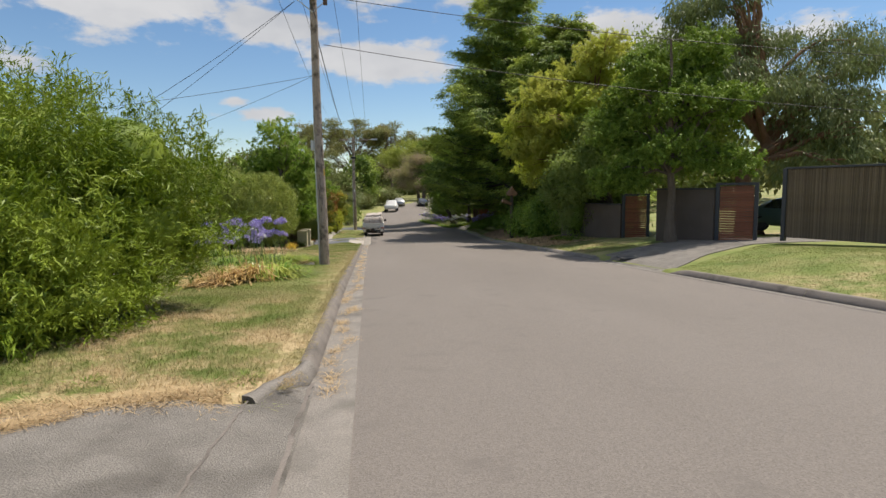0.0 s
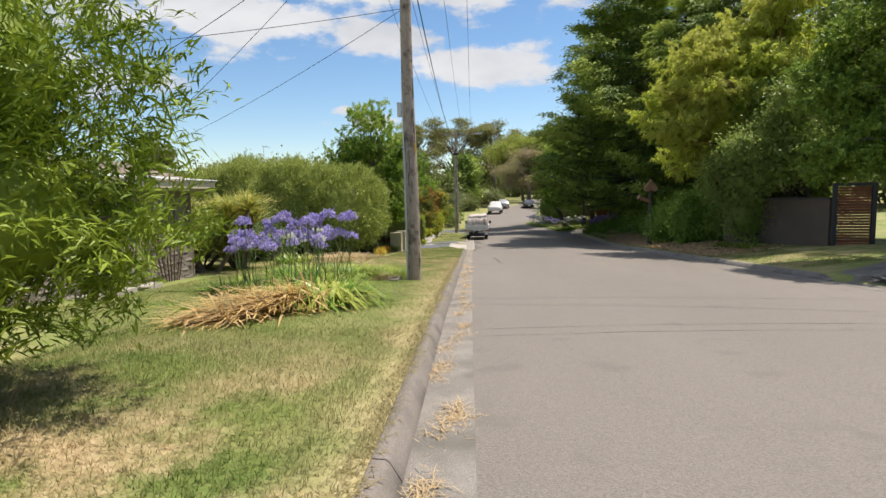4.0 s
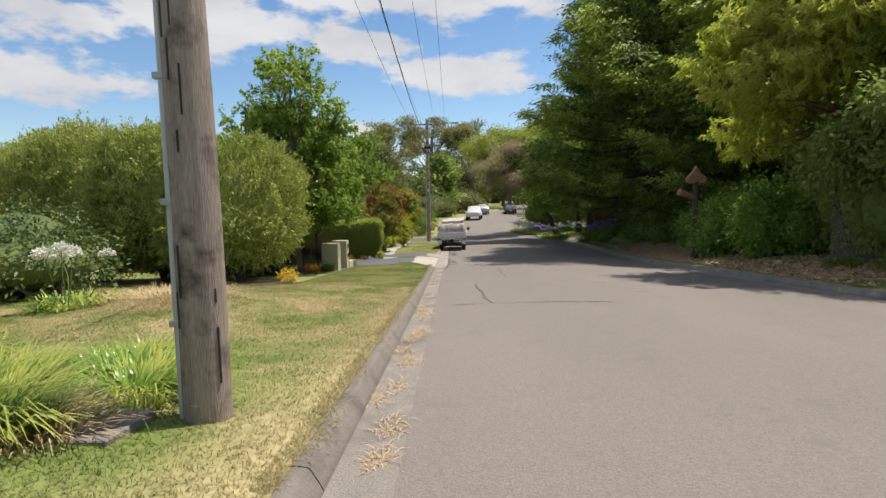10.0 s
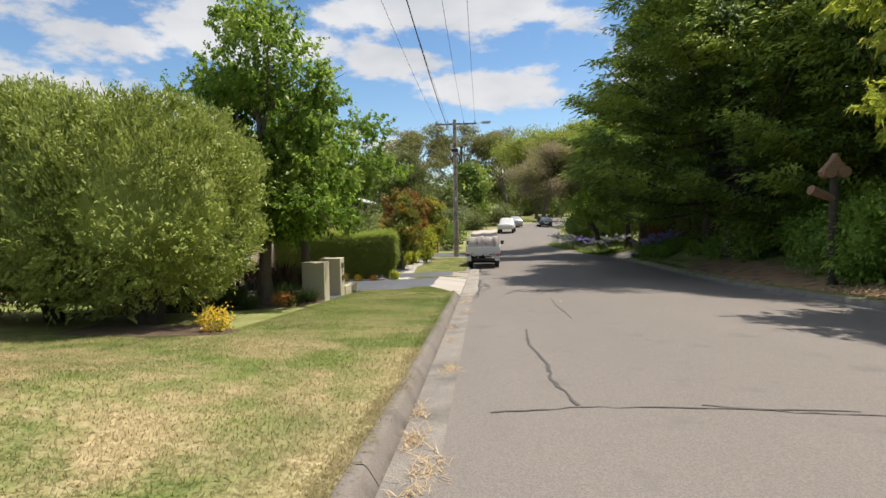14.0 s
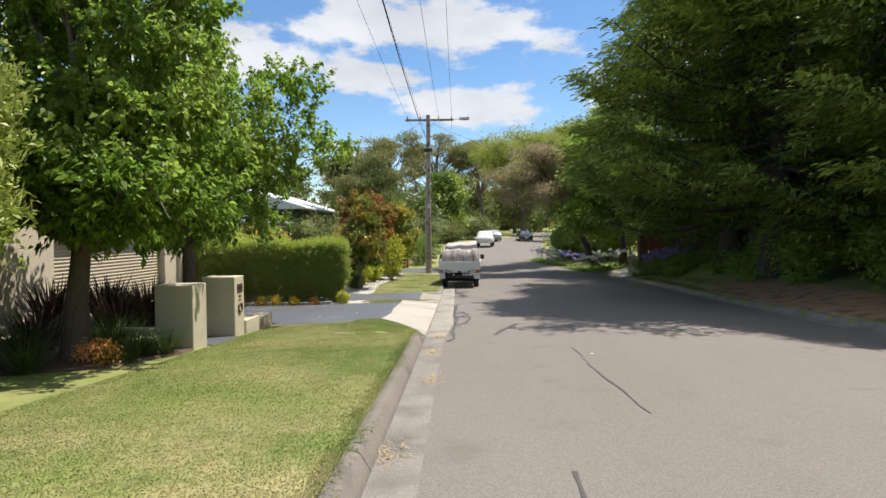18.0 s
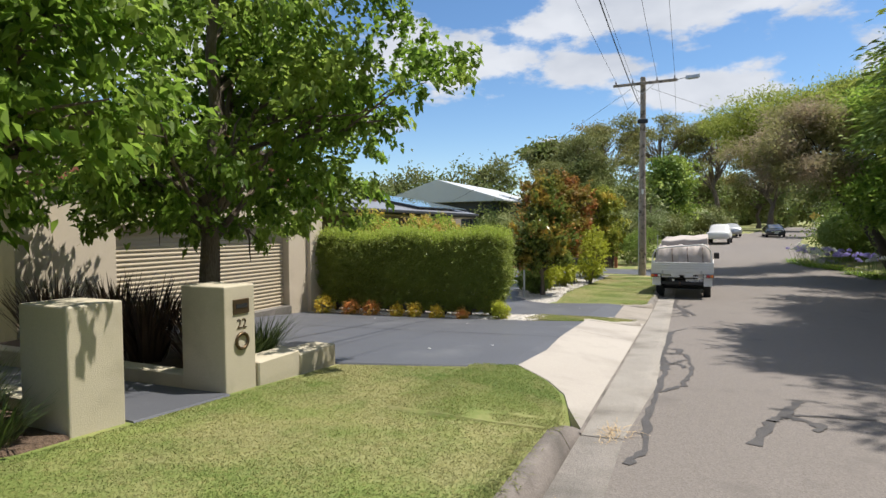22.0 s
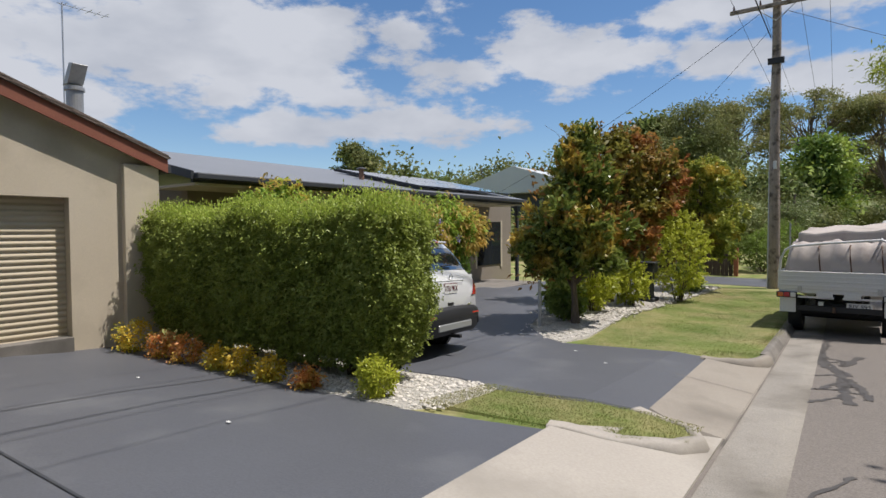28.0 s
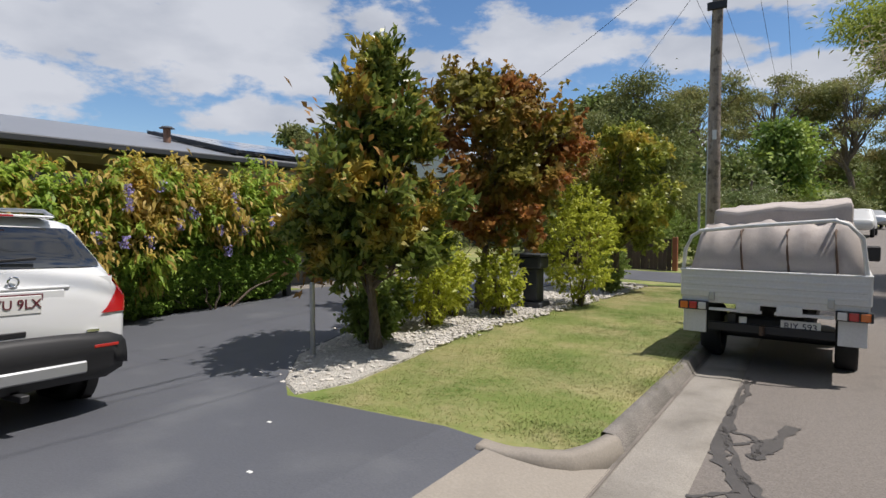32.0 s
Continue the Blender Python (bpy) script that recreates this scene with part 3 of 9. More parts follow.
def rod(a, b, r0, r1=None, sides=12, caps=True):
    a, b = Vector(a), Vector(b)
    bm = bmesh.new()
    bmesh.ops.create_cone(bm, cap_ends=caps, segments=sides, radius1=r0, radius2=r0 if r1 is None else r1, depth=(b - a).length)
    m = Matrix.Translation((a + b) / 2) @ (b - a).to_track_quat("Z", "Y").to_matrix().to_4x4()
    bm.transform(m)
    return bm


def unit(v):
    return v / (np.linalg.norm(v, axis=-1, keepdims=True) + 1e-9)


def random_dirs(n, rng):
    return unit(rng.normal(size=(n, 3)))


def leaf_mesh(name, centres, axes, length, width, rng, droop=0.15, normals=None):
    """One folded leaf of two faces at each centre, along its axis."""
    n = len(centres)
    axes = unit(axes)
    side = np.cross(axes, random_dirs(n, rng) + (np.array([0, 0, 0.9]) if normals is None else normals))
    side = unit(side)
    up = np.cross(side, axes)
    ln = length * rng.uniform(0.65, 1.25, (n, 1))
    wd = width * rng.uniform(0.7, 1.2, (n, 1))
    a = centres - axes * ln * 0.5
    c = centres + axes * ln * 0.5 - np.array([0, 0, 1.0]) * ln * droop
    b = centres + side * wd * 0.5 + up * wd * 0.18
    d = centres - side * wd * 0.5 + up * wd * 0.18
    verts = np.stack([a, b, c, d], 1).reshape(-1, 3)
    faces = np.arange(4 * n).reshape(-1, 4)
    return raw_mesh(name, verts, faces)


def blade_mesh(name, roots, leans, length, width, rng, bend=0.5, steps=3):
    """Strap leaves that rise from their roots and bend over: each a bent strip."""
    n = len(roots)
    ln = length * rng.uniform(0.6, 1.15, (n, 1))
    out = unit(leans * np.array([1, 1, 0]) + 1e-6)
    rise = np.linalg.norm(leans[:, :2], axis=1, keepdims=True)
    side = np.stack([-out[:, 1], out[:, 0], np.zeros(n)], 1) * width * rng.uniform(0.7, 1.15, (n, 1)) * 0.5
    rows = []
    for k in range(steps + 1):
        s = k / steps
        fall = bend * s * s * rng.uniform(0.7, 1.3, (n, 1)) if k else 0.0
        ctr = roots + ln * (out * (rise * s + fall * 0.55) + np.array([0, 0, 1.0]) * (s * (1 - 0.35 * rise) - fall * 0.75))
        w = side * (1 - s ** 2.2 * 0.93)
        rows.append(np.stack([ctr - w, ctr + w], 1))
    verts = np.stack(rows, 1).reshape(n, -1, 3)
    k = verts.shape[1]
    base = (np.arange(n) * k)[:, None, None]
    quad = np.array([[2 * i, 2 * i + 1, 2 * i + 3, 2 * i + 2] for i in range(steps)])[None]
    return raw_mesh(name, verts.reshape(-1, 3), (base + quad).reshape(-1, 4))


def clump_points(shapes, clumps, rng, shell=0.55):
    """Centres of leaf clumps in a crown that is a union of ellipsoids (centre, radii), more of them towards the outside."""
    vol = np.array([r[0] * r[1] * r[2] for _, r in shapes]) ** (2 / 3)
    pick = rng.choice(len(shapes), clumps, p=vol / vol.sum())
    c = np.array([s[0] for s in shapes], float)[pick]
    r = np.array([s[1] for s in shapes], float)[pick]
    d = random_dirs(clumps, rng)
    return c + d * r * (shell + (1 - shell) * rng.random((clumps, 1)) ** 0.6), d


def lobes(shapes, count, seed, low=0.26, high=0.44):
    """Breaks the round masses of a crown into many smaller ones, so that its outline is uneven and has gaps."""
    rng = np.random.default_rng(seed + 900)
    out = []
    for c, r in shapes:
        c, r = np.array(c, float), np.array(r, float)
        for d in random_dirs(count, rng):
            k = rng.uniform(low, high)
            out.append((c + d * r * (1.0 - k) * rng.uniform(0.75, 1.12), r * np.array([k * 1.15, k * 1.15, k * 0.8])))
    return out


def crown_mesh(name, shapes, clumps, per, size, length, width, seed, shell=0.55, droop=0.15, hang=0.0, flat=1.0, out=0.6, spray=0.0):
    rng = np.random.default_rng(seed)
    cen, d = clump_points(shapes, clumps, rng, shell)
    sz = size * rng.uniform(0.6, 1.35, (clumps, 1, 1))
    off = rng.normal(size=(clumps, per, 3)) * sz * np.array([1, 1, flat])
    pts = (cen[:, None] + off).reshape(-1, 3)
    axes = np.repeat(d, per, 0) * out + rng.normal(size=(clumps * per, 3)) * 0.6 + unit(off.reshape(-1, 3)) * 0.5
    if spray:
        # leaves set along short shoots that grow outwards and up
        shoot = unit(d * 0.8 + rng.normal(size=d.shape) * 0.45 + np.array([0, 0, 0.35]))
        s = rng.random((clumps, per, 1))
        pts = (cen[:, None] + shoot[:, None] * (s - 0.35) * spray * rng.uniform(0.6, 1.3, (clumps, 1, 1)) + off * 0.22).reshape(-1, 3)
        axes = np.repeat(shoot, per, 0) * 0.9 + random_dirs(clumps * per, rng) * 0.75
    axes[:, 2] -= hang
    return leaf_mesh(name, pts, axes, length, width, rng, droop, np.repeat(d, per, 0) * 0.5 + np.array([0, 0, 0.8])), cen


def limb_path(a, b, rng, sag=0.12, steps=6):
    a, b = np.array(a, float), np.array(b, float)
    s = np.linspace(0, 1, steps)[:, None]
    bow = np.linalg.norm(b - a) * sag
    mid = np.array([0, 0, 1.0]) * bow * np.sin(s * np.pi) + rng.normal(size=(steps, 3)) * 0.03 * np.linalg.norm(b - a) * np.sin(s * np.pi)
    return a + (b - a) * s + mid


def trunk_mesh(name, base, top, radius, cen, limbs, seed, lean=0.03, low=0.3, sides=10):
    """A tapered trunk with a flared foot and limbs that reach out to the crown's clumps."""
    rng = np.random.default_rng(seed)
    base, top = np.array(base, float), np.array(top, float)
    s = np.linspace(0, 1, 9)[:, None]
    pts = base + (top - base) * s + rng.normal(size=(9, 3)) * lean * np.array([1, 1, 0]) * np.sin(s * np.pi)
    rad = radius * (1 - 0.8 * s[:, 0]) + radius * 0.6 * np.exp(-s[:, 0] * 14)
    runs = [(pts, rad)]
    pick = cen[rng.choice(len(cen), min(limbs, len(cen)), replace=False)] if limbs else []
    for q in pick:
        h = np.clip((q[2] - base[2]) / max(top[2] - base[2], 0.1) * rng.uniform(0.45, 0.85), low, 0.95)
        k = h * 8
        i = min(int(k), 7)
        p = pts[i] + (pts[i + 1] - pts[i]) * (k - i)
        run = limb_path(p, q, rng)
        r0 = radius * (1 - 0.8 * h) * 0.5
        runs.append((run, np.linspace(r0, r0 * 0.15, len(run))))
        for _ in range(2):
            q2 = q + rng.normal(size=3) * min(np.linalg.norm(q - p) * 0.2, 0.3)
            st = run[rng.integers(2, 5)]
            runs.append((limb_path(st, q2, rng, 0.08, 4), np.linspace(r0 * 0.4, r0 * 0.1, 4)))
    return tubes(name, runs, sides)


def tree(name, label, base, top, radius, shapes, bark, leaf, clumps, per, size, length, width, seed, limbs=14, group="", shell=0.55,
         hang=0.0, droop=0.15, flat=1.0, low=0.3, category="tree", lean=0.06, out=0.6, split=9, spray=0.0):
    t = thing(name, label, category, Matrix.Translation(base), group)
    b = Vector(base)
    shp = [((c[0] - b.x, c[1] - b.y, c[2] - b.z), r) for c, r in shapes]
    if split:
        shp = lobes(shp, split, seed)
    me, cen = crown_mesh("crown", shp, clumps, per, size, length, width, seed, shell, droop, hang, flat, out, spray)
    part("trunk", trunk_mesh("trunk", (0, 0, 0), Vector(top) - b, radius, cen, limbs, seed + 1, lean, low), bark, t)
    part("crown", me, leaf, t)
    return t

# ---- the lie of the land ----
PROFILE_Y = [-60, 0, 44, 50, 56, 62, 70, 80, 120, 170, 400]
PROFILE_Z = [3.27, 0, -2.385, -2.60, -2.77, -2.80, -2.50, -1.95, -1.05, -0.3, 3.0]


def road_z(y):
    y = np.asarray(y, float)
    return (np.interp(y - 2, PROFILE_Y, PROFILE_Z) + np.interp(y, PROFILE_Y, PROFILE_Z) + np.interp(y + 2, PROFILE_Y, PROFILE_Z)) / 3


def edge_x(y):
    """The left edge of the asphalt."""
    y = np.asarray(y, float)
    return -0.19 - 0.025 * y + np.interp(y, [2, 12, 23, 34], [0.025, -0.02, -0.036, 0.0]) + 0.0029 * np.clip(y - 56, 0, None) ** 2 * np.clip(1.4 - (y - 56) / 120, 0.6, 1)


def gutter_w(y):
    return np.interp(y, [0, 14, 24, 34], [0.385, 0.385, 0.30, 0.32])


def right_u(y):
    """The road's width, from the left edge to the right kerb."""
    return np.interp(y, [-60, 0, 36, 45.5, 52, 60, 74, 82, 200], [7.45, 7.45, 7.7, 8.75, 9.3, 9.2, 6.9, 6.3, 7.0])


KERB_W, KERB_H = 0.17, 0.125
DRIVES_LEFT = [(-20.0, 4.85), (34.7, 46.6), (59.5, 63.0)]
DRIVES_RIGHT = [(13.7, 18.6), (57.0, 61.4)]


def apron(y, spans, soft=0.5):
    """1 where the kerb is dropped for a driveway, 0 where it stands."""
    y = np.asarray(y, float)
    v = np.zeros_like(y)
    for a, b in spans:
        v = np.maximum(v, np.clip(np.minimum(y - a, b - y) / soft, 0, 1))
    return v


def land(x, y):
    """Height of the open ground beside the road."""
    x, y = np.asarray(x, float), np.asarray(y, float)
    u = x - edge_x(y)
    z = road_z(y)
    back = -gutter_w(y) - KERB_W
    left = back - u
    right = u - right_u(y) - 0.3
    dropl = apron(y, DRIVES_LEFT) * np.clip(1 - left / 0.9, 0, 1)
    dropr = apron(y, DRIVES_RIGHT) * np.clip(1 - right / 1.5, 0, 1)
    hump = 0.26 * np.exp(-(((x + 4.6) / 1.3) ** 2 + ((y - 23.2) / 1.8) ** 2)) + 0.10 * np.exp(-(((x + 3.2) / 1.2) ** 2 + ((y - 17.0) / 1.2) ** 2))
    rise = np.interp(y, [24, 32, 41, 45, 50], [0.012, -0.017, -0.0225, 0.002, 0.014])
    dip = np.interp(y, [40.5, 43, 45, 46.5, 48.5, 50], [0, -0.032, -0.05, -0.045, -0.01, 0.0]) * np.clip(left, 0, 3.8)
    zl = z + dip + 0.125 * (1 - dropl) - 0.02 * dropl + rise * np.clip(left, 0, 7.5) + hump * (left > 0)
    bank = np.interp(y, [38, 45, 54, 59, 62], [0, 1, 1, 0.5, 0])
    zr = z + 0.105 * (1 - dropr) + np.clip(right * 0.125, 0, 0.45) + bank * np.clip((right - 0.8) * 0.32, 0, 0.80) + np.clip(right - 14, 0, 60) * 0.03
    mid = z - 0.06
    return np.where(left >= 0, zl, np.where(right >= 0, zr, mid))


def ground_grid(us, ys):
    """The one sheet of ground: rows along y, columns at fixed offsets from the road's edge."""
    yy = np.asarray(ys, float)
    cols = []
    for u, side in us:
        if side == "l":
            x = edge_x(yy) - gutter_w(yy) - KERB_W - u
        elif side == "r":
            x = edge_x(yy) + right_u(yy) + 0.3 + u
        else:
            x = edge_x(yy) + u
        x = np.where(yy > 140, np.minimum(x, 600), x)
        cols.append(x)
    X = np.stack(cols, 1)
    Y = np.repeat(yy[:, None], X.shape[1], 1)
    return X, Y, land(X, Y)


US = [(v, "l") for v in (400, 150, 70, 40, 28, 22, 18, 15, 12.5, 10.5, 9, 8, 7, 6.2, 5.5, 4.9, 4.3, 3.8, 3.3, 2.9, 2.5, 2.1, 1.8, 1.5, 1.2, 0.9, 0.6, 0.3, 0.12, 0.0, -0.03)]
US += [(-0.3, "m"), (0.5, "m"), (6.0, "m")]
US += [(v, "r") for v in (-0.02, 0.0, 0.2, 0.5, 1, 1.6, 2.3, 3, 3.8, 5, 6.5, 8.5, 11, 15, 22, 35, 70, 200, 400)]
YS = np.concatenate([[-300, -120, -60, -30], np.arange(-16, 66, 0.4), np.arange(66, 120, 2.0), [130, 150, 180, 240, 400, 700]])
X, Y, Z = ground_grid(US, YS)
rows, cols = X.shape
i, j = np.meshgrid(np.arange(rows - 1), np.arange(cols - 1), indexing="ij")
quads = np.stack([i * cols + j, i * cols + j + 1, (i + 1) * cols + j + 1, (i + 1) * cols + j], -1).reshape(-1, 4)
ground = part("ground", raw_mesh("ground", np.stack([X, Y, Z], -1).reshape(-1, 3), quads, True), "grass", kind="structure")
tagged(ground, "patchy green and straw-coloured grass verge", "ground")


def strip(name, material, ys, lefts, label, category, lift=None, zs=None, kind="structure"):
    """A ribbon along the road between offsets: lefts is a list of (x array, z array), in order across."""
    n, k = len(ys), len(lefts)
    V = np.stack([np.stack([np.broadcast_to(x, n), ys, np.broadcast_to(z, n)], -1) for x, z in lefts], 1).reshape(-1, 3)
    a, b = np.meshgrid(np.arange(n - 1), np.arange(k - 1), indexing="ij")
    F = np.stack([a * k + b, a * k + b + 1, (a + 1) * k + b + 1, (a + 1) * k + b], -1).reshape(-1, 4)
    return tagged(part(name, raw_mesh(name, V, F, True), material, kind=kind), label, category)


ys = np.concatenate([np.arange(-60, -16, 4), np.arange(-16, 66, 0.5), np.arange(66, 150, 2.0)])
ex, rz, ru, gw = edge_x(ys), road_z(ys), right_u(ys), gutter_w(ys)
crown_z = 0.03
strip("road", "asphalt", ys, [(ex, rz), (ex + ru * 0.25, rz + crown_z), (ex + ru * 0.5, rz + crown_z * 1.4), (ex + ru * 0.75, rz + crown_z), (ex + ru, rz)],
      "warm grey worn asphalt road with repaired cracks", "road")
strip("gutter", "concrete", ys, [(ex - gw - 0.03, rz - 0.012), (ex - gw * 0.5, rz - 0.008), (ex + 0.004, rz + 0.004), (ex + 0.012, rz - 0.02)],
      "stained concrete gutter with dry weeds in its joints", "gutter")
yd = np.linspace(34.9, 59.5, 90)
ed, rd, gd = edge_x(yd), road_z(yd), gutter_w(yd)
wide = 0.15 * np.clip((yd - 34.9) / 2.0, 0, 1)
strip("gutter_washed", "gutter_pale", yd, [(ed - gd - 0.01, rd - 0.006), (ed - gd * 0.5, rd - 0.003), (ed, rd + 0.008), (ed + wide, rd + 0.008), (ed + wide + 0.01, rd - 0.01)],
      "pale washed concrete gutter before the driveways", "gutter")
strip("gutter_joint", "kerb", yd, [(ed - gd - 0.008, rd + 0.014), (ed - gd + 0.014, rd + 0.003)], "line of dirt where the crossings meet the gutter", "joint")
strip("gutter_opposite", "concrete", ys, [(ex + ru - 0.012, rz - 0.02), (ex + ru - 0.004, rz + 0.004), (ex + ru + 0.32, rz - 0.01)],
      "concrete gutter under the far kerb", "gutter")


def kerb_run(y0, y1, side, material="kerb", length=2.9, fall=True):
    """A kerb of cast lengths with open joints, its ends falling where it meets a driveway."""
    holder = thing("kerb", "weathered grey concrete kerb with cracked joints", "kerb", kind="structure")
    y = y0
    while y < y1 - 0.2:
        e = min(y + length, y1)
        n = 6
        t = np.linspace(y + 0.006, e - 0.006, n)
        z = road_z(t)
        h = np.full(n, KERB_H)
        if abs(y - y0) < 1e-6 and y0 > -10 and fall:
            h = np.minimum(h, 0.02 + (t - y0) * 0.22)
        if abs(e - y1) < 1e-6 and y1 < 60:
            h = np.minimum(h, 0.02 + (y1 - t) * 0.22)
        if side == "l":
            x, s = edge_x(t) - gutter_w(t), -1
        else:
            x, s = edge_x(t) + right_u(t) + 0.28, 1
        prof = [(0.0, -0.05, 0), (0.0, 0.0, 0.0), (0.02, 0.0, 0.3), (0.065, 0.0, 0.88), (0.085, 0.0, 0.99), (KERB_W - 0.012, 0.0, 1.02), (KERB_W, 0.0, 0.93), (KERB_W, -0.06, 0)]
        V = np.stack([np.stack([x + s * o, t, z + zz + hh * h], -1) for o, zz, hh in prof], 1)
        k = len(prof)
        a, b = np.meshgrid(np.arange(n - 1), np.arange(k - 1), indexing="ij")
        F = np.stack([a * k + b, a * k + b + 1, (a + 1) * k + b + 1, (a + 1) * k + b], -1).reshape(-1, 4)
        part("kerb_length", raw_mesh("kerb_length", V.reshape(-1, 3), F), material, holder)
        y = e
    return holder


kerb_run(5.5, 35.0, "l", fall=False)
kerb_run(46.75, 59.6, "l", "concrete", fall=False)
kerb_run(63.0, 110.0, "l", "concrete", 6.0)
kerb_run(-14.0, 13.75, "r")
kerb_run(18.5, 57.1, "r", "concrete")
kerb_run(61.3, 110.0, "r", "concrete", 6.0)


def paving(name, outline, material, label, lift=0.02, step=0.5, joints=(), height=None, kind="structure", category="driveway"):
    """A slab that follows the ground inside a plan outline, with an edge a few centimetres deep."""
    bm = bmesh.new()
    bm.faces.new([bm.verts.new((x, y, 0)) for x, y in outline])
    xs, yv = [p[0] for p in outline], [p[1] for p in outline]
    for axis, lo, hi in ((0, min(xs), max(xs)), (1, min(yv), max(yv))):
        for c in np.arange(lo + step, hi, step):
            co, no = [0, 0, 0], [0, 0, 0]
            co[axis], no[axis] = float(c), 1
            bmesh.ops.bisect_plane(bm, geom=bm.verts[:] + bm.edges[:] + bm.faces[:], plane_co=co, plane_no=no)
    rim = [e for e in bm.edges if len(e.link_faces) == 1]
    mid = (sum(xs) / len(xs), sum(yv) / len(yv))
    out = bmesh.ops.extrude_edge_only(bm, edges=rim)
    low = {g for g in out["geom"] if isinstance(g, bmesh.types.BMVert)}
    for v in bm.verts:
        h = float(height(v.co.x, v.co.y)) if height else float(land(v.co.x, v.co.y)) + lift
        v.co.z = h - (0.09 if v in low else 0)
        if v in low:
            # the edge slopes outwards into the ground
            away = Vector((v.co.x - mid[0], v.co.y - mid[1]))
            v.co.x += away.x / away.length * 0.10
            v.co.y += away.y / away.length * 0.10
    bmesh.ops.recalc_face_normals(bm, faces=bm.faces[:])
    return tagged(part(name, bm, material, kind=kind), label, category)


def arc(cx, cy, r, a0, a1, n=7):
    return [(cx + r * math.cos(radians(a)), cy + r * math.sin(radians(a))) for a in np.linspace(a0, a1, n)]


def foot(y):
    return float(edge_x(y) - gutter_w(y))


def apron_z(x, y):
    """A crossing rises from the gutter to the footpath level."""
    d = foot(y) - x
    return float(road_z(y)) + 0.012 + min(max(d, 0.0) / 0.95, 1.0) * 0.125


def crossing_z(x, y):
    return max(apron_z(x, y), float(land(x, y)) + 0.014)


paving("driveway_crossing", [(-9, -6), (foot(-6) - 0.005, -6), (foot(5.0) - 0.005, 5.05), (-0.80, 4.90), (-0.92, 4.66), (-1.06, 4.42), (-1.3, 4.36), (-1.6, 4.40), (-2.1, 4.25), (-3.0, 3.95), (-9, 3.5)], "old_drive",
       "rough grey concrete driveway crossing edged with dry grass", height=lambda x, y: max(apron_z(x, y) + 0.004, float(land(x, y)) + 0.025))
# the garage's crossing and drive
paving("driveway_apron", [(foot(35.0) - 0.01, 35.0), (-1.60, 35.5), (-1.72, 35.9), (-1.98, 36.3), (-2.43, 36.72), (-2.40, 37.9), (-2.53, 39.3), (-2.62, 42.0), (-2.0, 42.62), (foot(42.9) - 0.02, 42.9)],
       "pale_concrete", "pale new concrete driveway crossing", height=crossing_z)
paving("driveway_garage", [(-9.62, 36.1), (-4.5, 36.05), (-3.5, 36.35), (-2.45, 36.74), (-2.42, 37.9), (-2.55, 39.3), (-2.62, 41.9), (-3.9, 41.72), (-9.62, 41.85)], "slate_concrete",
       "slate grey painted concrete driveway before the garage", lift=0.02)
paving("driveway_apron", [(foot(42.9), 42.9), (-2.0, 42.95), (-2.23, 43.12), (-2.37, 46.05), (-1.85, 46.18), (foot(46.4), 46.42)], "mid_concrete", "worn concrete driveway crossing with a saw-cut joint", height=crossing_z)
paving("driveway_house", [(-2.25, 43.1), (-2.39, 46.2), (-4.5, 46.2), (-5.0, 46.6), (-5.7, 47.4), (-6.4, 50.0), (-6.5, 54.5), (-6.6, 60.0), (-9.6, 60.0), (-10.3, 52.0), (-9.9, 47.9), (-9.9, 43.1), (-4.3, 43.15), (-3.6, 42.85)],
       "slate_concrete", "slate grey painted concrete driveway with a parked car", lift=0.032)
paving("front_path", [(-9.2, 33.38), (-4.44, 33.38), (-4.44, 34.34), (-9.2, 34.34)], "slate_concrete", "slate grey path between the two piers", lift=0.016, category="path")
paving("driveway_crossing", [(foot(59.8), 59.8), (-8, 60.2), (-8, 62.6), (foot(62.8), 62.8)], "slate_concrete", "grey driveway crossing beyond the parked truck", lift=0.02)


def bent_kerb(points, label, open_end=False, rise=0.105, material="pale_concrete", nose=0.05):
    """A short kerb that bends round a lawn's corner."""
    k = thing("kerb", label, "kerb", kind="structure")
    pts = np.array(points, float)
    s = np.linspace(0, len(pts) - 1, 22)
    P = np.stack([np.interp(s, np.arange(len(pts)), pts[:, c]) for c in range(2)], 1)
    t = unit(np.gradient(P, axis=0))
    nrm = np.stack([-t[:, 1], t[:, 0]], 1)
    ends = np.arange(22) if open_end else np.minimum(np.arange(22), np.arange(22)[::-1])
    h = np.clip(ends / 6, nose, 1)
    prof = [(0.0, -0.05, 0), (0.0, 0.0, 0.0), (0.03, 0.0, 0.8), (0.06, 0, 1.0), (0.13, 0, 1.0), (0.135, -0.05, 0)]
    V = []
    for i in range(22):
        for o, zz, hh in prof:
            x, y = P[i] + nrm[i] * o
            foot_z = apron_z(*P[i])
            V.append((x, y, foot_z + zz + hh * h[i] * max(float(road_z(P[i][1])) + rise - foot_z, 0.02)))
    m = len(prof)
    a, b = np.meshgrid(np.arange(21), np.arange(m - 1), indexing="ij")
    F = np.stack([a * m + b, a * m + b + 1, (a + 1) * m + b + 1, (a + 1) * m + b], -1).reshape(-1, 4)
    F = np.concatenate([F, [[0, 1, 2, 5], [2, 3, 4, 5]]])
    part("kerb_length", raw_mesh("kerb_length", V, F), material, k)


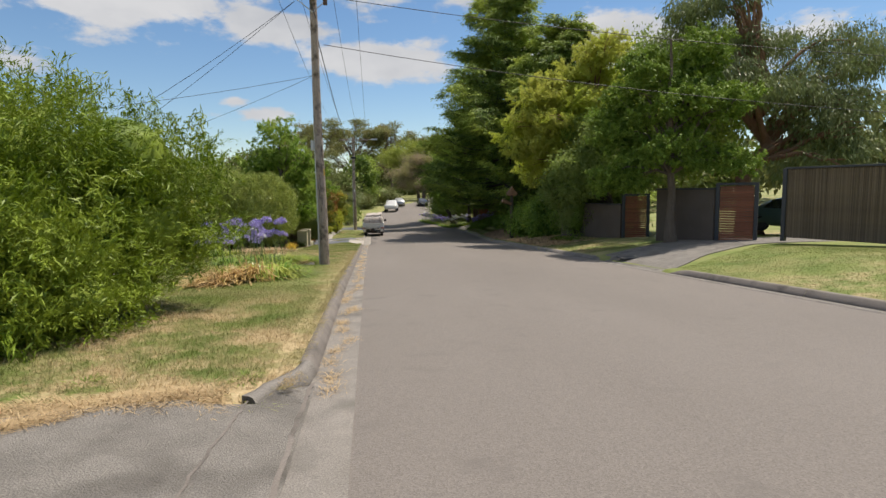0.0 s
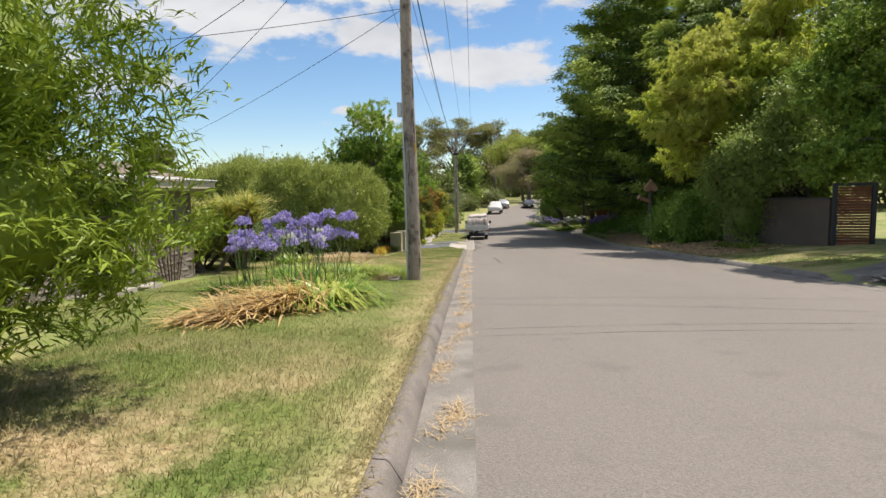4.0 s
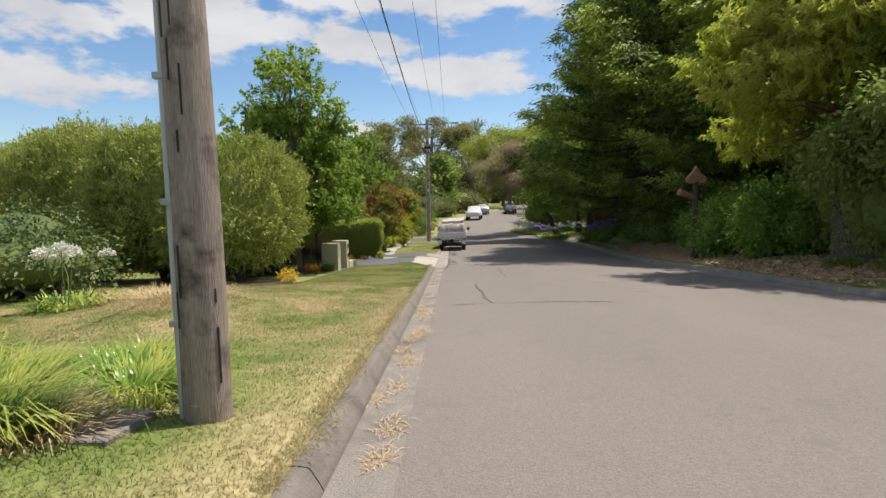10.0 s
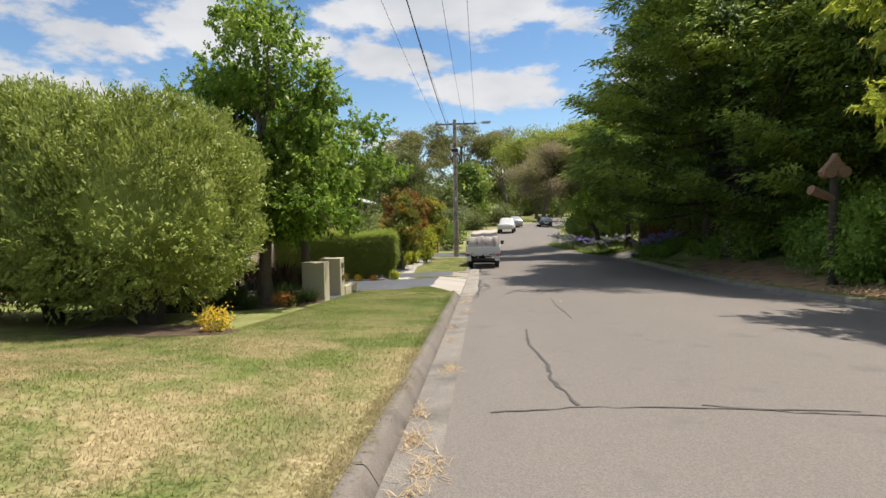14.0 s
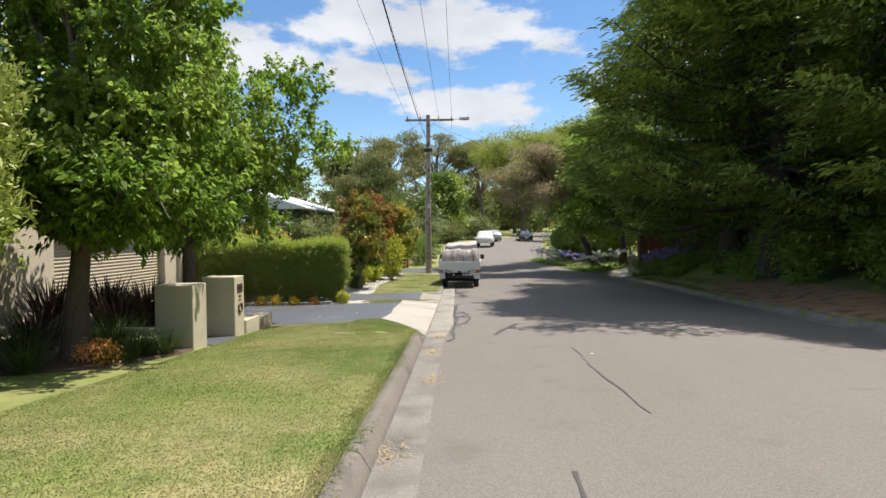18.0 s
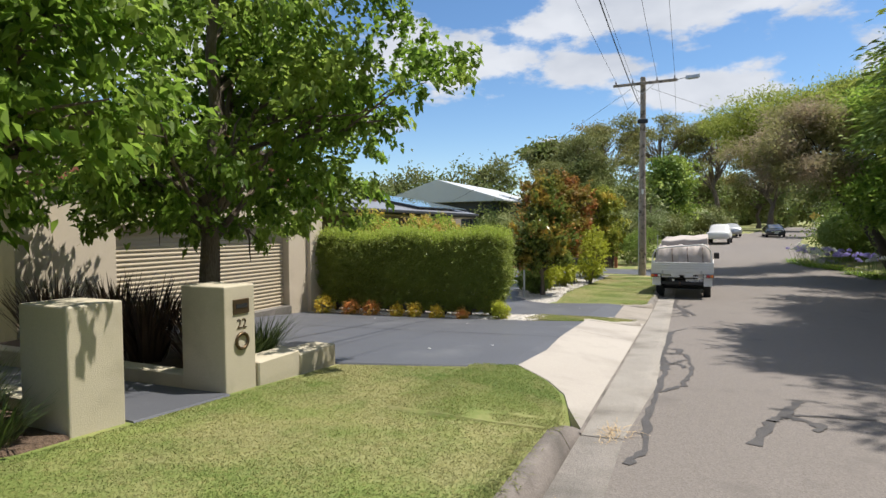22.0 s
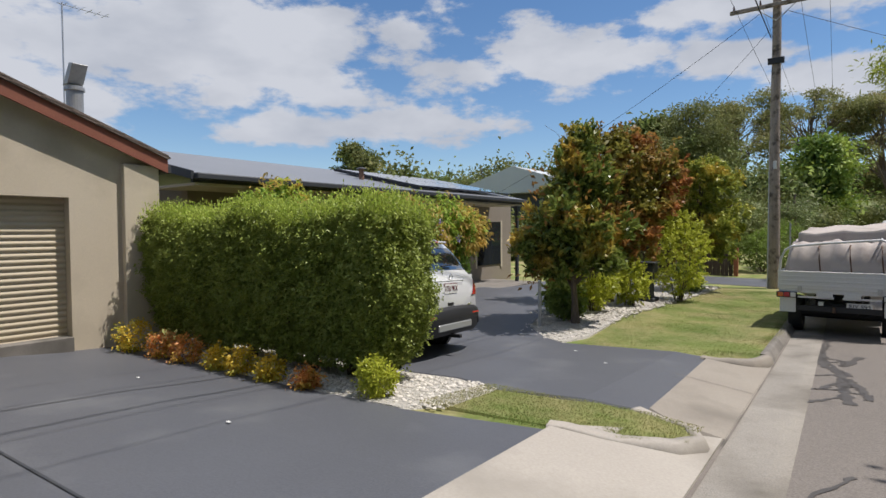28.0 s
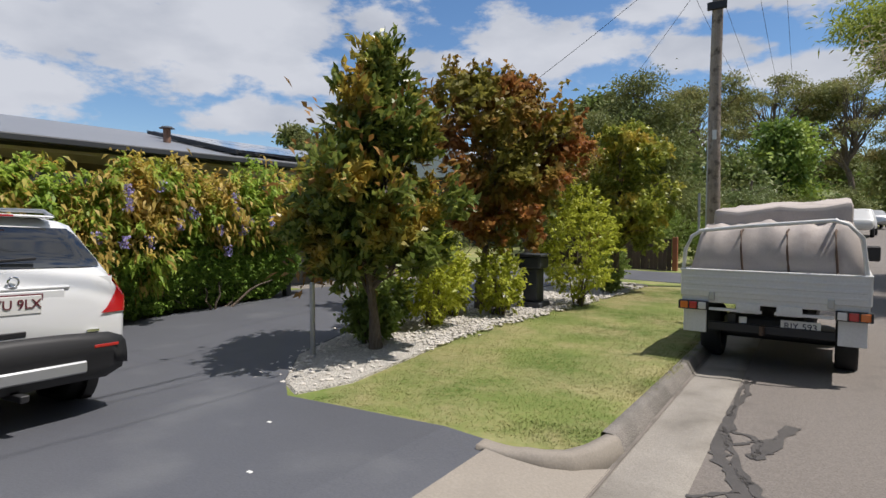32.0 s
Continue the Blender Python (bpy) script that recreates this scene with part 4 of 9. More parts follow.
bent_kerb([(-2.65, 41.93), (-2.2, 42.02), (-1.75, 42.22), (-1.60, 42.5), (-1.75, 42.82), (-2.1, 43.0), (-2.3, 43.08)], "pale concrete kerb rounding a strip of lawn")
bent_kerb([(-1.05, 4.44), (-0.98, 4.60), (-0.89, 4.78), (-0.80, 4.98), (-0.74, 5.16), (foot(5.5), 5.5)], "weathered grey concrete kerb end turning into the verge", True, 0.135, "concrete", 0.75)
bent_kerb([(-2.44, 46.02), (-2.2, 46.03), (-1.98, 46.08), (-1.82, 46.20), (-1.73, 46.42), (foot(46.75), 46.75)], "pale concrete kerb rounding the lawn's corner", True, 0.118, "mid_concrete")
paving("lawn_strip", [(-3.6, 42.0), (-2.62, 42.05), (-2.15, 42.14), (-1.86, 42.3), (-1.74, 42.5), (-1.86, 42.75), (-2.15, 42.9), (-2.3, 42.96), (-3.6, 42.8)], "grass", "strip of lawn between two driveways", height=lambda x, y: max(float(road_z(y)) + 0.092, float(land(x, y)) + 0.012), category="lawn")
paving("lawn_edge", [(-1.56, 34.5), (-1.59, 35.0), (-1.62, 35.5), (-1.74, 35.9), (-2.0, 36.3), (-2.45, 36.7), (-2.95, 36.5), (-2.7, 35.6), (-2.5, 34.5)], "grass", "edge of the lawn beside the pale crossing", height=lambda x, y: max(apron_z(x, y) - 0.004, float(land(x, y)) + 0.006), category="lawn")
# right-hand crossings
paving("driveway_crossing", [(float(edge_x(13.8) + right_u(13.8)) + 0.28, 13.8), (9.2, 15.2), (12.2, 16.4), (16.0, 17.0), (24, 18), (24, 20.0), (10.8, 20.2), (float(edge_x(18.6) + right_u(18.6)) + 0.28, 18.6)],
       "old_drive", "old concrete driveway in dappled shade", lift=0.025)
paving("driveway_crossing", [(float(edge_x(57.3) + right_u(57.3)) + 0.28, 57.3), (9.2, 57.5), (10.8, 58.4), (10.8, 60.4), (9.2, 61.0), (float(edge_x(61.2) + right_u(61.2)) + 0.28, 61.2)], "pale_concrete", "pale concrete driveway crossing in the shade", lift=0.02)

# ---- garage of the cream house ----
GX = -9.46


def gz(x, y):
    return float(land(x, y))


def garage():
    g = thing("garage", "cream rendered double garage with a terracotta gable edge and tiled roof", "garage", kind="structure")
    base, head = -2.30, -0.17
    y0, y1, door0, door1 = 35.35, 42.40, 36.85, 41.22
    apex_y, apex = 38.88, 1.84
    eave = apex - (y1 - apex_y) * 0.39
    front = [(y0, base - 0.4), (door0, base - 0.4), (door0, head), (door1, head), (door1, base - 0.4), (y1, base - 0.4), (y1, eave - 0.1), (apex_y, apex - 0.1), (y0, eave - 0.1)]
    part("wall", prism(front, GX - 0.24, GX, axis="x"), "render", g)
    part("pilaster", box(GX - 0.2, GX + 0.10, y1 - 0.50, y1 + 0.01, base - 0.3, eave - 0.12, 0.008), "render", g)
    part("pilaster", box(GX - 0.2, GX + 0.10, y0 - 0.1, y0 + 0.42, base - 0.3, eave - 0.05, 0.008), "render", g)
    part("side_wall", box(GX - 7, GX - 0.24, y1 - 0.26, y1 - 0.02, base - 0.4, eave - 0.12), "render", g)
    part("side_wall", box(GX - 7, GX - 0.24, y0, y0 + 0.24, base - 0.4, eave - 0.12), "render", g)
    # roller door of ribbed steel, standing back in its opening
    door = thing_part("roller_door", g)
    n = 26
    h = (head - base) / n
    prof = []
    for k in range(n):
        z = base + k * h
        prof += [(0.0, z), (0.022, z + h * 0.25), (0.022, z + h * 0.62), (0.0, z + h * 0.86)]
    prof.append((0.0, head))
    xs = np.array([GX - 0.19 + p[0] for p in prof])
    zs = np.array([p[1] for p in prof])
    V = np.concatenate([np.stack([xs, np.full_like(xs, door0), zs], 1), np.stack([xs, np.full_like(xs, door1), zs], 1)])
    m = len(xs)
    F = np.stack([np.arange(m - 1), m + np.arange(m - 1), m + np.arange(1, m), np.arange(1, m)], 1)
    part("curtain", raw_mesh("curtain", V, F), "door", door, "cream ribbed steel")
    part("handle", box(GX - 0.165, GX - 0.135, 38.9, 39.2, -1.50, -1.44, 0.006), "charcoal", door, "dark lift handle")
    part("lock", rod((GX - 0.17, 39.05, -1.40), (GX - 0.13, 39.05, -1.40), 0.018), "galv", door)
    part("threshold", box(GX - 0.25, GX + 0.06, door0, door1, base - 0.3, gz(GX, 38.5) + 0.035, 0.006), "concrete", g)
    # roof: two slopes of tiles with deep barge boards
    over = 0.15
    for s, ye in ((1, y1 + 0.12), (-1, y0 - 0.25)):
        run = abs(ye - apex_y)
        slope = math.atan2(run * 0.39, run)
        n = int(run / 0.31)
        V, F = [], []
        for k in range(n):
            for c in range(28):
                x0 = GX + over + 0.05 - 7.6 * c / 28
                x1 = x0 - 7.6 / 28 * 0.985
                a, b = apex_y + s * run * k / n, apex_y + s * run * (k + 1.08) / n
                za, zb = apex + 0.06 - 0.39 * run * k / n, apex + 0.06 - 0.39 * run * (k + 1.08) / n
                i0 = len(V)
                V += [(x0, a, za - 0.012), (x1, a, za - 0.012), (x1, b, zb + 0.022), (x0, b, zb + 0.022), (x0, b, zb - 0.004), (x1, b, zb - 0.004)]
                F += [(i0, i0 + 1, i0 + 2, i0 + 3), (i0 + 3, i0 + 2, i0 + 5, i0 + 4)]
        part("roof_tiles", raw_mesh("roof_tiles", V, F), "tile", g, "brown concrete roof tiles", kind="stuff")
        part("roof_lining", prism([(apex_y, apex - 0.02), (ye, apex - 0.02 - 0.39 * run), (ye, apex - 0.08 - 0.39 * run), (apex_y, apex - 0.08)], GX - 7.2, GX + over - 0.02, axis="x"), "cream_trim", g)
        part("barge_board", prism([(apex_y, apex + 0.03), (ye, apex + 0.03 - 0.39 * run), (ye, apex - 0.17 - 0.39 * run), (apex_y, apex - 0.17)], GX + over - 0.02, GX + over + 0.015, axis="x"), "terracotta", g, "terracotta painted board")
        part("verge_cap", prism([(apex_y, apex + 0.10), (ye, apex + 0.10 - 0.39 * run), (ye, apex + 0.035 - 0.39 * run), (apex_y, apex + 0.035)], GX + over - 0.16, GX + over + 0.045, axis="x"), "tile", g)
        part("gutter", box(GX - 7.2, GX + over, ye - 0.05 if s > 0 else ye - 0.06, ye + 0.06 if s > 0 else ye + 0.05, apex - 0.17 - 0.39 * run, apex - 0.05 - 0.39 * run, 0.01), "charcoal", g)
    flue = thing("flue", "galvanised chimney flue with a cowl beside the garage", "flue", Matrix.Translation((-14.2, 43.1, 1.40)))
    part("pipe", rod((0, 0, -4.0), (0, 0, 1.05), 0.16, sides=20), "flue", flue)
    part("collar", rod((0, 0, 0.95), (0, 0, 1.02), 0.19, sides=20), "flue", flue)
    part("cowl", prism([(-0.22, 1.08), (0.06, 1.08), (0.32, 1.46), (0.14, 1.50)], -0.15, 0.15, 0.01, axis="y"), "flue", flue, "slanting wind cowl")
    mast = thing("tv_antenna", "thin television aerial on a mast behind the garage", "antenna", Matrix.Translation((-15.3, 43.3, 1.95)))
    part("mast", rod((0, 0, -4.6), (0, 0, 2.6), 0.018, sides=6), "galv", mast)
    part("boom", rod((0, -0.1, 2.55), (0, 1.0, 2.55), 0.010, sides=6), "galv", mast)
    for k in range(6):
        part("element", rod((-0.2, 0.05 + k * 0.17, 2.55), (0.2, 0.05 + k * 0.17, 2.55), 0.005, sides=5), "galv", mast)
    # the house wing to its side
    w = thing("house", "cream rendered house wing behind the front garden", "house", kind="structure")
    part("wall", box(-19, -13.2, 29.6, 36.0, -2.4, 0.55), "render", w)
    for s, a, b in ((1, 32.2, 35.3), (-1, 32.2, 29.2)):
        part("roof", prism([(a, 1.75), (b, 0.55), (b, 0.45), (a, 1.65)], -20, -12.8, axis="x"), "tile", w, "brown tiled roof")
    part("fascia", prism([(32.2, 1.78), (35.3, 0.58), (35.3, 0.40), (32.2, 1.6)], -12.8, -12.76, axis="x"), "terracotta", w)
    part("fascia", prism([(32.2, 1.78), (29.2, 0.58), (29.2, 0.40), (32.2, 1.6)], -12.8, -12.76, axis="x"), "terracotta", w)
    return g


def thing_part(name, parent, label=""):
    ob = new(name)
    ob.empty_display_size = 0.1
    ob.parent = parent
    return tagged(ob, label=label)


garage()


# ---- piers, letterbox and low walls ----
def text_mesh(name, body, size, depth=0.003):
    cu = bpy.data.curves.new(name, "FONT")
    cu.body, cu.size, cu.extrude, cu.align_x, cu.align_y = body, size, depth, "CENTER", "CENTER"
    ob = bpy.data.objects.new(name, cu)
    scene.collection.objects.link(ob)
    dg = bpy.context.evaluated_depsgraph_get()
    me = bpy.data.meshes.new_from_object(ob.evaluated_get(dg))
    bpy.data.objects.remove(ob)
    return me


def pier(y0, y1, top, letterbox):
    x0, x1 = -5.04, -4.49
    p = thing("letterbox_pier" if letterbox else "gate_pier", "cream rendered pier " + ("with letter slot, number and paper ring" if letterbox else "beside the front path"), "pier")
    z0 = gz(-4.8, (y0 + y1) / 2) - 0.15
    part("shaft", box(x0, x1, y0, y1, z0, top, 0.014, 2), "pier", p)
    if letterbox:
        ym, xf = (y0 + y1) / 2 + 0.01, x1
        part("slot_frame", box(xf - 0.004, xf + 0.012, ym - 0.10, ym + 0.10, top - 0.27, top - 0.13, 0.004), "bronze", p, "bronze letter slot")
        part("slot", box(xf + 0.010, xf + 0.016, ym - 0.07, ym + 0.07, top - 0.215, top - 0.175), "black", p)
        part("number", text_mesh("number", "22", 0.13), "bronze", p, "bronze house number", at=pose(xf + 0.003, ym + 0.005, top - 0.37, 90, 0, 90))
        me = tubes("paper_ring", [([(0, 0.072 * math.cos(a), 0.072 * math.sin(a)) for a in np.linspace(0, 2 * math.pi, 29)], 0.016)], 8)
        part("paper_ring", me, "bronze", p, "round newspaper holder", at=pose(xf + 0.012, ym, top - 0.53))
        part("paper_tube", rod((xf - 0.002, ym, top - 0.53), (xf + 0.004, ym, top - 0.53), 0.06, sides=24), "pier", p)
    return p


def low_walls():
    w = thing("garden_wall", "low cream rendered garden wall in steps", "wall", kind="structure")
    part("block", box(-4.80, -4.47, 34.76, 35.38, -2.2, -1.58, 0.012), "pier", w)
    part("block", box(-4.80, -4.46, 35.384, 36.02, -2.2, -1.63, 0.012), "pier", w)
    part("return", box(-9.3, -4.80, 35.84, 36.02, -2.3, -1.72, 0.012), "pier", w)
    part("return", box(-9.2, -5.04, 34.36, 34.54, -2.2, -1.66, 0.012), "pier", w)
    part("return", box(-9.2, -5.04, 33.16, 33.36, -2.2, -1.60, 0.012), "pier", w)
    paving("garden_bed", [(-9.2, 34.54), (-4.80, 34.54), (-4.80, 35.84), (-9.2, 35.84)], "soil", "dark mulched garden bed", height=lambda x, y: -1.78, category="bed")
    paving("garden_bed", [(-9.2, 30.4), (-6.2, 30.9), (-4.9, 31.6), (-4.5, 32.6), (-4.5, 32.92), (-5.04, 32.95), (-5.04, 33.16), (-9.2, 33.16)], "soil", "dark mulched garden bed", lift=0.03, category="bed")


pier(32.94, 33.36, -0.80, False)
pier(34.35, 34.74, -0.80, True)
low_walls()


# ---- long grey-roofed house with solar panels ----
def grey_house():
    h = thing("house", "long low house with a grey metal roof and solar panels", "house", kind="structure")
    part("wall", box(-18, -11.6, 44.1, 57.0, -2.9, 0.25), "taupe", h)
    ridge, eave = 1.40, 0.40
    prof = [(-19.8, 0.5), (-15.0, ridge), (-10.2, eave), (-10.2, eave - 0.05), (-15.0, ridge - 0.08), (-19.8, 0.4)]
    part("roof", prism(prof, 43.45, 55.6, axis="y"), "grey_roof", h, "ribbed grey metal roof")
    part("barge_board", prism([(-15.0, ridge + 0.03), (-10.2, eave + 0.03), (-10.2, eave - 0.12), (-15.0, ridge - 0.12)], 43.40, 43.447, axis="y"), "charcoal", h, "charcoal barge board")
    part("gutter", box(-10.25, -10.09, 43.45, 55.6, eave - 0.12, eave - 0.005, 0.02), "charcoal", h, "charcoal gutter")
    part("fascia", box(-10.31, -10.25, 43.45, 55.6, eave - 0.17, eave - 0.06), "charcoal", h)
    part("soffit", box(-11.8, -10.27, 43.5, 55.5, eave - 0.22, eave - 0.17), "cream_trim", h, "pale soffit lining")
    for y in (50.9, 55.2):
        part("porch_post", box(-10.40, -10.30, y, y + 0.10, -2.95, eave - 0.2, 0.006), "charcoal", h)
    part("window", box(-11.62, -11.57, 54.6, 56.2, -1.9, -0.35), "window", h)
    part("window_frame", box(-11.60, -11.56, 54.5, 54.6, -2.0, -0.3), "cream_trim", h)
    part("window_frame", box(-11.60, -11.56, 56.2, 56.3, -2.0, -0.3), "cream_trim", h)
    part("porch_step", box(-11.6, -9.7, 50.7, 55.6, -3.0, -2.42, 0.02), "concrete", h)
    slope = math.atan2(ridge - eave, 4.8)
    for r in range(2):
        for c in range(5):
            y = 50.1 + c * 1.02
            x = -10.55 - r * 1.62
            p = part("solar_panel", box(-0.8, 0.8, 0, 0.99, 0.0, 0.04, 0.006), "solar", h, "dark blue solar panel", at=pose(x - 0.75, y, eave + (abs(x - 0.75 + 10.2)) * math.tan(slope) + 0.09, 0, math.degrees(slope), 0))
    part("panel_rail", prism([(-13.8, 1.27), (-10.45, 0.57), (-10.45, 0.49), (-13.8, 1.19)], 50.02, 50.07, axis="y"), "black", h)
    v = thing("roof_vent", "small rusty roof vent pipe with a cap", "vent", Matrix.Translation((-12.16, 49.56, 0.84)))
    part("pipe", rod((0, 0, -0.1), (0, 0, 0.26), 0.075, sides=14), "brick", v)
    part("cap", rod((0, 0, 0.26), (0, 0, 0.30), 0.16, 0.10, sides=14), "charcoal", v)
    b = thing("house", "two-storey house with a pale metal roof in the distance", "house", kind="structure")
    part("wall", box(-24, -15, 72, 84, -2.9, 1.85), "charcoal", b)
    part("roof", prism([(-25, 1.9), (-19.5, 3.6), (-14, 1.9), (-14, 1.8), (-25, 1.8)], 71, 85, axis="y"), "pale_roof", b)
    part("window", box(-14.99, -14.95, 74, 76, 0.0, 1.2), "window", b)


grey_house()


# ---- block garage wall at the verge ----
def block_shed():
    s = thing("shed", "grey-brown block shed wall with a corrugated roof edge", "shed", kind="structure")
    x0, ya, yb = -7.28, 10.2, 18.55
    zt = 1.22
    part("core", box(x0 - 3.2, x0 - 0.03, ya, yb - 0.03, -1.4, zt), "mortar", s)
    part("end_wall", box(x0 - 3.2, x0 - 0.02, yb - 0.06, yb - 0.028, -1.4, zt), "block", s)
    me_s = bm_mesh("block", box(0, 0.03, 0.006, 0.394, 0.004, 0.101, 0.004))
    me_r = bm_mesh("split_block", rough_block())
    for r in range(5):
        z = -1.12 + r * 0.2
        for c in range(int((yb - ya) / 0.4) + 1):
            y = ya + c * 0.4 - (0.2 if r % 2 else 0)
            if y < ya - 0.01 or y + 0.4 > yb + 0.01:
                continue
            part("split_block", me_r, "rough_block", s, at=pose(x0 - 0.03, y, z))
    for r in range(13):
        z = -0.12 + r * 0.105
        for c in range(int((yb - ya) / 0.4) + 1):
            y = ya + c * 0.4 - (0.2 if r % 2 else 0)
            if y < ya - 0.01 or y + 0.4 > yb + 0.01:
                continue
            part("block", me_s, "block", s, at=pose(x0 - 0.03, y, z))
    part("fascia", box(x0 + 0.32, x0 + 0.36, ya - 0.3, yb + 0.45, zt + 0.06, zt + 0.22, 0.006), "cream_trim", s, "cream fascia board")
    for k in range(10):
        y = ya + 0.4 + k * 0.9
        part("rafter", box(x0 - 0.4, x0 + 0.32, y, y + 0.07, zt, zt + 0.15), "cream_trim", s)
    n = 160
    t = np.linspace(0, 1, n * 4 + 1)
    yy = ya - 0.35 + t * (yb - ya + 0.85)
    zz = zt + 0.25 + 0.012 * np.sin(yy * 2 * np.pi / 0.076)
    V = np.concatenate([np.stack([np.full_like(yy, x0 + 0.42), yy, zz], 1), np.stack([np.full_like(yy, x0 - 3.6), yy, zz + 0.35], 1)])
    k = len(yy)
    F = np.stack([np.arange(k - 1), np.arange(1, k), k + np.arange(1, k), k + np.arange(k - 1)], 1)
    part("roof_sheet", raw_mesh("roof_sheet", V, F, True), "pale_roof", s, "weathered corrugated roofing")
    for yc in (12.6, 15.3, 17.4):
        a = thing("metal_trellis", "rusted steel rod trellis fanned against the wall", "trellis", Matrix.Translation((x0 + 0.05, yc, -1.02)))
        for k, f in enumerate((-0.62, -0.40, -0.2, -0.02, 0.18, 0.40, 0.62)):
            f *= 1.35
            top = 1.95 - (0.35 if k in (1, 5) else 0)
            part("rod", rod((0.0, f * 0.25, 0.0), (0.02, f, top), 0.013, sides=6), "rust", a)
        part("crossbar", rod((0.01, -0.62, 1.12), (0.01, 0.62, 1.28), 0.018, sides=6), "rust", a)
        part("root_plate", box(-0.02, 0.03, -0.2, 0.2, -0.05, 0.22, 0.005), "rust", a)
    for y in (14.4, 15.1, 15.9):
        part_y = gz(-6.8, y)
        b = thing("paver", "loose pale concrete block at the wall's foot", "paver", Matrix.Translation((-6.85, y, part_y)))
        part("slab", box(-0.12, 0.12, -0.3, 0.3, -0.02, 0.09, 0.01), "pale_concrete", b)
    h = thing("house", "brick house with a brown tiled hip roof behind the shed", "house", kind="structure")
    part("wall", box(-22, -14, 22, 36, -1.9, 1.2), "brick", h)
    part("roof", hip(-23, -13.2, 21, 37, 1.2, 2.9), "tile", h)
    m = thing("tv_antenna", "thin television aerial on a tiled roof", "antenna", Matrix.Translation((-17.5, 28, 2.6)))
    part("mast", rod((0, 0, 0), (0, 0, 2.2), 0.015, sides=6), "galv", m)
    part("boom", rod((0, -0.5, 2.1), (0, 0.6, 2.1), 0.010, sides=6), "galv", m)


def rough_block():
    bm = box(0, 0.04, 0.005, 0.395, 0.005, 0.195)
    bmesh.ops.subdivide_edges(bm, edges=[e for e in bm.edges if all(v.co.x > 0.03 for v in e.verts)], cuts=3, use_grid_fill=True)
    rng = random.Random(4)
    for v in bm.verts:
        if v.co.x > 0.03 and 0.01 < v.co.y < 0.39 and 0.01 < v.co.z < 0.19:
            v.co.x += rng.uniform(-0.004, 0.028)
    return bm


def hip(x0, x1, y0, y1, z0, z1):
    bm = bmesh.new()
    xm, d = (x0 + x1) / 2, (x1 - x0) / 2
    c = [bm.verts.new(p) for p in ((x0, y0, z0), (x1, y0, z0), (x1, y1, z0), (x0, y1, z0), (xm, y0 + d, z1), (xm, y1 - d, z1))]
    for f in ((0, 1, 4), (1, 2, 5, 4), (2, 3, 5), (3, 0, 4, 5), (3, 2, 1, 0)):
        bm.faces.new([c[i] for i in f])
    return bm


block_shed()


# ---- right-hand fences and gates ----
def slat_gate(name, x, y, width, height, turn, label):
    z = gz(x, y)
    g = thing(name, label, "gate", pose(x, y, z - 0.05, 0, 0, turn))
    part("frame_post", box(-0.06, 0.06, -0.06, 0.06, 0, height + 0.05, 0.005), "charcoal", g)
    part("frame_post", box(width - 0.06, width + 0.06, -0.06, 0.06, 0, height + 0.05, 0.005), "charcoal", g)
    part("frame_rail", box(-0.06, width + 0.06, -0.07, 0.07, height + 0.05, height + 0.14, 0.005), "charcoal", g)
    me = bm_mesh("slat", box(0.07, width - 0.07, -0.015, 0.015, 0, 0.075, 0.004))
    for k in range(int(height / 0.087)):
        part("slat", me, "jarrah", g, at=pose(0, 0, 0.06 + k * 0.087))
    return g


def plain_wall(x0, y0, x1, y1, height, thick, material, label, cap=True, bank=0.0):
    a, b = Vector((x0, y0)), Vector((x1, y1))
    L = (b - a).length
    z = min(gz(x0, y0), gz(x1, y1)) + bank
    w = thing("wall", label, "wall", pose(x0, y0, z - 0.2, 0, 0, math.degrees(math.atan2(y1 - y0, x1 - x0))), kind="structure")
    part("body", box(0, L, -thick / 2, thick / 2, -0.3, height + 0.2, 0.006), material, w)
    if cap:
        part("cap", box(-0.03, L + 0.03, -thick / 2 - 0.03, thick / 2 + 0.03, height + 0.2, height + 0.26, 0.006), "charcoal", w)
    return w


plain_wall(10.55, 24.3, 9.6, 29.8, 1.85, 0.22, "brown_wall", "dark brown rendered wall under the trees")
slat_gate("gate", 10.55, 24.2, 1.05, 1.85, -12, "red-brown timber slat gate between dark posts")
plain_wall(10.5, 20.9, 11.6, 18.9, 1.95, 0.24, "brown_wall", "dark brown rendered wall under the trees")
slat_gate("gate", 11.65, 18.85, 1.2, 1.95, -40, "red-brown timber slat gate between dark posts")


def brush_fence(x0, y0, x1, y1, height):
    L = math.hypot(x1 - x0, y1 - y0)
    z = gz((x0 + x1) / 2, (y0 + y1) / 2)
    f = thing("brush_fence", "brown bamboo screen fence with a dark capping", "fence", pose(x0, y0, z, 0, 0, math.degrees(math.atan2(y1 - y0, x1 - x0))), kind="structure")
    part("backing", box(0, L, 0.02, 0.06, 0.02, height), "brown_fence", f)
    me = [bm_mesh("cane", rod((0, 0, 0.03), (0, 0, height - 0.02), 0.011, sides=6)) for _ in range(3)]
    rng = random.Random(5)
    for k in range(int(L / 0.024)):
        if k > 290:
            break
        part("cane", me[k % 3], "bamboo", f, at=pose(k * 0.024, rng.uniform(-0.004, 0.006), rng.uniform(-0.02, 0.02), 0, rng.uniform(-0.4, 0.4), 0))
    part("capping", box(-0.05, L, -0.06, 0.1, height, height + 0.06, 0.005), "charcoal", f)
    part("end_post", box(-0.12, 0.0, -0.06, 0.08, -0.1, height + 0.02, 0.005), "charcoal", f)


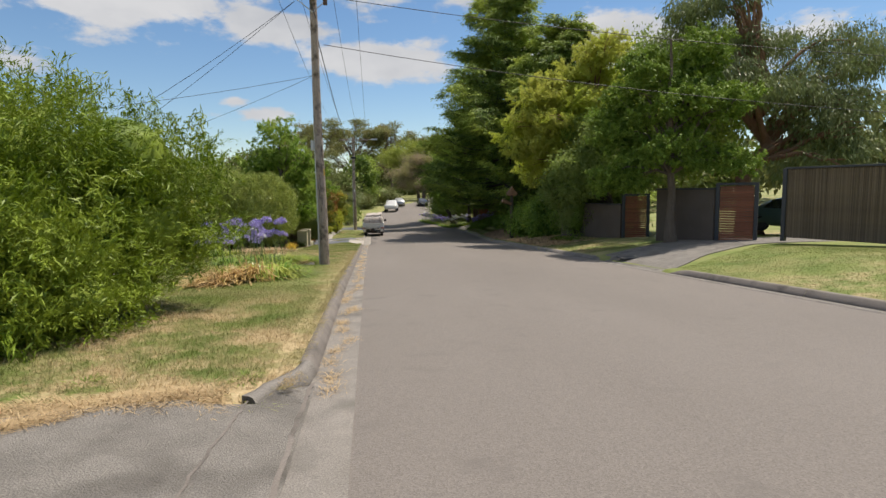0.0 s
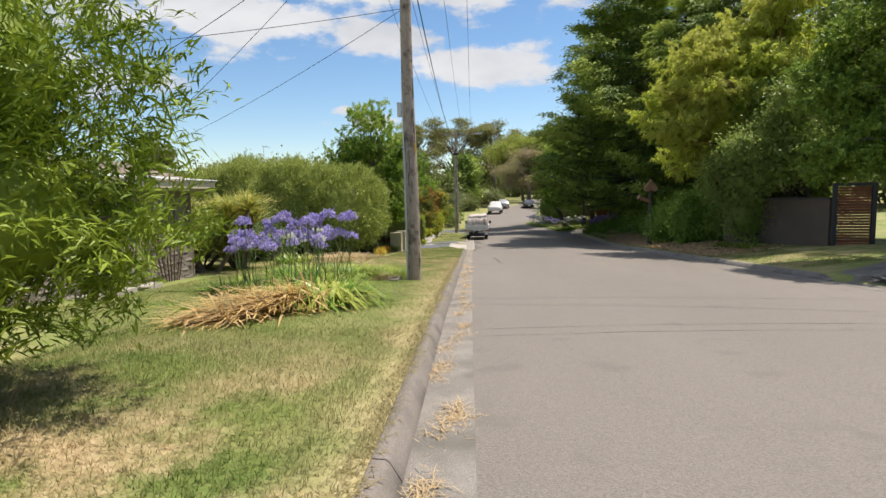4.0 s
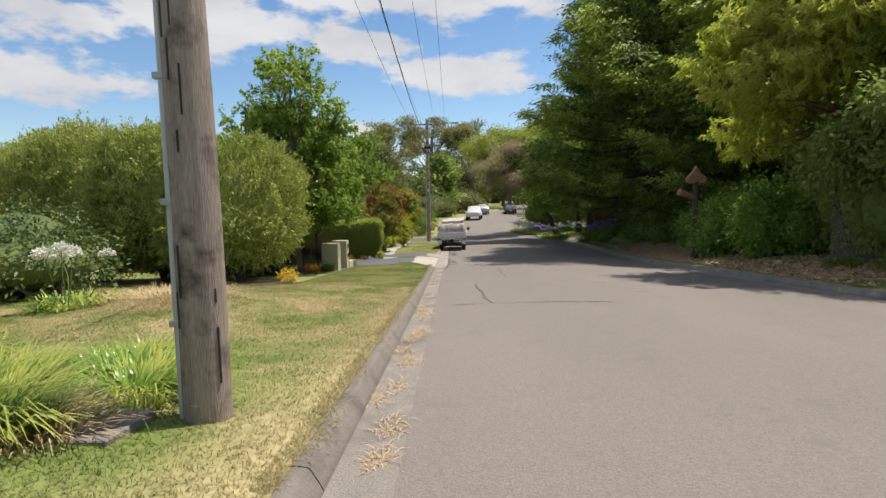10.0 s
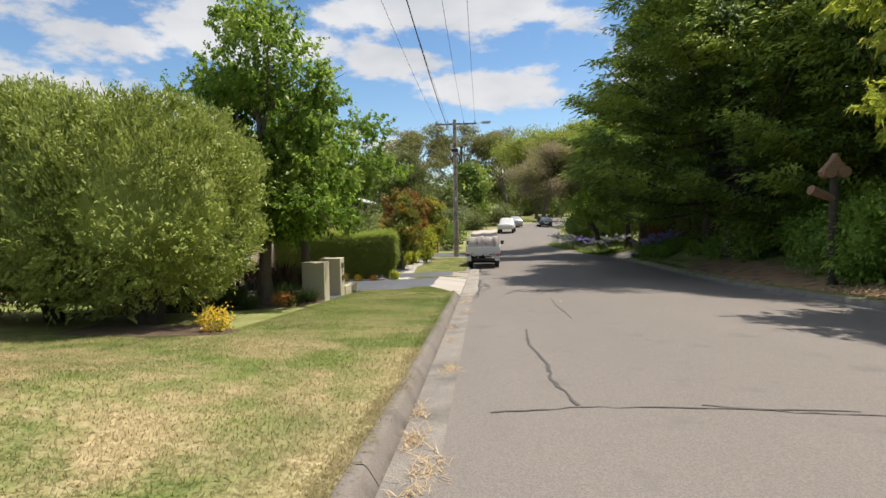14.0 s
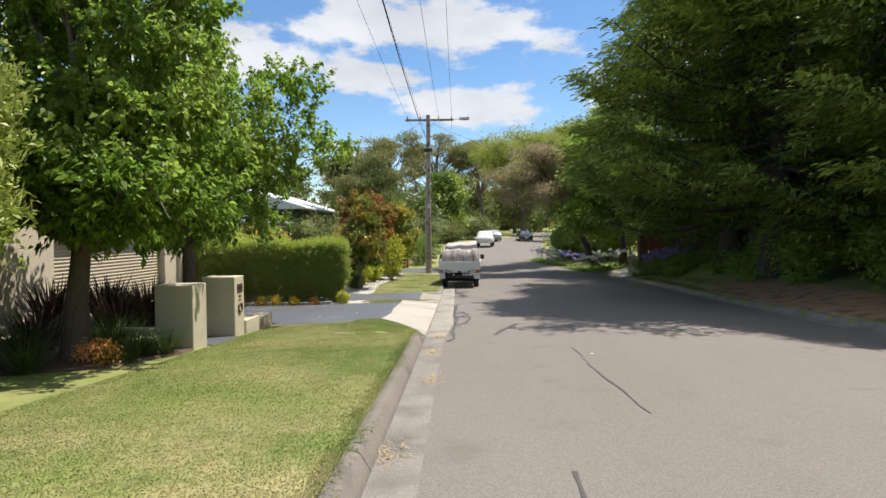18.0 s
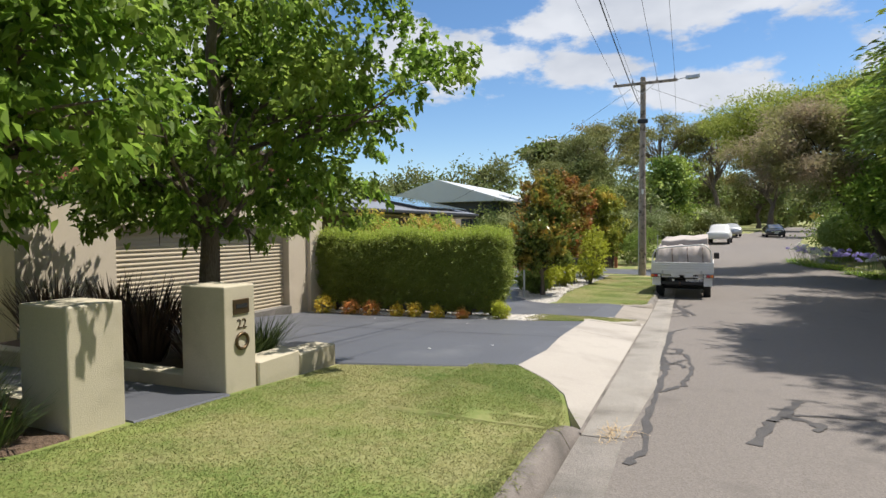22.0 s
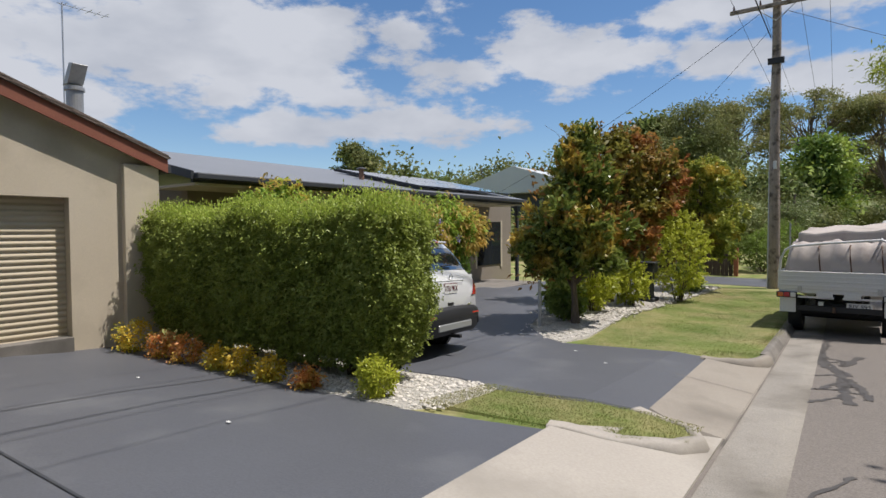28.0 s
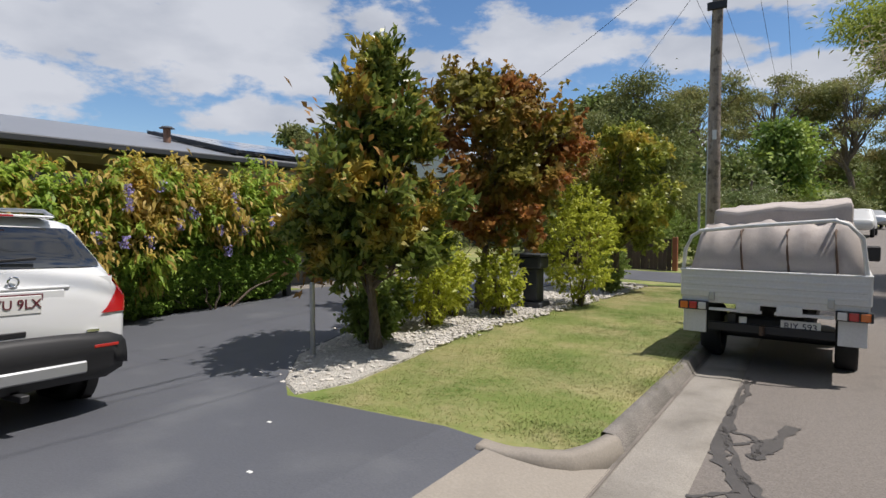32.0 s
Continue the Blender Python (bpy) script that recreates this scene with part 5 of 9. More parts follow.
brush_fence(12.25, 16.2, 14.9, 9.9, 2.1)
plain_wall(17.2, 4.4, 14.9, 9.9, 2.1, 0.1, "brown_fence", "brown bamboo screen fence with a dark capping", True)


def paling_fence(x0, y0, x1, y1, height, material="brown_fence", label="dark brown paling fence in deep shade"):
    L = math.hypot(x1 - x0, y1 - y0)
    za, zb = gz(x0, y0), gz(x1, y1)
    f = thing("paling_fence", label, "fence", pose(x0, y0, 0, 0, 0, math.degrees(math.atan2(y1 - y0, x1 - x0))), kind="structure")
    n = int(L / 0.15)
    me = bm_mesh("paling", box(0.003, 0.147, -0.01, 0.01, -0.1, height, 0.003))
    for k in range(min(n, 260)):
        part("paling", me, material, f, at=pose(k * L / n, 0.012 * (k % 2), za + (zb - za) * k / n))
    part("rail", prism([(0, za + 0.4), (L, zb + 0.4), (L, zb + 0.5), (0, za + 0.5)], 0.02, 0.07, axis="y"), material, f)
    return f


paling_fence(11.5, 30.0, 12.45, 46.3, 1.9)
plain_wall(12.5, 46.4, 11.0, 54.4, 2.0, 0.2, "brown_wall", "dark brown rendered wall on a shaded bank")
plain_wall(11.0, 54.5, 11.05, 58.5, 1.9, 0.2, "brown_wall", "dark brown rendered wall beside the gate")
p = thing("brick_pier", "brown brick gate pier", "pier", Matrix.Translation((9.45, 58.7, gz(9.45, 58.7))))
brick_me = bm_mesh("brick", box(0.004, 0.226, 0.004, 0.106, 0.004, 0.072, 0.003))
part("core", box(-0.21, 0.21, -0.21, 0.21, -0.1, 1.9), "mortar", p)
for r in range(25):
    for k in range(8):
        side, half = divmod(k, 2)
        part("brick", brick_me, "brick", p, at=pose(0, 0, r * 0.076, 0, 0, side * 90) @ pose(-0.235 + half * 0.235 - (0.03 if r % 2 else 0), -0.235, 0))
part("cap", box(-0.27, 0.27, -0.27, 0.27, 1.9, 1.98, 0.01), "brick", p)
g = thing("gate", "orange-brown solid timber gate", "gate", pose(9.8, 58.7, gz(10.3, 58.7), 0, 0, 4))
for k in range(8):
    part("board", box(k * 0.14 + 0.003, k * 0.14 + 0.137, -0.02, 0.02, 0.05, 1.75, 0.003), "orange_gate", g)
part("rail", box(0, 1.12, 0.02, 0.06, 0.4, 0.5), "orange_gate", g)
plain_wall(11.2, 58.8, 15, 59.4, 1.9, 0.2, "brown_wall", "dark brown wall beyond the gate")

# ---- shrubs and trees of the left side ----
def shrub(name, label, base, shapes, leaf, clumps, per, size, length, width, seed, stems=10, bark="bark", category="shrub", group="", shell=0.6, hang=0.0, droop=0.15, extra=None, out=0.6, radius=0.05, core=0.0, split=0, spray=0.0):
    t = thing(name, label, category, Matrix.Translation(base), group)
    b = Vector(base)
    shp = [((c[0] - b.x, c[1] - b.y, c[2] - b.z), r) for c, r in shapes]
    whole = shp
    if split:
        shp = lobes(shp, split, seed)
    me, cen = crown_mesh("leaves", shp, clumps, per, size, length, width, seed, shell, droop, hang, 1.0, out, spray)
    rng = np.random.default_rng(seed)
    runs = []
    for q in cen[rng.choice(len(cen), stems, replace=False)]:
        s = np.array([q[0] * 0.12 + rng.normal() * 0.05, q[1] * 0.12 + rng.normal() * 0.05, -0.05])
        runs.append((limb_path(s, q * np.array([0.9, 0.9, 0.9]), rng, 0.1), np.linspace(radius, radius * 0.2, 6)))
    part("branching", tubes("branching", runs, 6), bark, t)
    part("leaves", me, leaf, t)
    if core:
        bm = bmesh.new()
        for c, r in whole:
            s = bmesh.new()
            bmesh.ops.create_icosphere(s, subdivisions=2, radius=1)
            s.transform(Matrix.Translation(c) @ Matrix.Diagonal((r[0] * core, r[1] * core, r[2] * core, 1)))
            join(bm, s)
        part("inner_foliage", bm, leaf, t)
    if extra:
        mat, k, ln, wd, top = extra
        cen2, d2 = clump_points(shp, k, rng, 0.96)
        keep = d2[:, 2] > top
        cen2, d2 = cen2[keep], d2[keep]
        pts = np.repeat(cen2, 6, 0) + rng.normal(size=(len(cen2) * 6, 3)) * 0.06
        ax = np.repeat(d2, 6, 0) + rng.normal(size=pts.shape) * 0.35 + np.array([0, 0, 0.8])
        part("young_growth", leaf_mesh("young_growth", pts, ax, ln, wd, rng, 0.0), mat, t)
    return t


z = gz(-5.4, 8)
shrub("bush", "large bright green bush with narrow willowy leaves", (-5.5, 8.0, z),
      [((-5.3, 7.6, z + 1.35), (2.45, 2.3, 1.45)), ((-5.6, 8.4, z + 2.3), (2.3, 2.2, 1.5)), ((-4.5, 8.9, z + 0.95), (1.75, 1.6, 1.05)), ((-6.6, 6.5, z + 2.0), (2.4, 2.2, 1.7)), ((-5.2, 6.7, z + 0.7), (1.9, 1.3, 0.8)), ((-7.6, 8.2, z + 2.7), (2.4, 2.3, 1.6)), ((-4.0, 9.2, z + 2.25), (1.5, 1.5, 1.35)), ((-3.7, 9.1, z + 1.2), (1.3, 1.3, 1.0)), ((-5.0, 6.2, z + 0.55), (1.7, 1.2, 0.7)), ((-6.8, 5.6, z + 0.7), (1.7, 1.2, 0.8)), ((-4.2, 7.6, z + 0.5), (1.3, 1.2, 0.6)), ((-6.2, 5.3, z + 0.35), (1.6, 0.9, 0.55)), ((-5.6, 6.0, z + 1.2), (1.8, 1.3, 0.9)), ((-6.6, 5.3, z + 1.6), (1.9, 1.4, 1.1)), ((-5.4, 5.9, z + 1.9), (1.7, 1.4, 1.0)), ((-6.9, 5.0, z + 0.3), (1.5, 0.8, 0.5)), ((-4.5, 6.6, z + 0.3), (1.3, 0.9, 0.45)), ((-3.75, 7.1, z + 0.42), (0.85, 0.75, 0.5)), ((-4.3, 6.9, z + 1.3), (1.2, 1.0, 0.8))],
      "wattle", 8600, 34, 0.16, 0.125, 0.020, 11, 24, shell=0.72, core=0.48, split=16, spray=0.62, hang=-0.1)

z = gz(-8, 29.5)


def hedge_ball(name, label, base, shapes, leaf, new_leaf, n, length, width, seed, trunks, new_top=0.35, new_n=9000):
    """A clipped crown: an even skin of small leaves over twigs, with paler new shoots on top."""
    t = thing(name, label, "hedge", Matrix.Translation(base))
    rng = np.random.default_rng(seed)
    b = np.array(base)
    pts, nrm = [], []
    for c, r in shapes:
        c, r = np.array(c) - b, np.array(r)
        k = int(n * (r[0] * r[1] * r[2]) ** (2 / 3) / sum((q[0] * q[1] * q[2]) ** (2 / 3) for _, q in shapes))
        d = random_dirs(k, rng)
        e = np.sign(d) * np.abs(d) ** 0.72
        e /= np.linalg.norm(e, axis=1)[:, None] ** 0.6
        p = c + e * r * (1 - np.abs(rng.normal(size=(k, 1))) * 0.10)
        p += 0.13 * np.sin(p[:, [1, 2, 0]] * 2.3 + seed) + 0.09 * np.sin(p[:, [2, 0, 1]] * 5.1) + 0.10 * np.sin(p[:, [1, 2, 0]] * 11.3) * np.sin(p[:, [2, 0, 1]] * 9.1) + 0.05 * np.sin(p[:, [2, 0, 1]] * 23.0) * np.sin(p[:, [1, 2, 0]] * 19.0)
        pts.append(p), nrm.append(d)
    pts, nrm = np.concatenate(pts), np.concatenate(nrm)
    keep = pts[:, 2] > np.interp(pts[:, 0], [-1.5, 0.8], [0.08, 0.36]) + 0.10 * np.sin(pts[:, 0] * 2.7)
    pts, nrm = pts[keep], nrm[keep]
    tips = rng.choice(len(pts), len(pts) // 14)
    shoot = unit(nrm[tips] * 0.8 + rng.normal(size=(len(tips), 3)) * 0.45 + np.array([0, 0, 0.5]))
    reach = 0.24 * rng.uniform(0.5, 1.5, (len(tips), 1, 1))
    twig = (pts[tips][:, None] + shoot[:, None] * rng.random((len(tips), 14, 1)) * reach + rng.normal(size=(len(tips), 14, 3)) * 0.025).reshape(-1, 3)
    twig_axis = np.repeat(shoot, 14, 0) + random_dirs(len(twig), rng) * 0.8
    pts2, ax2 = np.concatenate([pts[::2], twig]), np.concatenate([nrm[::2] * 0.7 + rng.normal(size=pts[::2].shape) * 0.6, twig_axis])
    up2 = np.concatenate([nrm[::2], np.repeat(nrm[tips], 14, 0)]) * 0.4 + np.array([0, 0, 0.8])
    part("leaves", leaf_mesh("leaves", pts2, ax2, length, width, rng, 0.1, up2), leaf, t)
    top = np.where(nrm[:, 2] > new_top)[0]
    pick = rng.choice(top, min(new_n, len(top) * 2))
    q = pts[pick] + nrm[pick] * rng.uniform(0, 0.16, (len(pick), 1)) + rng.normal(size=(len(pick), 3)) * 0.03
    part("young_growth", leaf_mesh("young_growth", q, nrm[pick] * 0.5 + np.array([0, 0, 1.0]) + rng.normal(size=q.shape) * 0.35, length * 1.5, width * 0.7, rng, 0.0), new_leaf, t)
    runs = []
    for tx, ty in trunks:
        p0 = np.array([tx, ty, 0]) - b * np.array([1, 1, 0])
        for _ in range(7):
            q = pts[rng.integers(len(pts))] * 0.75
            q[2] = abs(q[2]) + 0.8
            q[:2] = p0[:2] + (q[:2] - p0[:2]) * 0.45
            runs.append((limb_path(p0 + rng.normal(size=3) * 0.05 * np.array([1, 1, 0]) - np.array([0, 0, 0.1]), q, rng), np.linspace(0.085, 0.02, 6)))
    part("trunk", tubes("trunk", runs, 7), "dark_bark", t)
    core = bmesh.new()
    for c, r in shapes:
        s = bmesh.new()
        bmesh.ops.create_icosphere(s, subdivisions=2, radius=1)
        s.transform(Matrix.Translation(Vector(c) - Vector(base)) @ Matrix.Diagonal((r[0] * 0.72, r[1] * 0.72, r[2] * 0.72, 1)))
        join(core, s)
    part("inner_foliage", core, leaf, t)
    return t


hedge_ball("rounded_hedge", "tall rounded olive-green hedge with pale new growth", (-8.0, 29.4, z),
           [((-6.40, 29.2, z + 1.98), (1.85, 1.9, 1.78)), ((-7.9, 29.6, z + 2.15), (2.3, 2.0, 1.90)), ((-9.9, 29.9, z + 2.32), (2.3, 2.0, 2.0)), ((-11.6, 30.2, z + 2.25), (1.9, 1.9, 1.9))],
           "teatree", "teatree_new", 150000, 0.085, 0.034, 21, [(-6.1, 28.7), (-8.2, 29.2), (-10.4, 29.6)], -0.1, 46000)

z = gz(-6, 32.6)
tree("street_tree", "young broad-leaved tree with fresh green foliage", (-5.65, 32.2, z), (-5.75, 32.5, z + 6.2), 0.135,
     [((-5.9, 32.7, z + 2.9), (2.1, 2.0, 1.3)), ((-5.8, 32.8, z + 4.2), (2.0, 2.0, 1.5)), ((-5.9, 32.7, z + 5.5), (1.9, 1.8, 1.3)), ((-5.9, 32.7, z + 6.6), (1.3, 1.3, 0.9)), ((-5.0, 32.4, z + 2.3), (1.5, 1.4, 0.9)), ((-7.3, 32.4, z + 3.0), (1.6, 1.6, 1.4)), ((-7.0, 33.3, z + 5.0), (1.3, 1.3, 1.2)), ((-4.6, 32.4, z + 3.1), (1.1, 1.1, 0.9)), ((-4.5, 31.8, z + 2.2), (1.0, 1.0, 0.7)), ((-4.7, 32.6, z + 4.4), (1.1, 1.1, 0.9)), ((-6.8, 31.6, z + 2.1), (1.2, 1.1, 0.7))],
     "bark", "liquid", 2300, 28, 0.17, 0.10, 0.062, 31, 40, low=0.22, droop=0.35, shell=0.45, spray=0.42, hang=0.3, split=14)
z = gz(-6.6, 36.0)
tree("street_tree", "young broad-leaved tree overhanging the driveway", (-5.75, 35.35, z + 0.1), (-6.0, 35.8, z + 6.0), 0.125,
     [((-6.2, 36.2, z + 2.9), (2.0, 2.1, 1.2)), ((-6.0, 36.2, z + 4.2), (1.5, 1.5, 1.1)), ((-6.2, 36.1, z + 5.3), (1.0, 1.0, 0.9)), ((-4.9, 36.9, z + 3.2), (1.25, 1.4, 0.9)), ((-7.6, 35.8, z + 3.2), (1.5, 1.6, 1.3)), ((-4.7, 35.4, z + 3.7), (1.2, 1.2, 1.0)), ((-5.5, 37.2, z + 2.1), (1.2, 1.2, 0.65)), ((-6.8, 37.2, z + 2.1), (1.3, 1.2, 0.7)), ((-6.8, 36.6, z + 4.0), (1.6, 1.6, 1.3)), ((-4.0, 36.7, z + 3.6), (1.1, 1.2, 0.8)), ((-4.3, 36.2, z + 4.6), (1.0, 1.1, 0.8)), ((-7.3, 35.0, z + 2.0), (1.2, 1.1, 0.65)), ((-5.5, 34.6, z + 2.2), (1.1, 1.0, 0.6)), ((-4.7, 35.6, z + 2.4), (0.9, 0.9, 0.6)), ((-6.3, 35.6, z + 1.9), (1.2, 1.1, 0.5)), ((-8.2, 36.2, z + 2.4), (1.1, 1.1, 0.7))],
     "bark", "liquid", 1450, 28, 0.18, 0.10, 0.062, 41, 26, low=0.24, droop=0.35, shell=0.5, spray=0.42, hang=0.35, split=12)


def box_hedge(name, label, x0, x1, y0, y1, z0, z1, n, seed, leaf="box_hedge", new_leaf="hedge_new", length=0.052, new_n=14000, slope=0.0):
    t = thing(name, label, "hedge", Matrix.Translation((x0, y0, z0)))
    rng = np.random.default_rng(seed)
    L = np.array([x1 - x0, y1 - y0, z1 - z0])
    areas = np.array([L[1] * L[2], L[1] * L[2], L[0] * L[2], L[0] * L[2], L[0] * L[1]])
    face = rng.choice(5, n, p=areas / areas.sum())
    p = rng.random((n, 3)) * L
    nrm = np.zeros((n, 3))
    for f, (ax, v, s) in enumerate(((0, 0, -1), (0, L[0], 1), (1, 0, -1), (1, L[1], 1), (2, L[2], 1))):
        k = face == f
        p[k, ax] = v - s * np.abs(rng.normal(size=k.sum())) * 0.08
        nrm[k, ax] = s
    p += 0.055 * np.sin(p[:, [1, 2, 0]] * 3.1 + seed) + 0.03 * np.sin(p[:, [2, 0, 1]] * 7.7) + 0.035 * np.sin(p[:, [1, 2, 0]] * 17.0) * np.sin(p[:, [2, 0, 1]] * 14.0 + 1)
    p[:, 2] = np.where(p[:, 2] < 0.25, 0.1 + np.abs(p[:, 2]) * 1.3, p[:, 2])
    # it narrows towards the foot, over bare stems
    pinch = np.clip(1 - p[:, 2] / 0.75, 0, 1) ** 1.4
    p[:, 1] += (L[1] / 2 - p[:, 1]) * pinch * 0.55
    p[:, 0] -= np.clip(p[:, 0] - L[0] + 0.8, 0, 1) * pinch * 0.65
    tips = rng.choice(n, n // 30)
    shoot = unit(nrm[tips] * 0.7 + rng.normal(size=(len(tips), 3)) * 0.4 + np.array([0, 0, 0.6]))
    twig = (p[tips][:, None] + shoot[:, None] * rng.random((len(tips), 10, 1)) * 0.16 + rng.normal(size=(len(tips), 10, 3)) * 0.018).reshape(-1, 3)
    p2, n2 = np.concatenate([p, twig]), np.concatenate([nrm, np.repeat(nrm[tips], 10, 0)])
    part("leaves", leaf_mesh("leaves", p2, n2 * 0.8 + rng.normal(size=p2.shape) * 0.6, length, length * 0.6, rng, 0.15, n2 * 0.4 + np.array([0, 0, 0.8])), leaf, t)
    k = np.where(nrm[:, 2] > 0.5)[0]
    pick = rng.choice(k, new_n)
    q = p[pick] + np.array([0, 0, 1.0]) * rng.random((new_n, 1)) ** 1.5 * 0.26 + rng.normal(size=(new_n, 3)) * 0.035
    part("young_growth", leaf_mesh("young_growth", q, np.array([0, 0, 1.0]) + rng.normal(size=q.shape) * 0.5, length * 1.3, length * 0.5, rng, 0.0), new_leaf, t)
    part("inner_foliage", box(0.15, L[0] - 0.18, 0.16, L[1] - 0.16, 0.62, L[2] - 0.16, 0.05), leaf, t)
    runs = []
    for k in range(max(3, int(L[0] / 0.55))):
        a = np.array([(k + 0.5) / max(3, int(L[0] / 0.55)) * L[0], L[1] * 0.5, -0.12])
        for _ in range(4):
            runs.append((limb_path(a, a + np.array([rng.uniform(-0.3, 0.3), rng.uniform(-0.28, 0.28) * L[1], rng.uniform(0.5, 0.9)]), rng), np.linspace(0.03, 0.01, 6)))
    part("branching", tubes("branching", runs, 6), "bark", t)
    return t


box_hedge("clipped_hedge", "clipped box-shaped green hedge with shaggy bright top", -9.35, -4.46, 42.14, 42.96, -2.30, -0.52, 185000, 51, length=0.038, new_n=26000)

z = gz(-5.07, 48.05)
t = tree("magnolia_tree", "small magnolia with glossy dark leaves and bronze undersides", (-5.07, 48.05, z), (-5.05, 48.05, z + 3.3), 0.058,
         [((-5.1, 48.05, z + 1.95), (1.05, 1.05, 1.05)), ((-5.05, 48.05, z + 2.75), (0.75, 0.75, 0.8)), ((-4.97, 48.05, z + 3.35), (0.34, 0.34, 0.4)), ((-5.75, 47.95, z + 1.40), (0.60, 0.60, 0.5)), ((-4.72, 48.1, z + 1.25), (0.55, 0.55, 0.4)), ((-5.3, 47.8, z + 1.15), (0.6, 0.55, 0.35))],
         "bark", "magnolia", 1350, 17, 0.14, 0.145, 0.06, 61, 26, low=0.12, shell=0.45, droop=0.1, spray=0.25, split=12, hang=-0.3)
rng = np.random.default_rng(62)
c2, d2 = clump_points([((0, 0, 1.95), (1.05, 1.05, 1.1)), ((0, 0, 2.6), (0.75, 0.75, 0.8)), ((-0.7, 0, 1.3), (0.75, 0.75, 0.6))], 64, rng, 0.8)
part("bronze_leaves", leaf_mesh("bronze_leaves", np.repeat(c2, 5, 0) + rng.normal(size=(320, 3)) * 0.12, np.repeat(d2, 5, 0) + rng.normal(size=(320, 3)) * 0.5 + [0, 0, 0.5], 0.16, 0.065, rng), "magnolia_back", t)
z = gz(-5.6, 52.3)
tree("copper_tree", "small tree with copper-red and green leaves", (-5.75, 51.7, z), (-5.6, 51.9, z + 3.8), 0.07,
     [((-5.5, 51.9, z + 2.7), (1.25, 1.3, 1.3)), ((-5.2, 52.5, z + 3.4), (1.1, 1.2, 1.05)), ((-5.8, 51.2, z + 3.4), (0.95, 1.0, 1.0)), ((-5.0, 53.2, z + 2.7), (1.0, 1.0, 1.1)), ((-5.4, 51.6, z + 1.6), (0.9, 0.9, 0.7))], "bark", "red_leaf", 880, 24, 0.19, 0.13, 0.085, 71, 24, low=0.2, spray=0.3, split=12)
tree("garden_tree", "small tree with golden-tinged green leaves", (-4.95, 57.0, z - 0.1), (-4.85, 57.1, z + 3.6), 0.08,
     [((-4.8, 57.0, z + 2.2), (1.25, 1.3, 1.15)), ((-4.6, 57.2, z + 3.4), (0.95, 0.95, 0.9)), ((-5.4, 56.7, z + 1.4), (0.9, 0.9, 0.7)), ((-4.2, 57.3, z + 1.5), (0.8, 0.8, 0.7))], "bark", "gold_green", 1250, 17, 0.15, 0.14, 0.065, 72, 20, low=0.2, spray=0.25, split=11)
tree("garden_tree", "small tree with dark glossy and copper leaves", (-6.6, 55.2, z - 0.1), (-6.4, 55.3, z + 3.9), 0.08,
     [((-6.3, 55.3, z + 2.6), (1.2, 1.3, 1.2)), ((-6.1, 55.6, z + 3.5), (0.9, 0.95, 0.8))], "bark", "magnolia", 700, 16, 0.16, 0.14, 0.065, 74, 18, low=0.2, spray=0.25)
tree("garden_tree", "small tree with reddish new leaves beyond the garden bed", (-7.6, 62.0, -2.9), (-7.4, 62.0, 1.4), 0.09,
     [((-7.4, 62, 0.0), (1.6, 1.7, 1.5)), ((-7.2, 62.4, 1.0), (1.1, 1.2, 1.0))], "bark", "red_leaf", 420, 15, 0.22, 0.16, 0.08, 73, 16, low=0.2)
for k, (x, y, r, h, m) in enumerate(((-5.35, 49.6, 0.55, 1.45, "lime_shrub"), (-4.62, 53.6, 0.80, 2.30, "lime_shrub"), (-5.1, 51.2, 0.42, 1.1, "lime_shrub"), (-5.8, 49.0, 0.40, 0.8, "pittos"), (-5.6, 58.6, 0.5, 1.0, "pittos"), (-5.7, 50.5, 0.45, 1.0, "lime_shrub"), (-5.35, 48.3, 0.32, 0.6, "pittos"), (-4.9, 56.4, 0.25, 0.45, "pittos"), (-4.2, 65.6, 0.9, 1.7, "pittos"), (-5.6, 65.2, 0.9, 2.1, "pittos"), (-3.7, 67.6, 1.0, 2.1, "pittos"), (-6.9, 65.4, 1.0, 2.2, "pittos"))):
    zz = gz(x, y)
    shrub("garden_shrub", "leafy " + ("yellow-green" if m == "lime_shrub" else "dark green") + " shrub in a pebble bed", (x, y, zz), [((x, y, zz + h * 0.55), (r, r, h * 0.5))], m, int(190 * (r / 0.5) ** 1.3) + 60, 15, 0.10, 0.09, 0.04, 80 + k, 8, shell=0.4, radius=0.02, spray=0.2)


# ---- right-hand trees ----
RIGHT = "row of mature trees along the far side"
z = gz(10.8, 42)


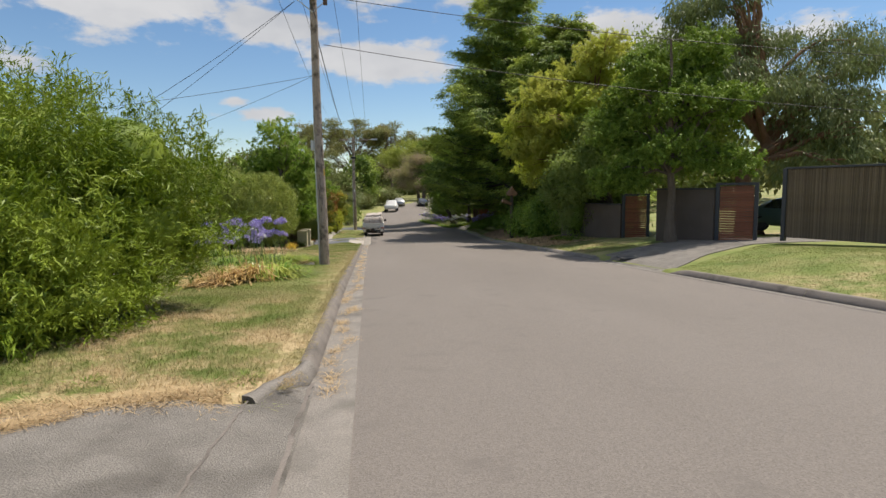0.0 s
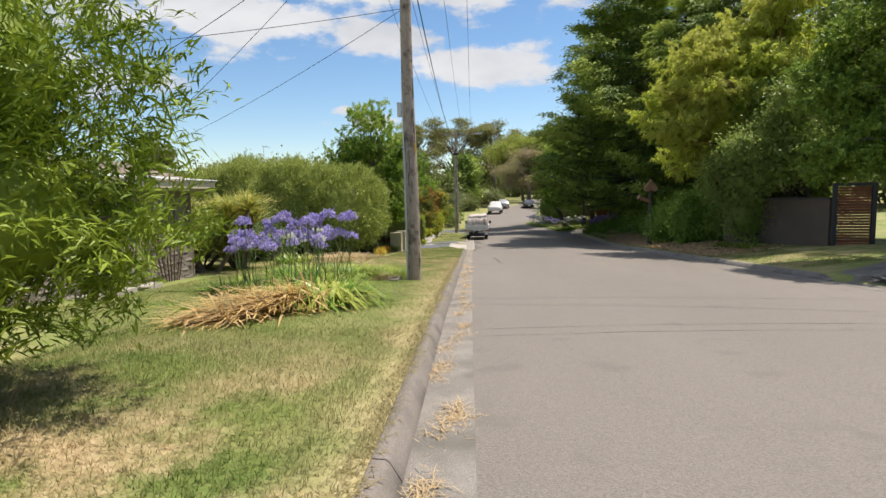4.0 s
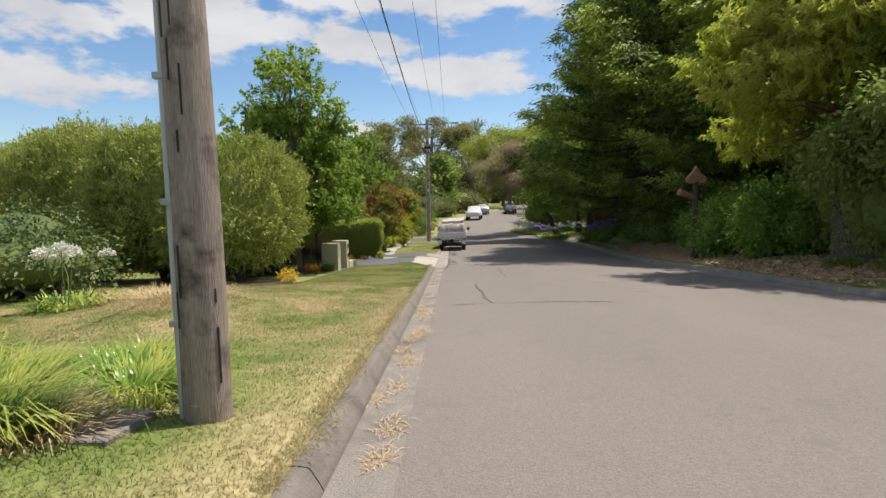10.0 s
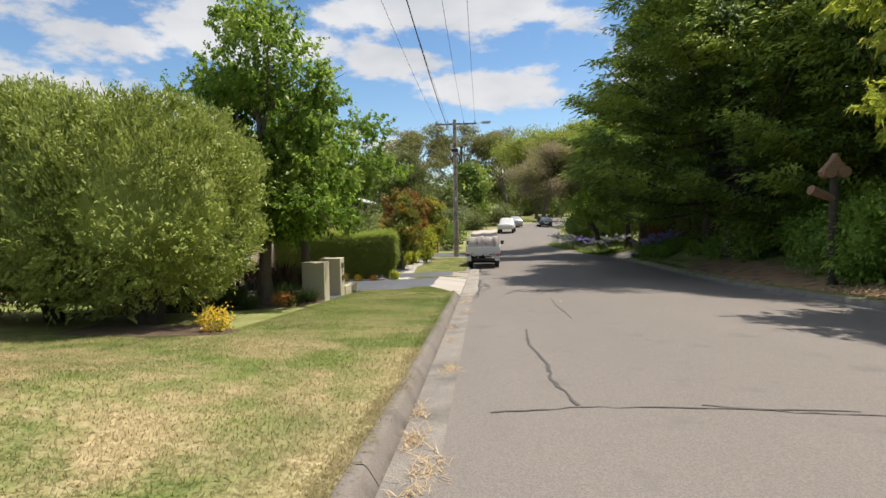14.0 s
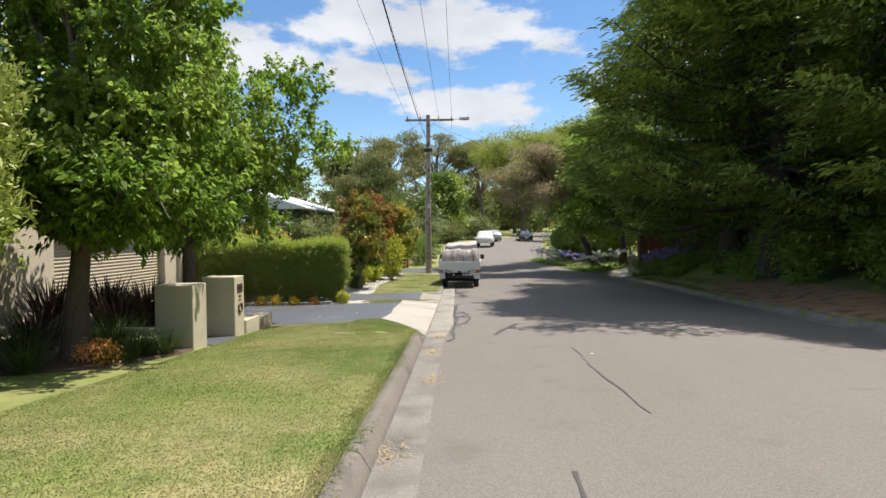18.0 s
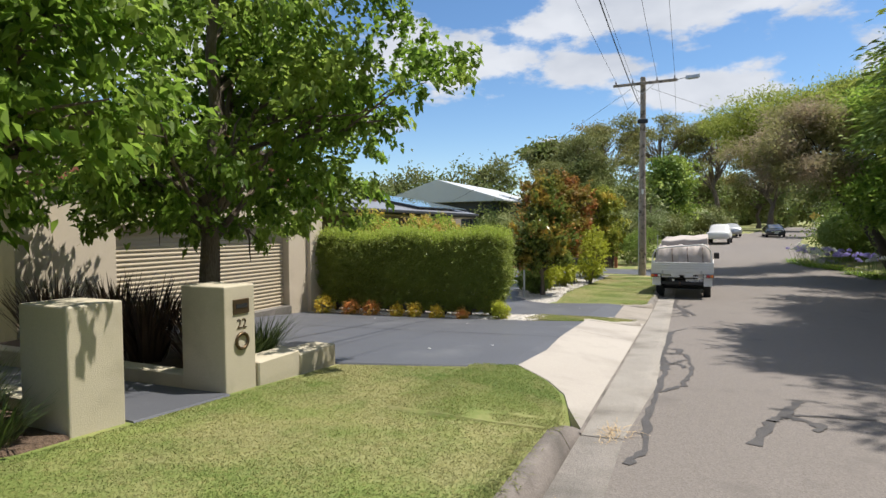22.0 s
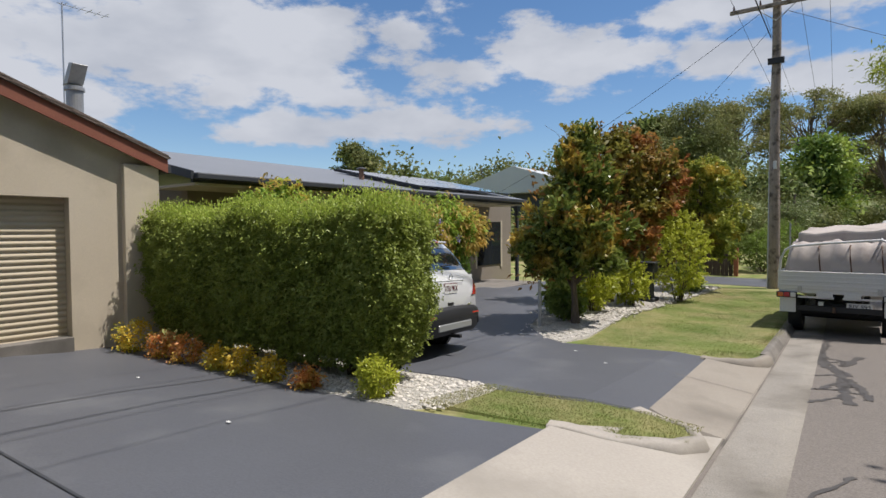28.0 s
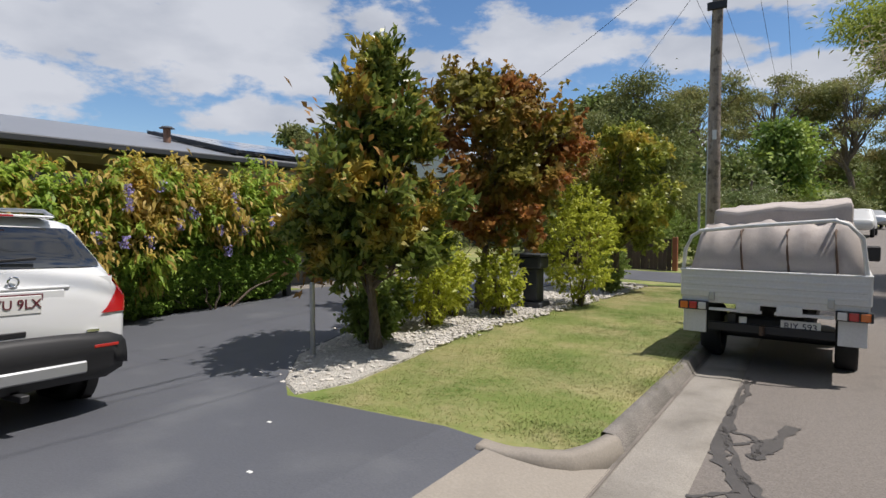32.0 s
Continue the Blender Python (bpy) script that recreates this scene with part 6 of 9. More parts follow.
def conifer(name, label, x, y, top, radius, boughs, spread, low, seed, leaf="cypress", spray=0.25, per=920, group=""):
    """An old cypress: boughs that sweep out and lift at the tip, each carrying a flat fan of drooping sprays."""
    rng = np.random.default_rng(seed)
    zb = gz(x, y) - 0.1
    t = thing(name, label, "tree", Matrix.Translation((x, y, zb)), group)
    base = np.array([x, y, zb])
    s = np.linspace(0, 1, 10)
    stem = np.stack([0.15 * np.sin(s * 5), 0.15 * np.cos(s * 4) - 0.15, s * (top - zb)], 1)
    runs = [(stem, radius * (1 - 0.88 * s) + radius * 0.5 * np.exp(-s * 16))]
    pts, axes, nrms = [], [], []
    for k in range(boughs):
        f = low + (1 - low) * ((k + rng.random()) / boughs) ** 0.9
        a = k * 2.39996 + rng.normal() * 0.35
        d = np.array([math.cos(a), math.sin(a), 0.0])
        side = np.array([-d[1], d[0], 0.0])
        reach = (spread * (1.03 - f) ** 0.72 * rng.uniform(0.62, 1.12) + 0.5) * (1 + 0.25 * max(0.0, -d[0]))
        h0 = f * (top - zb)
        lift = rng.uniform(0.05, 0.28) * (1 - 0.5 * f) + 0.55 * max(0.0, f - 0.75)
        for _ in range(9):
            tip = base + d * reach + np.array([0, 0, h0 + reach * lift])
            sx, sy = tip[0] - 0.6 - 0.39 * (tip[2] + 2.3), tip[1] - 0.26 * (tip[2] + 2.3)
            clear = tip[0] < 2.6 + max(0.0, tip[2] - 8.3) * 0.4 or (sx < -0.5 and sy < 43.4) or (sx < -1.5 and sy < 48.0) or (sx < 0.8 and sy > 44.2)
            clear = clear or (abs(tip[1] - 34.3) < 2.6 and tip[0] < 9.8 and tip[2] < 3.0)
            if x < 5 or not clear:
                break
            reach *= 0.86
        q = np.linspace(0, 1, 7)[:, None]
        path = np.array([0, 0, h0]) + d * q * reach + np.array([0, 0, 1.0]) * reach * (lift * q ** 1.6 - 0.10 * np.sin(q * np.pi)) + side * rng.normal() * 0.10 * reach * np.sin(q * 2.2)
        runs.append((path, np.linspace(max(0.03, radius * 0.22 * (1.1 - f)), 0.012, 7)))
        n = int(per * (0.35 + 0.65 * min(1.3, reach / (spread * 0.6))))
        # tufts along the bough, each a small fan; gaps are left between them
        m = max(5, int(reach * 6.5))
        u = 0.22 + 0.80 * rng.random(m) ** 0.75
        wide = (0.16 + 0.30 * np.sin(np.clip(u, 0, 1) * 2.6)) * min(reach, 3.6) * rng.uniform(0.55, 1.1)
        lat = rng.uniform(-1, 1, m) * wide
        foot_p = np.stack([np.interp(u, q[:, 0], path[:, c]) for c in range(3)], 1) + d * np.clip(u - 1, 0, 1)[:, None] * reach
        cen = foot_p + side * lat[:, None] - np.array([0, 0, 1.0]) * (np.abs(lat) * 0.10)[:, None] + rng.normal(size=(m, 3)) * [0.08, 0.08, 0.10]
        pick = rng.integers(0, m, n)
        out = d * 0.8 + side * (lat[pick] / (np.abs(wide[pick]) + 0.1))[:, None] * 0.8
        off = rng.normal(size=(n, 3)) * np.array([0.26, 0.26, 0.075])
        p = cen[pick] + off + np.array([0, 0, -0.10]) * (np.linalg.norm(off[:, :2], axis=1) ** 2)[:, None] * 3
        pts.append(p)
        axes.append(out + unit(off) * 0.7 + rng.normal(size=(n, 3)) * 0.25 + np.array([0, 0, -0.25]))
        nrms.append(np.repeat((np.array([0, 0, 1.6]) + d * 0.5)[None], n, 0))
    pts, axes, nrms = np.concatenate(pts), np.concatenate(axes), np.concatenate(nrms)
    part("trunk", tubes("trunk", runs, 8), "dark_bark", t)
    part("crown", leaf_mesh("crown", pts, axes, spray, spray * 0.36, rng, 0.12, nrms), leaf, t)
    return t


def layered(seed, x, y, z0, top, spread, n=46, low=0.25):
    """Flat layered boughs of an old cypress, longer below; each bough is a fan of small pads."""
    rng = np.random.default_rng(seed)
    out = []
    for k in range(n):
        f = low + (1 - low) * (k + 0.5) / n
        a = rng.uniform(0, 2 * np.pi)
        reach = spread * (1.04 - f) ** 0.85 * rng.uniform(0.55, 1.1)
        zz = z0 + (top - z0) * f
        for q in (0.18, 0.42, 0.62, 0.82, 1.0):
            w = (1.05 + (1 - f) * 0.55) * (1.25 - 0.4 * q)
            b = a + rng.normal() * 0.22
            far = reach * q * (1 + 0.32 * max(0.0, -math.cos(b)))
            cx, cy = x + math.cos(b) * far, y + math.sin(b) * far
            if abs(cy - 34.3) < 2.6 and cx < 9.8 and zz < 3.0:
                continue
            # the road stays open below, and the sun reaches the crossings
            sx, sy = cx - w - 0.39 * (zz + 2.3), cy - 0.26 * (zz + 2.3)
            if x > 5 and (cx - w < 2.3 + max(0.0, zz - 8.3) * 0.4 or (sx < -0.5 and sy < 43.4) or (sx < -1.5 and sy < 48.0)):
                continue
            out.append(((cx, cy, zz + 0.5 * q - 0.35 * q * q + rng.normal() * 0.12), (w, w, 0.24)))
    return out


def right_tree(name, label, x, y, top, radius, shapes, bark, leaf, clumps, per, size, length, width, seed, **kw):
    zb = gz(x, y)
    return tree(name, label, (x, y, zb - 0.1), (x - 0.2, y, top), radius, shapes, bark, leaf, clumps, per, size, length, width, seed, **kw)


OLD = "tall dark cypress with layered upswept boughs"
conifer("cypress_tree", OLD, 9.8, 45.0, 17.2, 0.42, 150, 8.6, 0.12, 92, group=RIGHT)
conifer("cypress_tree", OLD, 11.0, 51.0, 15.2, 0.40, 120, 8.0, 0.10, 94, group=RIGHT)
conifer("cypress_tree", OLD, 12.6, 39.0, 12.8, 0.36, 110, 6.0, 0.10, 96, group=RIGHT)
right_tree("sheoak_tree", "feathery yellow-green tree leaning over the verge", 11.2, 30.5, 8.8, 0.24,
           [((8.6, 30.5, 3.9), (2.6, 2.6, 1.3)), ((8.2, 31.0, 5.0), (1.8, 2.0, 0.9)), ((11.0, 29.5, 5.6), (2.6, 2.6, 1.4)), ((9.3, 32.2, 2.5), (1.9, 2.2, 1.0)), ((12.2, 31.5, 6.9), (2.2, 2.4, 1.4)), ((9.2, 28.6, 4.9), (1.5, 1.7, 1.1)), ((12.6, 28.5, 4.2), (2.2, 2.2, 1.8)), ((10.2, 30.6, 7.6), (2.2, 2.2, 1.2)), ((8.6, 30.2, 6.4), (2.0, 2.0, 1.0)), ((11.6, 29.6, 8.6), (1.7, 1.8, 1.0))], "red_bark", "sheoak", 4000, 40, 0.17, 0.24, 0.04, 101, limbs=40, hang=0.5, low=0.3, shell=0.6, group=RIGHT, split=20, spray=0.5)
right_tree("pittosporum_tree", "broad mid-green tree over the brown wall", 10.9, 26.6, 5.0, 0.2,
           [((9.9, 26.4, 2.3), (2.0, 2.2, 1.5)), ((11.2, 27.0, 4.0), (2.4, 2.4, 1.6)), ((9.5, 28.6, 1.6), (1.7, 1.8, 1.4)), ((12.6, 25.2, 3.0), (1.8, 1.8, 1.7))], "dark_bark", "pittos", 1700, 32, 0.22, 0.15, 0.075, 103, limbs=22, low=0.25, group=RIGHT)
right_tree("street_tree", "slender tree with lime-green leaves before the gate", 10.35, 19.6, 6.6, 0.17,
           [((10.2, 19.9, 2.9), (2.1, 2.0, 1.1)), ((8.9, 20.6, 1.8), (1.5, 1.4, 0.7)), ((10.9, 19.8, 4.3), (1.9, 1.9, 1.3)), ((12.0, 19.2, 2.4), (1.4, 1.4, 0.8)), ((9.3, 21.8, 3.6), (1.5, 1.5, 1.1)), ((10.3, 21.0, 5.6), (1.6, 1.7, 1.2)), ((11.6, 20.6, 6.4), (1.5, 1.5, 1.1)), ((9.5, 22.3, 4.9), (1.3, 1.4, 0.9)), ((12.6, 20.0, 4.6), (1.2, 1.3, 0.9))], "bark", "lime_tree", 3000, 30, 0.17, 0.12, 0.06, 105, limbs=34, low=0.35, group=RIGHT, split=12, spray=0.4, hang=0.3)
right_tree("gum_tree", "old gum tree with ruddy branching limbs and grey-green leaves", 16.4, 24.0, 10.2, 0.42,
           [((15.0, 23.5, 5.4), (2.6, 2.4, 1.6)), ((18.5, 23.0, 5.0), (2.6, 2.6, 1.8)), ((17.0, 25.0, 8.0), (2.6, 2.4, 1.5)), ((20.5, 24.0, 7.2), (2.6, 2.4, 1.4)), ((18.0, 22.0, 3.0), (2.6, 2.2, 1.4)), ((14.5, 26.0, 7.6), (2.2, 2.2, 1.3)), ((16.0, 24.2, 10.0), (1.9, 1.8, 1.1)), ((13.6, 24.6, 9.2), (1.5, 1.5, 0.9))], "red_bark", "gum", 1250, 34, 0.26, 0.24, 0.055, 107, limbs=44, low=0.25, hang=1.3, shell=0.5, group=RIGHT, lean=0.3, split=10)
right_tree("maple_tree", "leafy bright green tree beyond the cypress", 9.4, 62.6, 6.0, 0.2,
           [((7.6, 59.6, 2.2), (2.9, 2.9, 2.6)), ((8.2, 61, 5.2), (2.8, 2.8, 2.4)), ((6.6, 58.2, 1.0), (1.9, 2.0, 1.9)), ((9.6, 63, 6.6), (2.6, 2.6, 2.2)), ((9.8, 57.5, 3.2), (2.4, 2.4, 2.6)), ((6.9, 60.0, 4.3), (1.9, 1.9, 1.6))], "dark_bark", "liquid", 2400, 30, 0.30, 0.18, 0.10, 109, limbs=24, group=RIGHT, split=11)
right_tree("backing_tree", "dense dark tree behind the fence", 15.0, 33.0, 9.0, 0.3, [((14.5, 33, 4.0), (3.2, 3.4, 3.4)), ((15.5, 34, 8.0), (3.0, 3.2, 2.6)), ((16, 28.5, 5.0), (3.0, 3.0, 3.4))], "dark_bark", "pittos", 1000, 28, 0.5, 0.28, 0.13, 111, limbs=18, group=RIGHT)
right_tree("backing_tree", "dense dark tree behind the fence", 16.0, 46.0, 10.0, 0.3, [((15.5, 45, 4.0), (3.4, 4.0, 4.0)), ((16, 52, 6.0), (3.4, 4.0, 4.4)), ((15, 59, 4.5), (3.4, 4.0, 4.4))], "dark_bark", "pittos", 1100, 28, 0.55, 0.30, 0.14, 113, limbs=18, group=RIGHT)


def thicket(label, x0, x1, y0, y1, h, leaf, clumps, per, size, length, width, seed):
    zb = gz((x0 + x1) / 2, (y0 + y1) / 2)
    rng = np.random.default_rng(seed)
    shapes = []
    for k in range(9):
        y = y0 + (y1 - y0) * (k + 0.5) / 9
        x = rng.uniform(x0, x1)
        hh = h * rng.uniform(0.7, 1.1)
        zz = gz(x, y)
        shapes.append(((x, y, zz + hh * 0.5), ((x1 - x0) * 0.45, (y1 - y0) / 9 * 0.9, hh * 0.52)))
    return shrub("undergrowth", label, ((x0 + x1) / 2, (y0 + y1) / 2, zb), shapes, leaf, clumps, per, size, length, width, seed, 20, "dark_bark", "shrubbery", shell=0.6, core=0.7)


thicket("dense dark green undergrowth at the fence", 8.35, 9.9, 31.2, 36.0, 2.3, "ivy", 900, 22, 0.18, 0.15, 0.07, 120)
thicket("dense dark green undergrowth at the fence", 8.7, 11.4, 32.4, 41.0, 2.5, "ivy", 1100, 22, 0.20, 0.15, 0.07, 121)
thicket("dense dark green undergrowth at the fence", 9.6, 12.0, 38.5, 45.5, 2.1, "ivy", 800, 22, 0.22, 0.16, 0.075, 122)
thicket("low dark ground cover on the bank below the wall", 9.5, 11.4, 45.0, 54.0, 0.42, "ivy", 700, 22, 0.12, 0.13, 0.06, 127)
thicket("tall dark screen of shrubs behind the fence", 11.0, 14.5, 48.0, 66.0, 6.5, "pittos", 1100, 22, 0.4, 0.26, 0.12, 125)
thicket("tall dark screen of shrubs behind the fence", 12.2, 15.0, 28.0, 48.0, 6.0, "pittos", 1100, 22, 0.4, 0.26, 0.12, 126)
thicket("tall mixed shrubs under the leaning tree", 9.2, 11.6, 26.8, 33.0, 3.4, "pittos", 900, 22, 0.20, 0.13, 0.055, 123)
thicket("dense shrubs at the road's bend", 6.2, 10.5, 65.5, 76.0, 3.4, "pittos", 900, 20, 0.3, 0.2, 0.09, 124)


# ---- far trees ----
FAR = "trees beyond the bend"


def far_tree(label, x, y, top, shapes, leaf, clumps, seed, bark="bark", per=18, size=0.75, length=0.5, width=0.26, radius=0.3, limbs=16, flat=0.55, name="distant_tree"):
    zb = float(land(x, y))
    return tree(name, label, (x, y, zb - 0.2), (x, y, top), radius, shapes, bark, leaf, clumps, per, size, length, width, seed, limbs, FAR, 0.45, flat=flat, low=0.35, lean=0.3, split=0 if len(shapes) > 6 else 7)


def domes(x, y, h, spread, n, seed, low=0.62, r=(1.3, 2.3)):
    """Small flat-bottomed leaf clouds of a gum, at many heights under one spreading outline."""
    rng = np.random.default_rng(seed)
    out = []
    for k in range(n):
        a, q = rng.uniform(0, 2 * np.pi), math.sqrt(rng.random())
        top = h - 0.28 * h * q ** 2.2
        zz = top - rng.random() ** 1.6 * (1 - low) * h
        w = rng.uniform(*r)
        out.append(((x + math.cos(a) * q * spread, y + math.sin(a) * q * spread, zz - 0.5), (w, w, w * 0.55)))
    return out


for k, (x, y, h, sp, n) in enumerate(((-13, 112, 15.0, 5.2, 22), (-6, 118, 15.6, 5.4, 22), (1.5, 121, 15.0, 5.0, 20), (-20, 118, 11.0, 4.5, 16), (8.5, 124, 12.5, 4.5, 16))):
    far_tree("tall spreading gum with bronze-green canopy", x, y, h - 3, domes(x, y, h * 1.08, sp, n + 6, 190 + k, 0.66, (0.9, 1.8)), "euc", 760, 200 + k, limbs=44, size=0.42, length=0.34, width=0.15, flat=0.5, radius=0.42)
# trees that lean over the road from the far side
tree("overhanging_tree", "round-topped yellow-green tree leaning over the road", (8.9, 68.0, float(land(8.9, 68)) - 0.1), (3.2, 65.5, 5.4), 0.3,
     [((1.2, 64.5, 5.3), (2.0, 2.2, 0.95)), ((3.4, 66, 6.1), (2.4, 2.6, 1.05)), ((5.6, 67.5, 5.9), (2.3, 2.4, 1.1)), ((7.6, 69, 6.6), (2.5, 2.6, 1.3)), ((2.2, 67, 4.6), (1.7, 2.0, 0.7))], "dark_bark", "far_lime", 1500, 28, 0.30, 0.24, 0.06, 210, 26, "", 0.4, low=0.45, lean=0.2)
tree("overhanging_tree", "leaning tree with mauve-grey feathery foliage over the road", (7.9, 63.2, float(land(7.9, 63.2)) - 0.1), (3.6, 60.8, 3.4), 0.24,
     [((1.9, 59.5, 3.3), (1.7, 1.9, 0.9)), ((3.5, 60.5, 4.2), (2.0, 2.1, 0.95)), ((5.2, 61.5, 3.9), (1.9, 2.0, 1.0)), ((2.8, 59.2, 2.3), (1.7, 1.7, 0.75)), ((4.8, 60.2, 2.2), (1.6, 1.6, 0.9))], "dark_bark", "mauve_tree", 1500, 28, 0.26, 0.20, 0.04, 211, 24, "", 0.4, low=0.4, lean=0.2)
far_tree("dark conifer beyond the pole", -3.5, 96, 6.5, layered(213, -3.5, 96, -1.5, 6.8, 3.8, 24), "cypress", 360, 212, "dark_bark")
far_tree("tall dark olive tree beyond the garden", -8.5, 72, 5.8, [((-8.6, 72, 2.4), (2.6, 2.8, 2.4)), ((-7.2, 73, 1.0), (2.4, 2.4, 2.0)), ((-8.4, 72, 5.0), (1.9, 1.9, 1.6)), ((-7.7, 72.5, 3.6), (1.7, 1.8, 1.4)), ((-9.6, 70, 3.6), (1.7, 1.8, 1.6))], "far_green", 1500, 214, size=0.34, length=0.24, width=0.075)
far_tree("dark bushy tree above the garden", -12.0, 78, 6.8, [((-12, 78, 4.8), (2.6, 2.6, 2.2)), ((-10.5, 80, 3.4), (2.6, 2.6, 2.4))], "far_green", 480, 215, size=0.5)
far_tree("pale grey-green shrub by the kerb", -4.4, 82, 1.6, [((-4.4, 82, 0.2), (1.6, 2.0, 1.6)), ((-5.2, 80, -0.2), (1.4, 1.6, 1.2))], "gum", 330, 216, size=0.4, length=0.24, width=0.06)
for k, (x, y, h, m) in enumerate(((-9, 92, 5.5, "far_green"), (-14, 100, 7.5, "far_green"), (-2, 130, 9, "far_green"), (8, 135, 9, "far_green"), (16, 118, 9.5, "far_green"), (14, 98, 7.5, "far_green"), (22, 128, 10, "far_green"), (-24, 92, 8, "far_green"), (-33, 88, 7.2, "far_green"), (-30, 70, 4.5, "far_green"), (-38, 78, 5.6, "euc"), (1, 145, 10, "euc"))):
    zb = float(land(x, y))
    far_tree("bushy green tree in the distance" if m == "far_green" else "bronze-green gum in the distance", x, y, h - 1, [((x, y, zb + (h - zb) * 0.5), (4.0, 4.0, (h - zb) * 0.42)), ((x + 2.6, y + 1, zb + (h - zb) * 0.65), (3.0, 3.0, (h - zb) * 0.33)), ((x - 2.6, y + 1, zb + (h - zb) * 0.6), (3.0, 3.0, (h - zb) * 0.3))], m, 330, 230 + k, flat=0.8)
for k, (x, y, h) in enumerate(((-66, 106, 8.6), (-48.9, 85.7, 9.6), (-62, 74, 5.0))):
    far_tree("dark tree behind the rooftops", x, y, h - 1, domes(x, y, h, 2.0 if k else 1.0, 9, 250 + k, 0.6, (0.9, 1.5)), "far_green" if k % 2 else "euc", 260, 260 + k, flat=0.8, size=0.45)
for k, (x, y, r, h, m) in enumerate(((-9.5, 64.5, 1.6, 2.6, "far_green"), (-8.2, 67.5, 1.5, 2.4, "pittos"), (-10.5, 68, 2.0, 3.4, "far_green"), (-6.6, 76.5, 1.6, 2.2, "far_green"), (-7.5, 84, 2.2, 3.4, "far_green"), (-12.5, 86, 3.0, 4.5, "far_green"), (-4.0, 90, 2.0, 2.6, "far_green"), (-8, 98, 3.0, 4.0, "far_green"), (-1, 102, 3.0, 3.6, "far_green"), (-15, 72, 2.4, 3.6, "far_green"), (-19, 66, 2.4, 3.4, "far_green"), (14, 92, 3, 4, "pittos"), (11.5, 80, 2.4, 4.4, "pittos"), (17, 104, 3, 4, "far_green"))):
    zz = float(land(x, y))
    shrub("distant_bush", "bushy green shrub beyond the garden", (x, y, zz), [((x, y, zz + h * 0.5), (r, r, h * 0.52)), ((x + r * 0.7, y + r * 0.5, zz + h * 0.38), (r * 0.7, r * 0.7, h * 0.4))], m, 260, 16, 0.34, 0.26, 0.12, 320 + k, 6, shell=0.6, core=0.75, group="bushes beyond the garden")
rng = np.random.default_rng(300)
n = 230
tx = np.concatenate([rng.uniform(-170, 190, n), rng.uniform(32, 60, 60)])
ty = np.concatenate([rng.uniform(150, 215, n), rng.uniform(-60, 120, 60)])
tr = rng.uniform(3.2, 6.0, n + 60)
th = rng.uniform(4.5, 9.5, n + 60) + 2.0 * np.sin(tx * 0.05)
d = random_dirs((n + 60) * 520, rng).reshape(n + 60, 520, 3)
lump = 1 + 0.22 * np.sin(d * 5 + tx[:, None, None]).sum(2, keepdims=True) / 1.5
pts = np.stack([tx, ty, th * 0.55 - 0.5], 1)[:, None] + d * np.stack([tr, tr, th * 0.5], 1)[:, None] * lump * rng.uniform(0.68, 0.98, (n + 60, 520, 1))
pts = pts.reshape(-1, 3)
woods = part("woods", leaf_mesh("woods", pts, rng.normal(size=pts.shape), 1.25, 0.75, rng), "far_green", kind="stuff")
tagged(woods, "distant belt of mixed green trees", "woods")

# ---- vehicles ----
from mathutils.bvhtree import BVHTree


def loft_body(stations):
    """A car body from cross-sections along its length: x, floor, belt, top, half-widths at sill, belt and roof."""
    V, F = [], []
    for x, zb, zt, zr, wb, wt, wr in stations:
        half = [(wb * 0.80, zb), (wb * 0.97, zb + 0.06), (wb, zb + 0.16), ((wb + wt) / 2 + 0.012, (zb + zt) / 2), (wt, zt), ((wt + wr * 1.02) / 2, (zt + zr) / 2), (wr, zr - 0.05), (wr * 0.86, zr - 0.008), (wr * 0.45, zr + 0.012)]
        V += [(x, -y, z) for y, z in half] + [(x, 0, zr + 0.018)] + [(x, y, z) for y, z in half[::-1]]
    n = 19
    for a in range(len(stations) - 1):
        for b in range(n):
            c = (b + 1) % n
            F.append((a * n + b, a * n + c, (a + 1) * n + c, (a + 1) * n + b))
    bm = bmesh.new()
    vs = [bm.verts.new(v) for v in V]
    for f in F:
        bm.faces.new([vs[i] for i in f])
    bm.faces.new(vs[:n])
    bm.faces.new(vs[-n:][::-1])
    bmesh.ops.recalc_face_normals(bm, faces=bm.faces[:])
    return bm


def wheel(parent, x, y, r, w, out, rim="silver", spokes=5):
    holder = thing_part("wheel", parent)
    holder.matrix_basis = pose(x, y, r)
    prof = [(r * 0.62, -w / 2), (r * 0.93, -w / 2), (r, -w * 0.36), (r, w * 0.36), (r * 0.93, w / 2), (r * 0.62, w / 2)]
    k, V = 28, []
    for i in range(k):
        a = 2 * math.pi * i / k
        V += [(p * math.cos(a), q, p * math.sin(a)) for p, q in prof]
    m = len(prof)
    F = [(i * m + j, i * m + (j + 1) % m, ((i + 1) % k) * m + (j + 1) % m, ((i + 1) % k) * m + j) for i in range(k) for j in range(m)]
    part("tyre", raw_mesh("tyre", V, F), "tyre", holder)
    bm = rod((0, out * w * 0.18, 0), (0, out * w * 0.28, 0), r * 0.20, sides=16)
    for s in range(spokes):
        a = 2 * math.pi * s / spokes
        b = box(r * 0.1, r * 0.62, -0.02, 0.02, -r * 0.085, r * 0.085, 0.01)
        b.transform(Matrix.Translation((0, out * w * 0.24, 0)) @ Matrix.Rotation(a, 4, "Y"))
        join(bm, b)
    part("rim", bm, rim, holder)
    part("hub_disc", rod((0, -out * w * 0.1, 0), (0, out * w * 0.05, 0), r * 0.62, sides=24), "black", holder)
    return holder


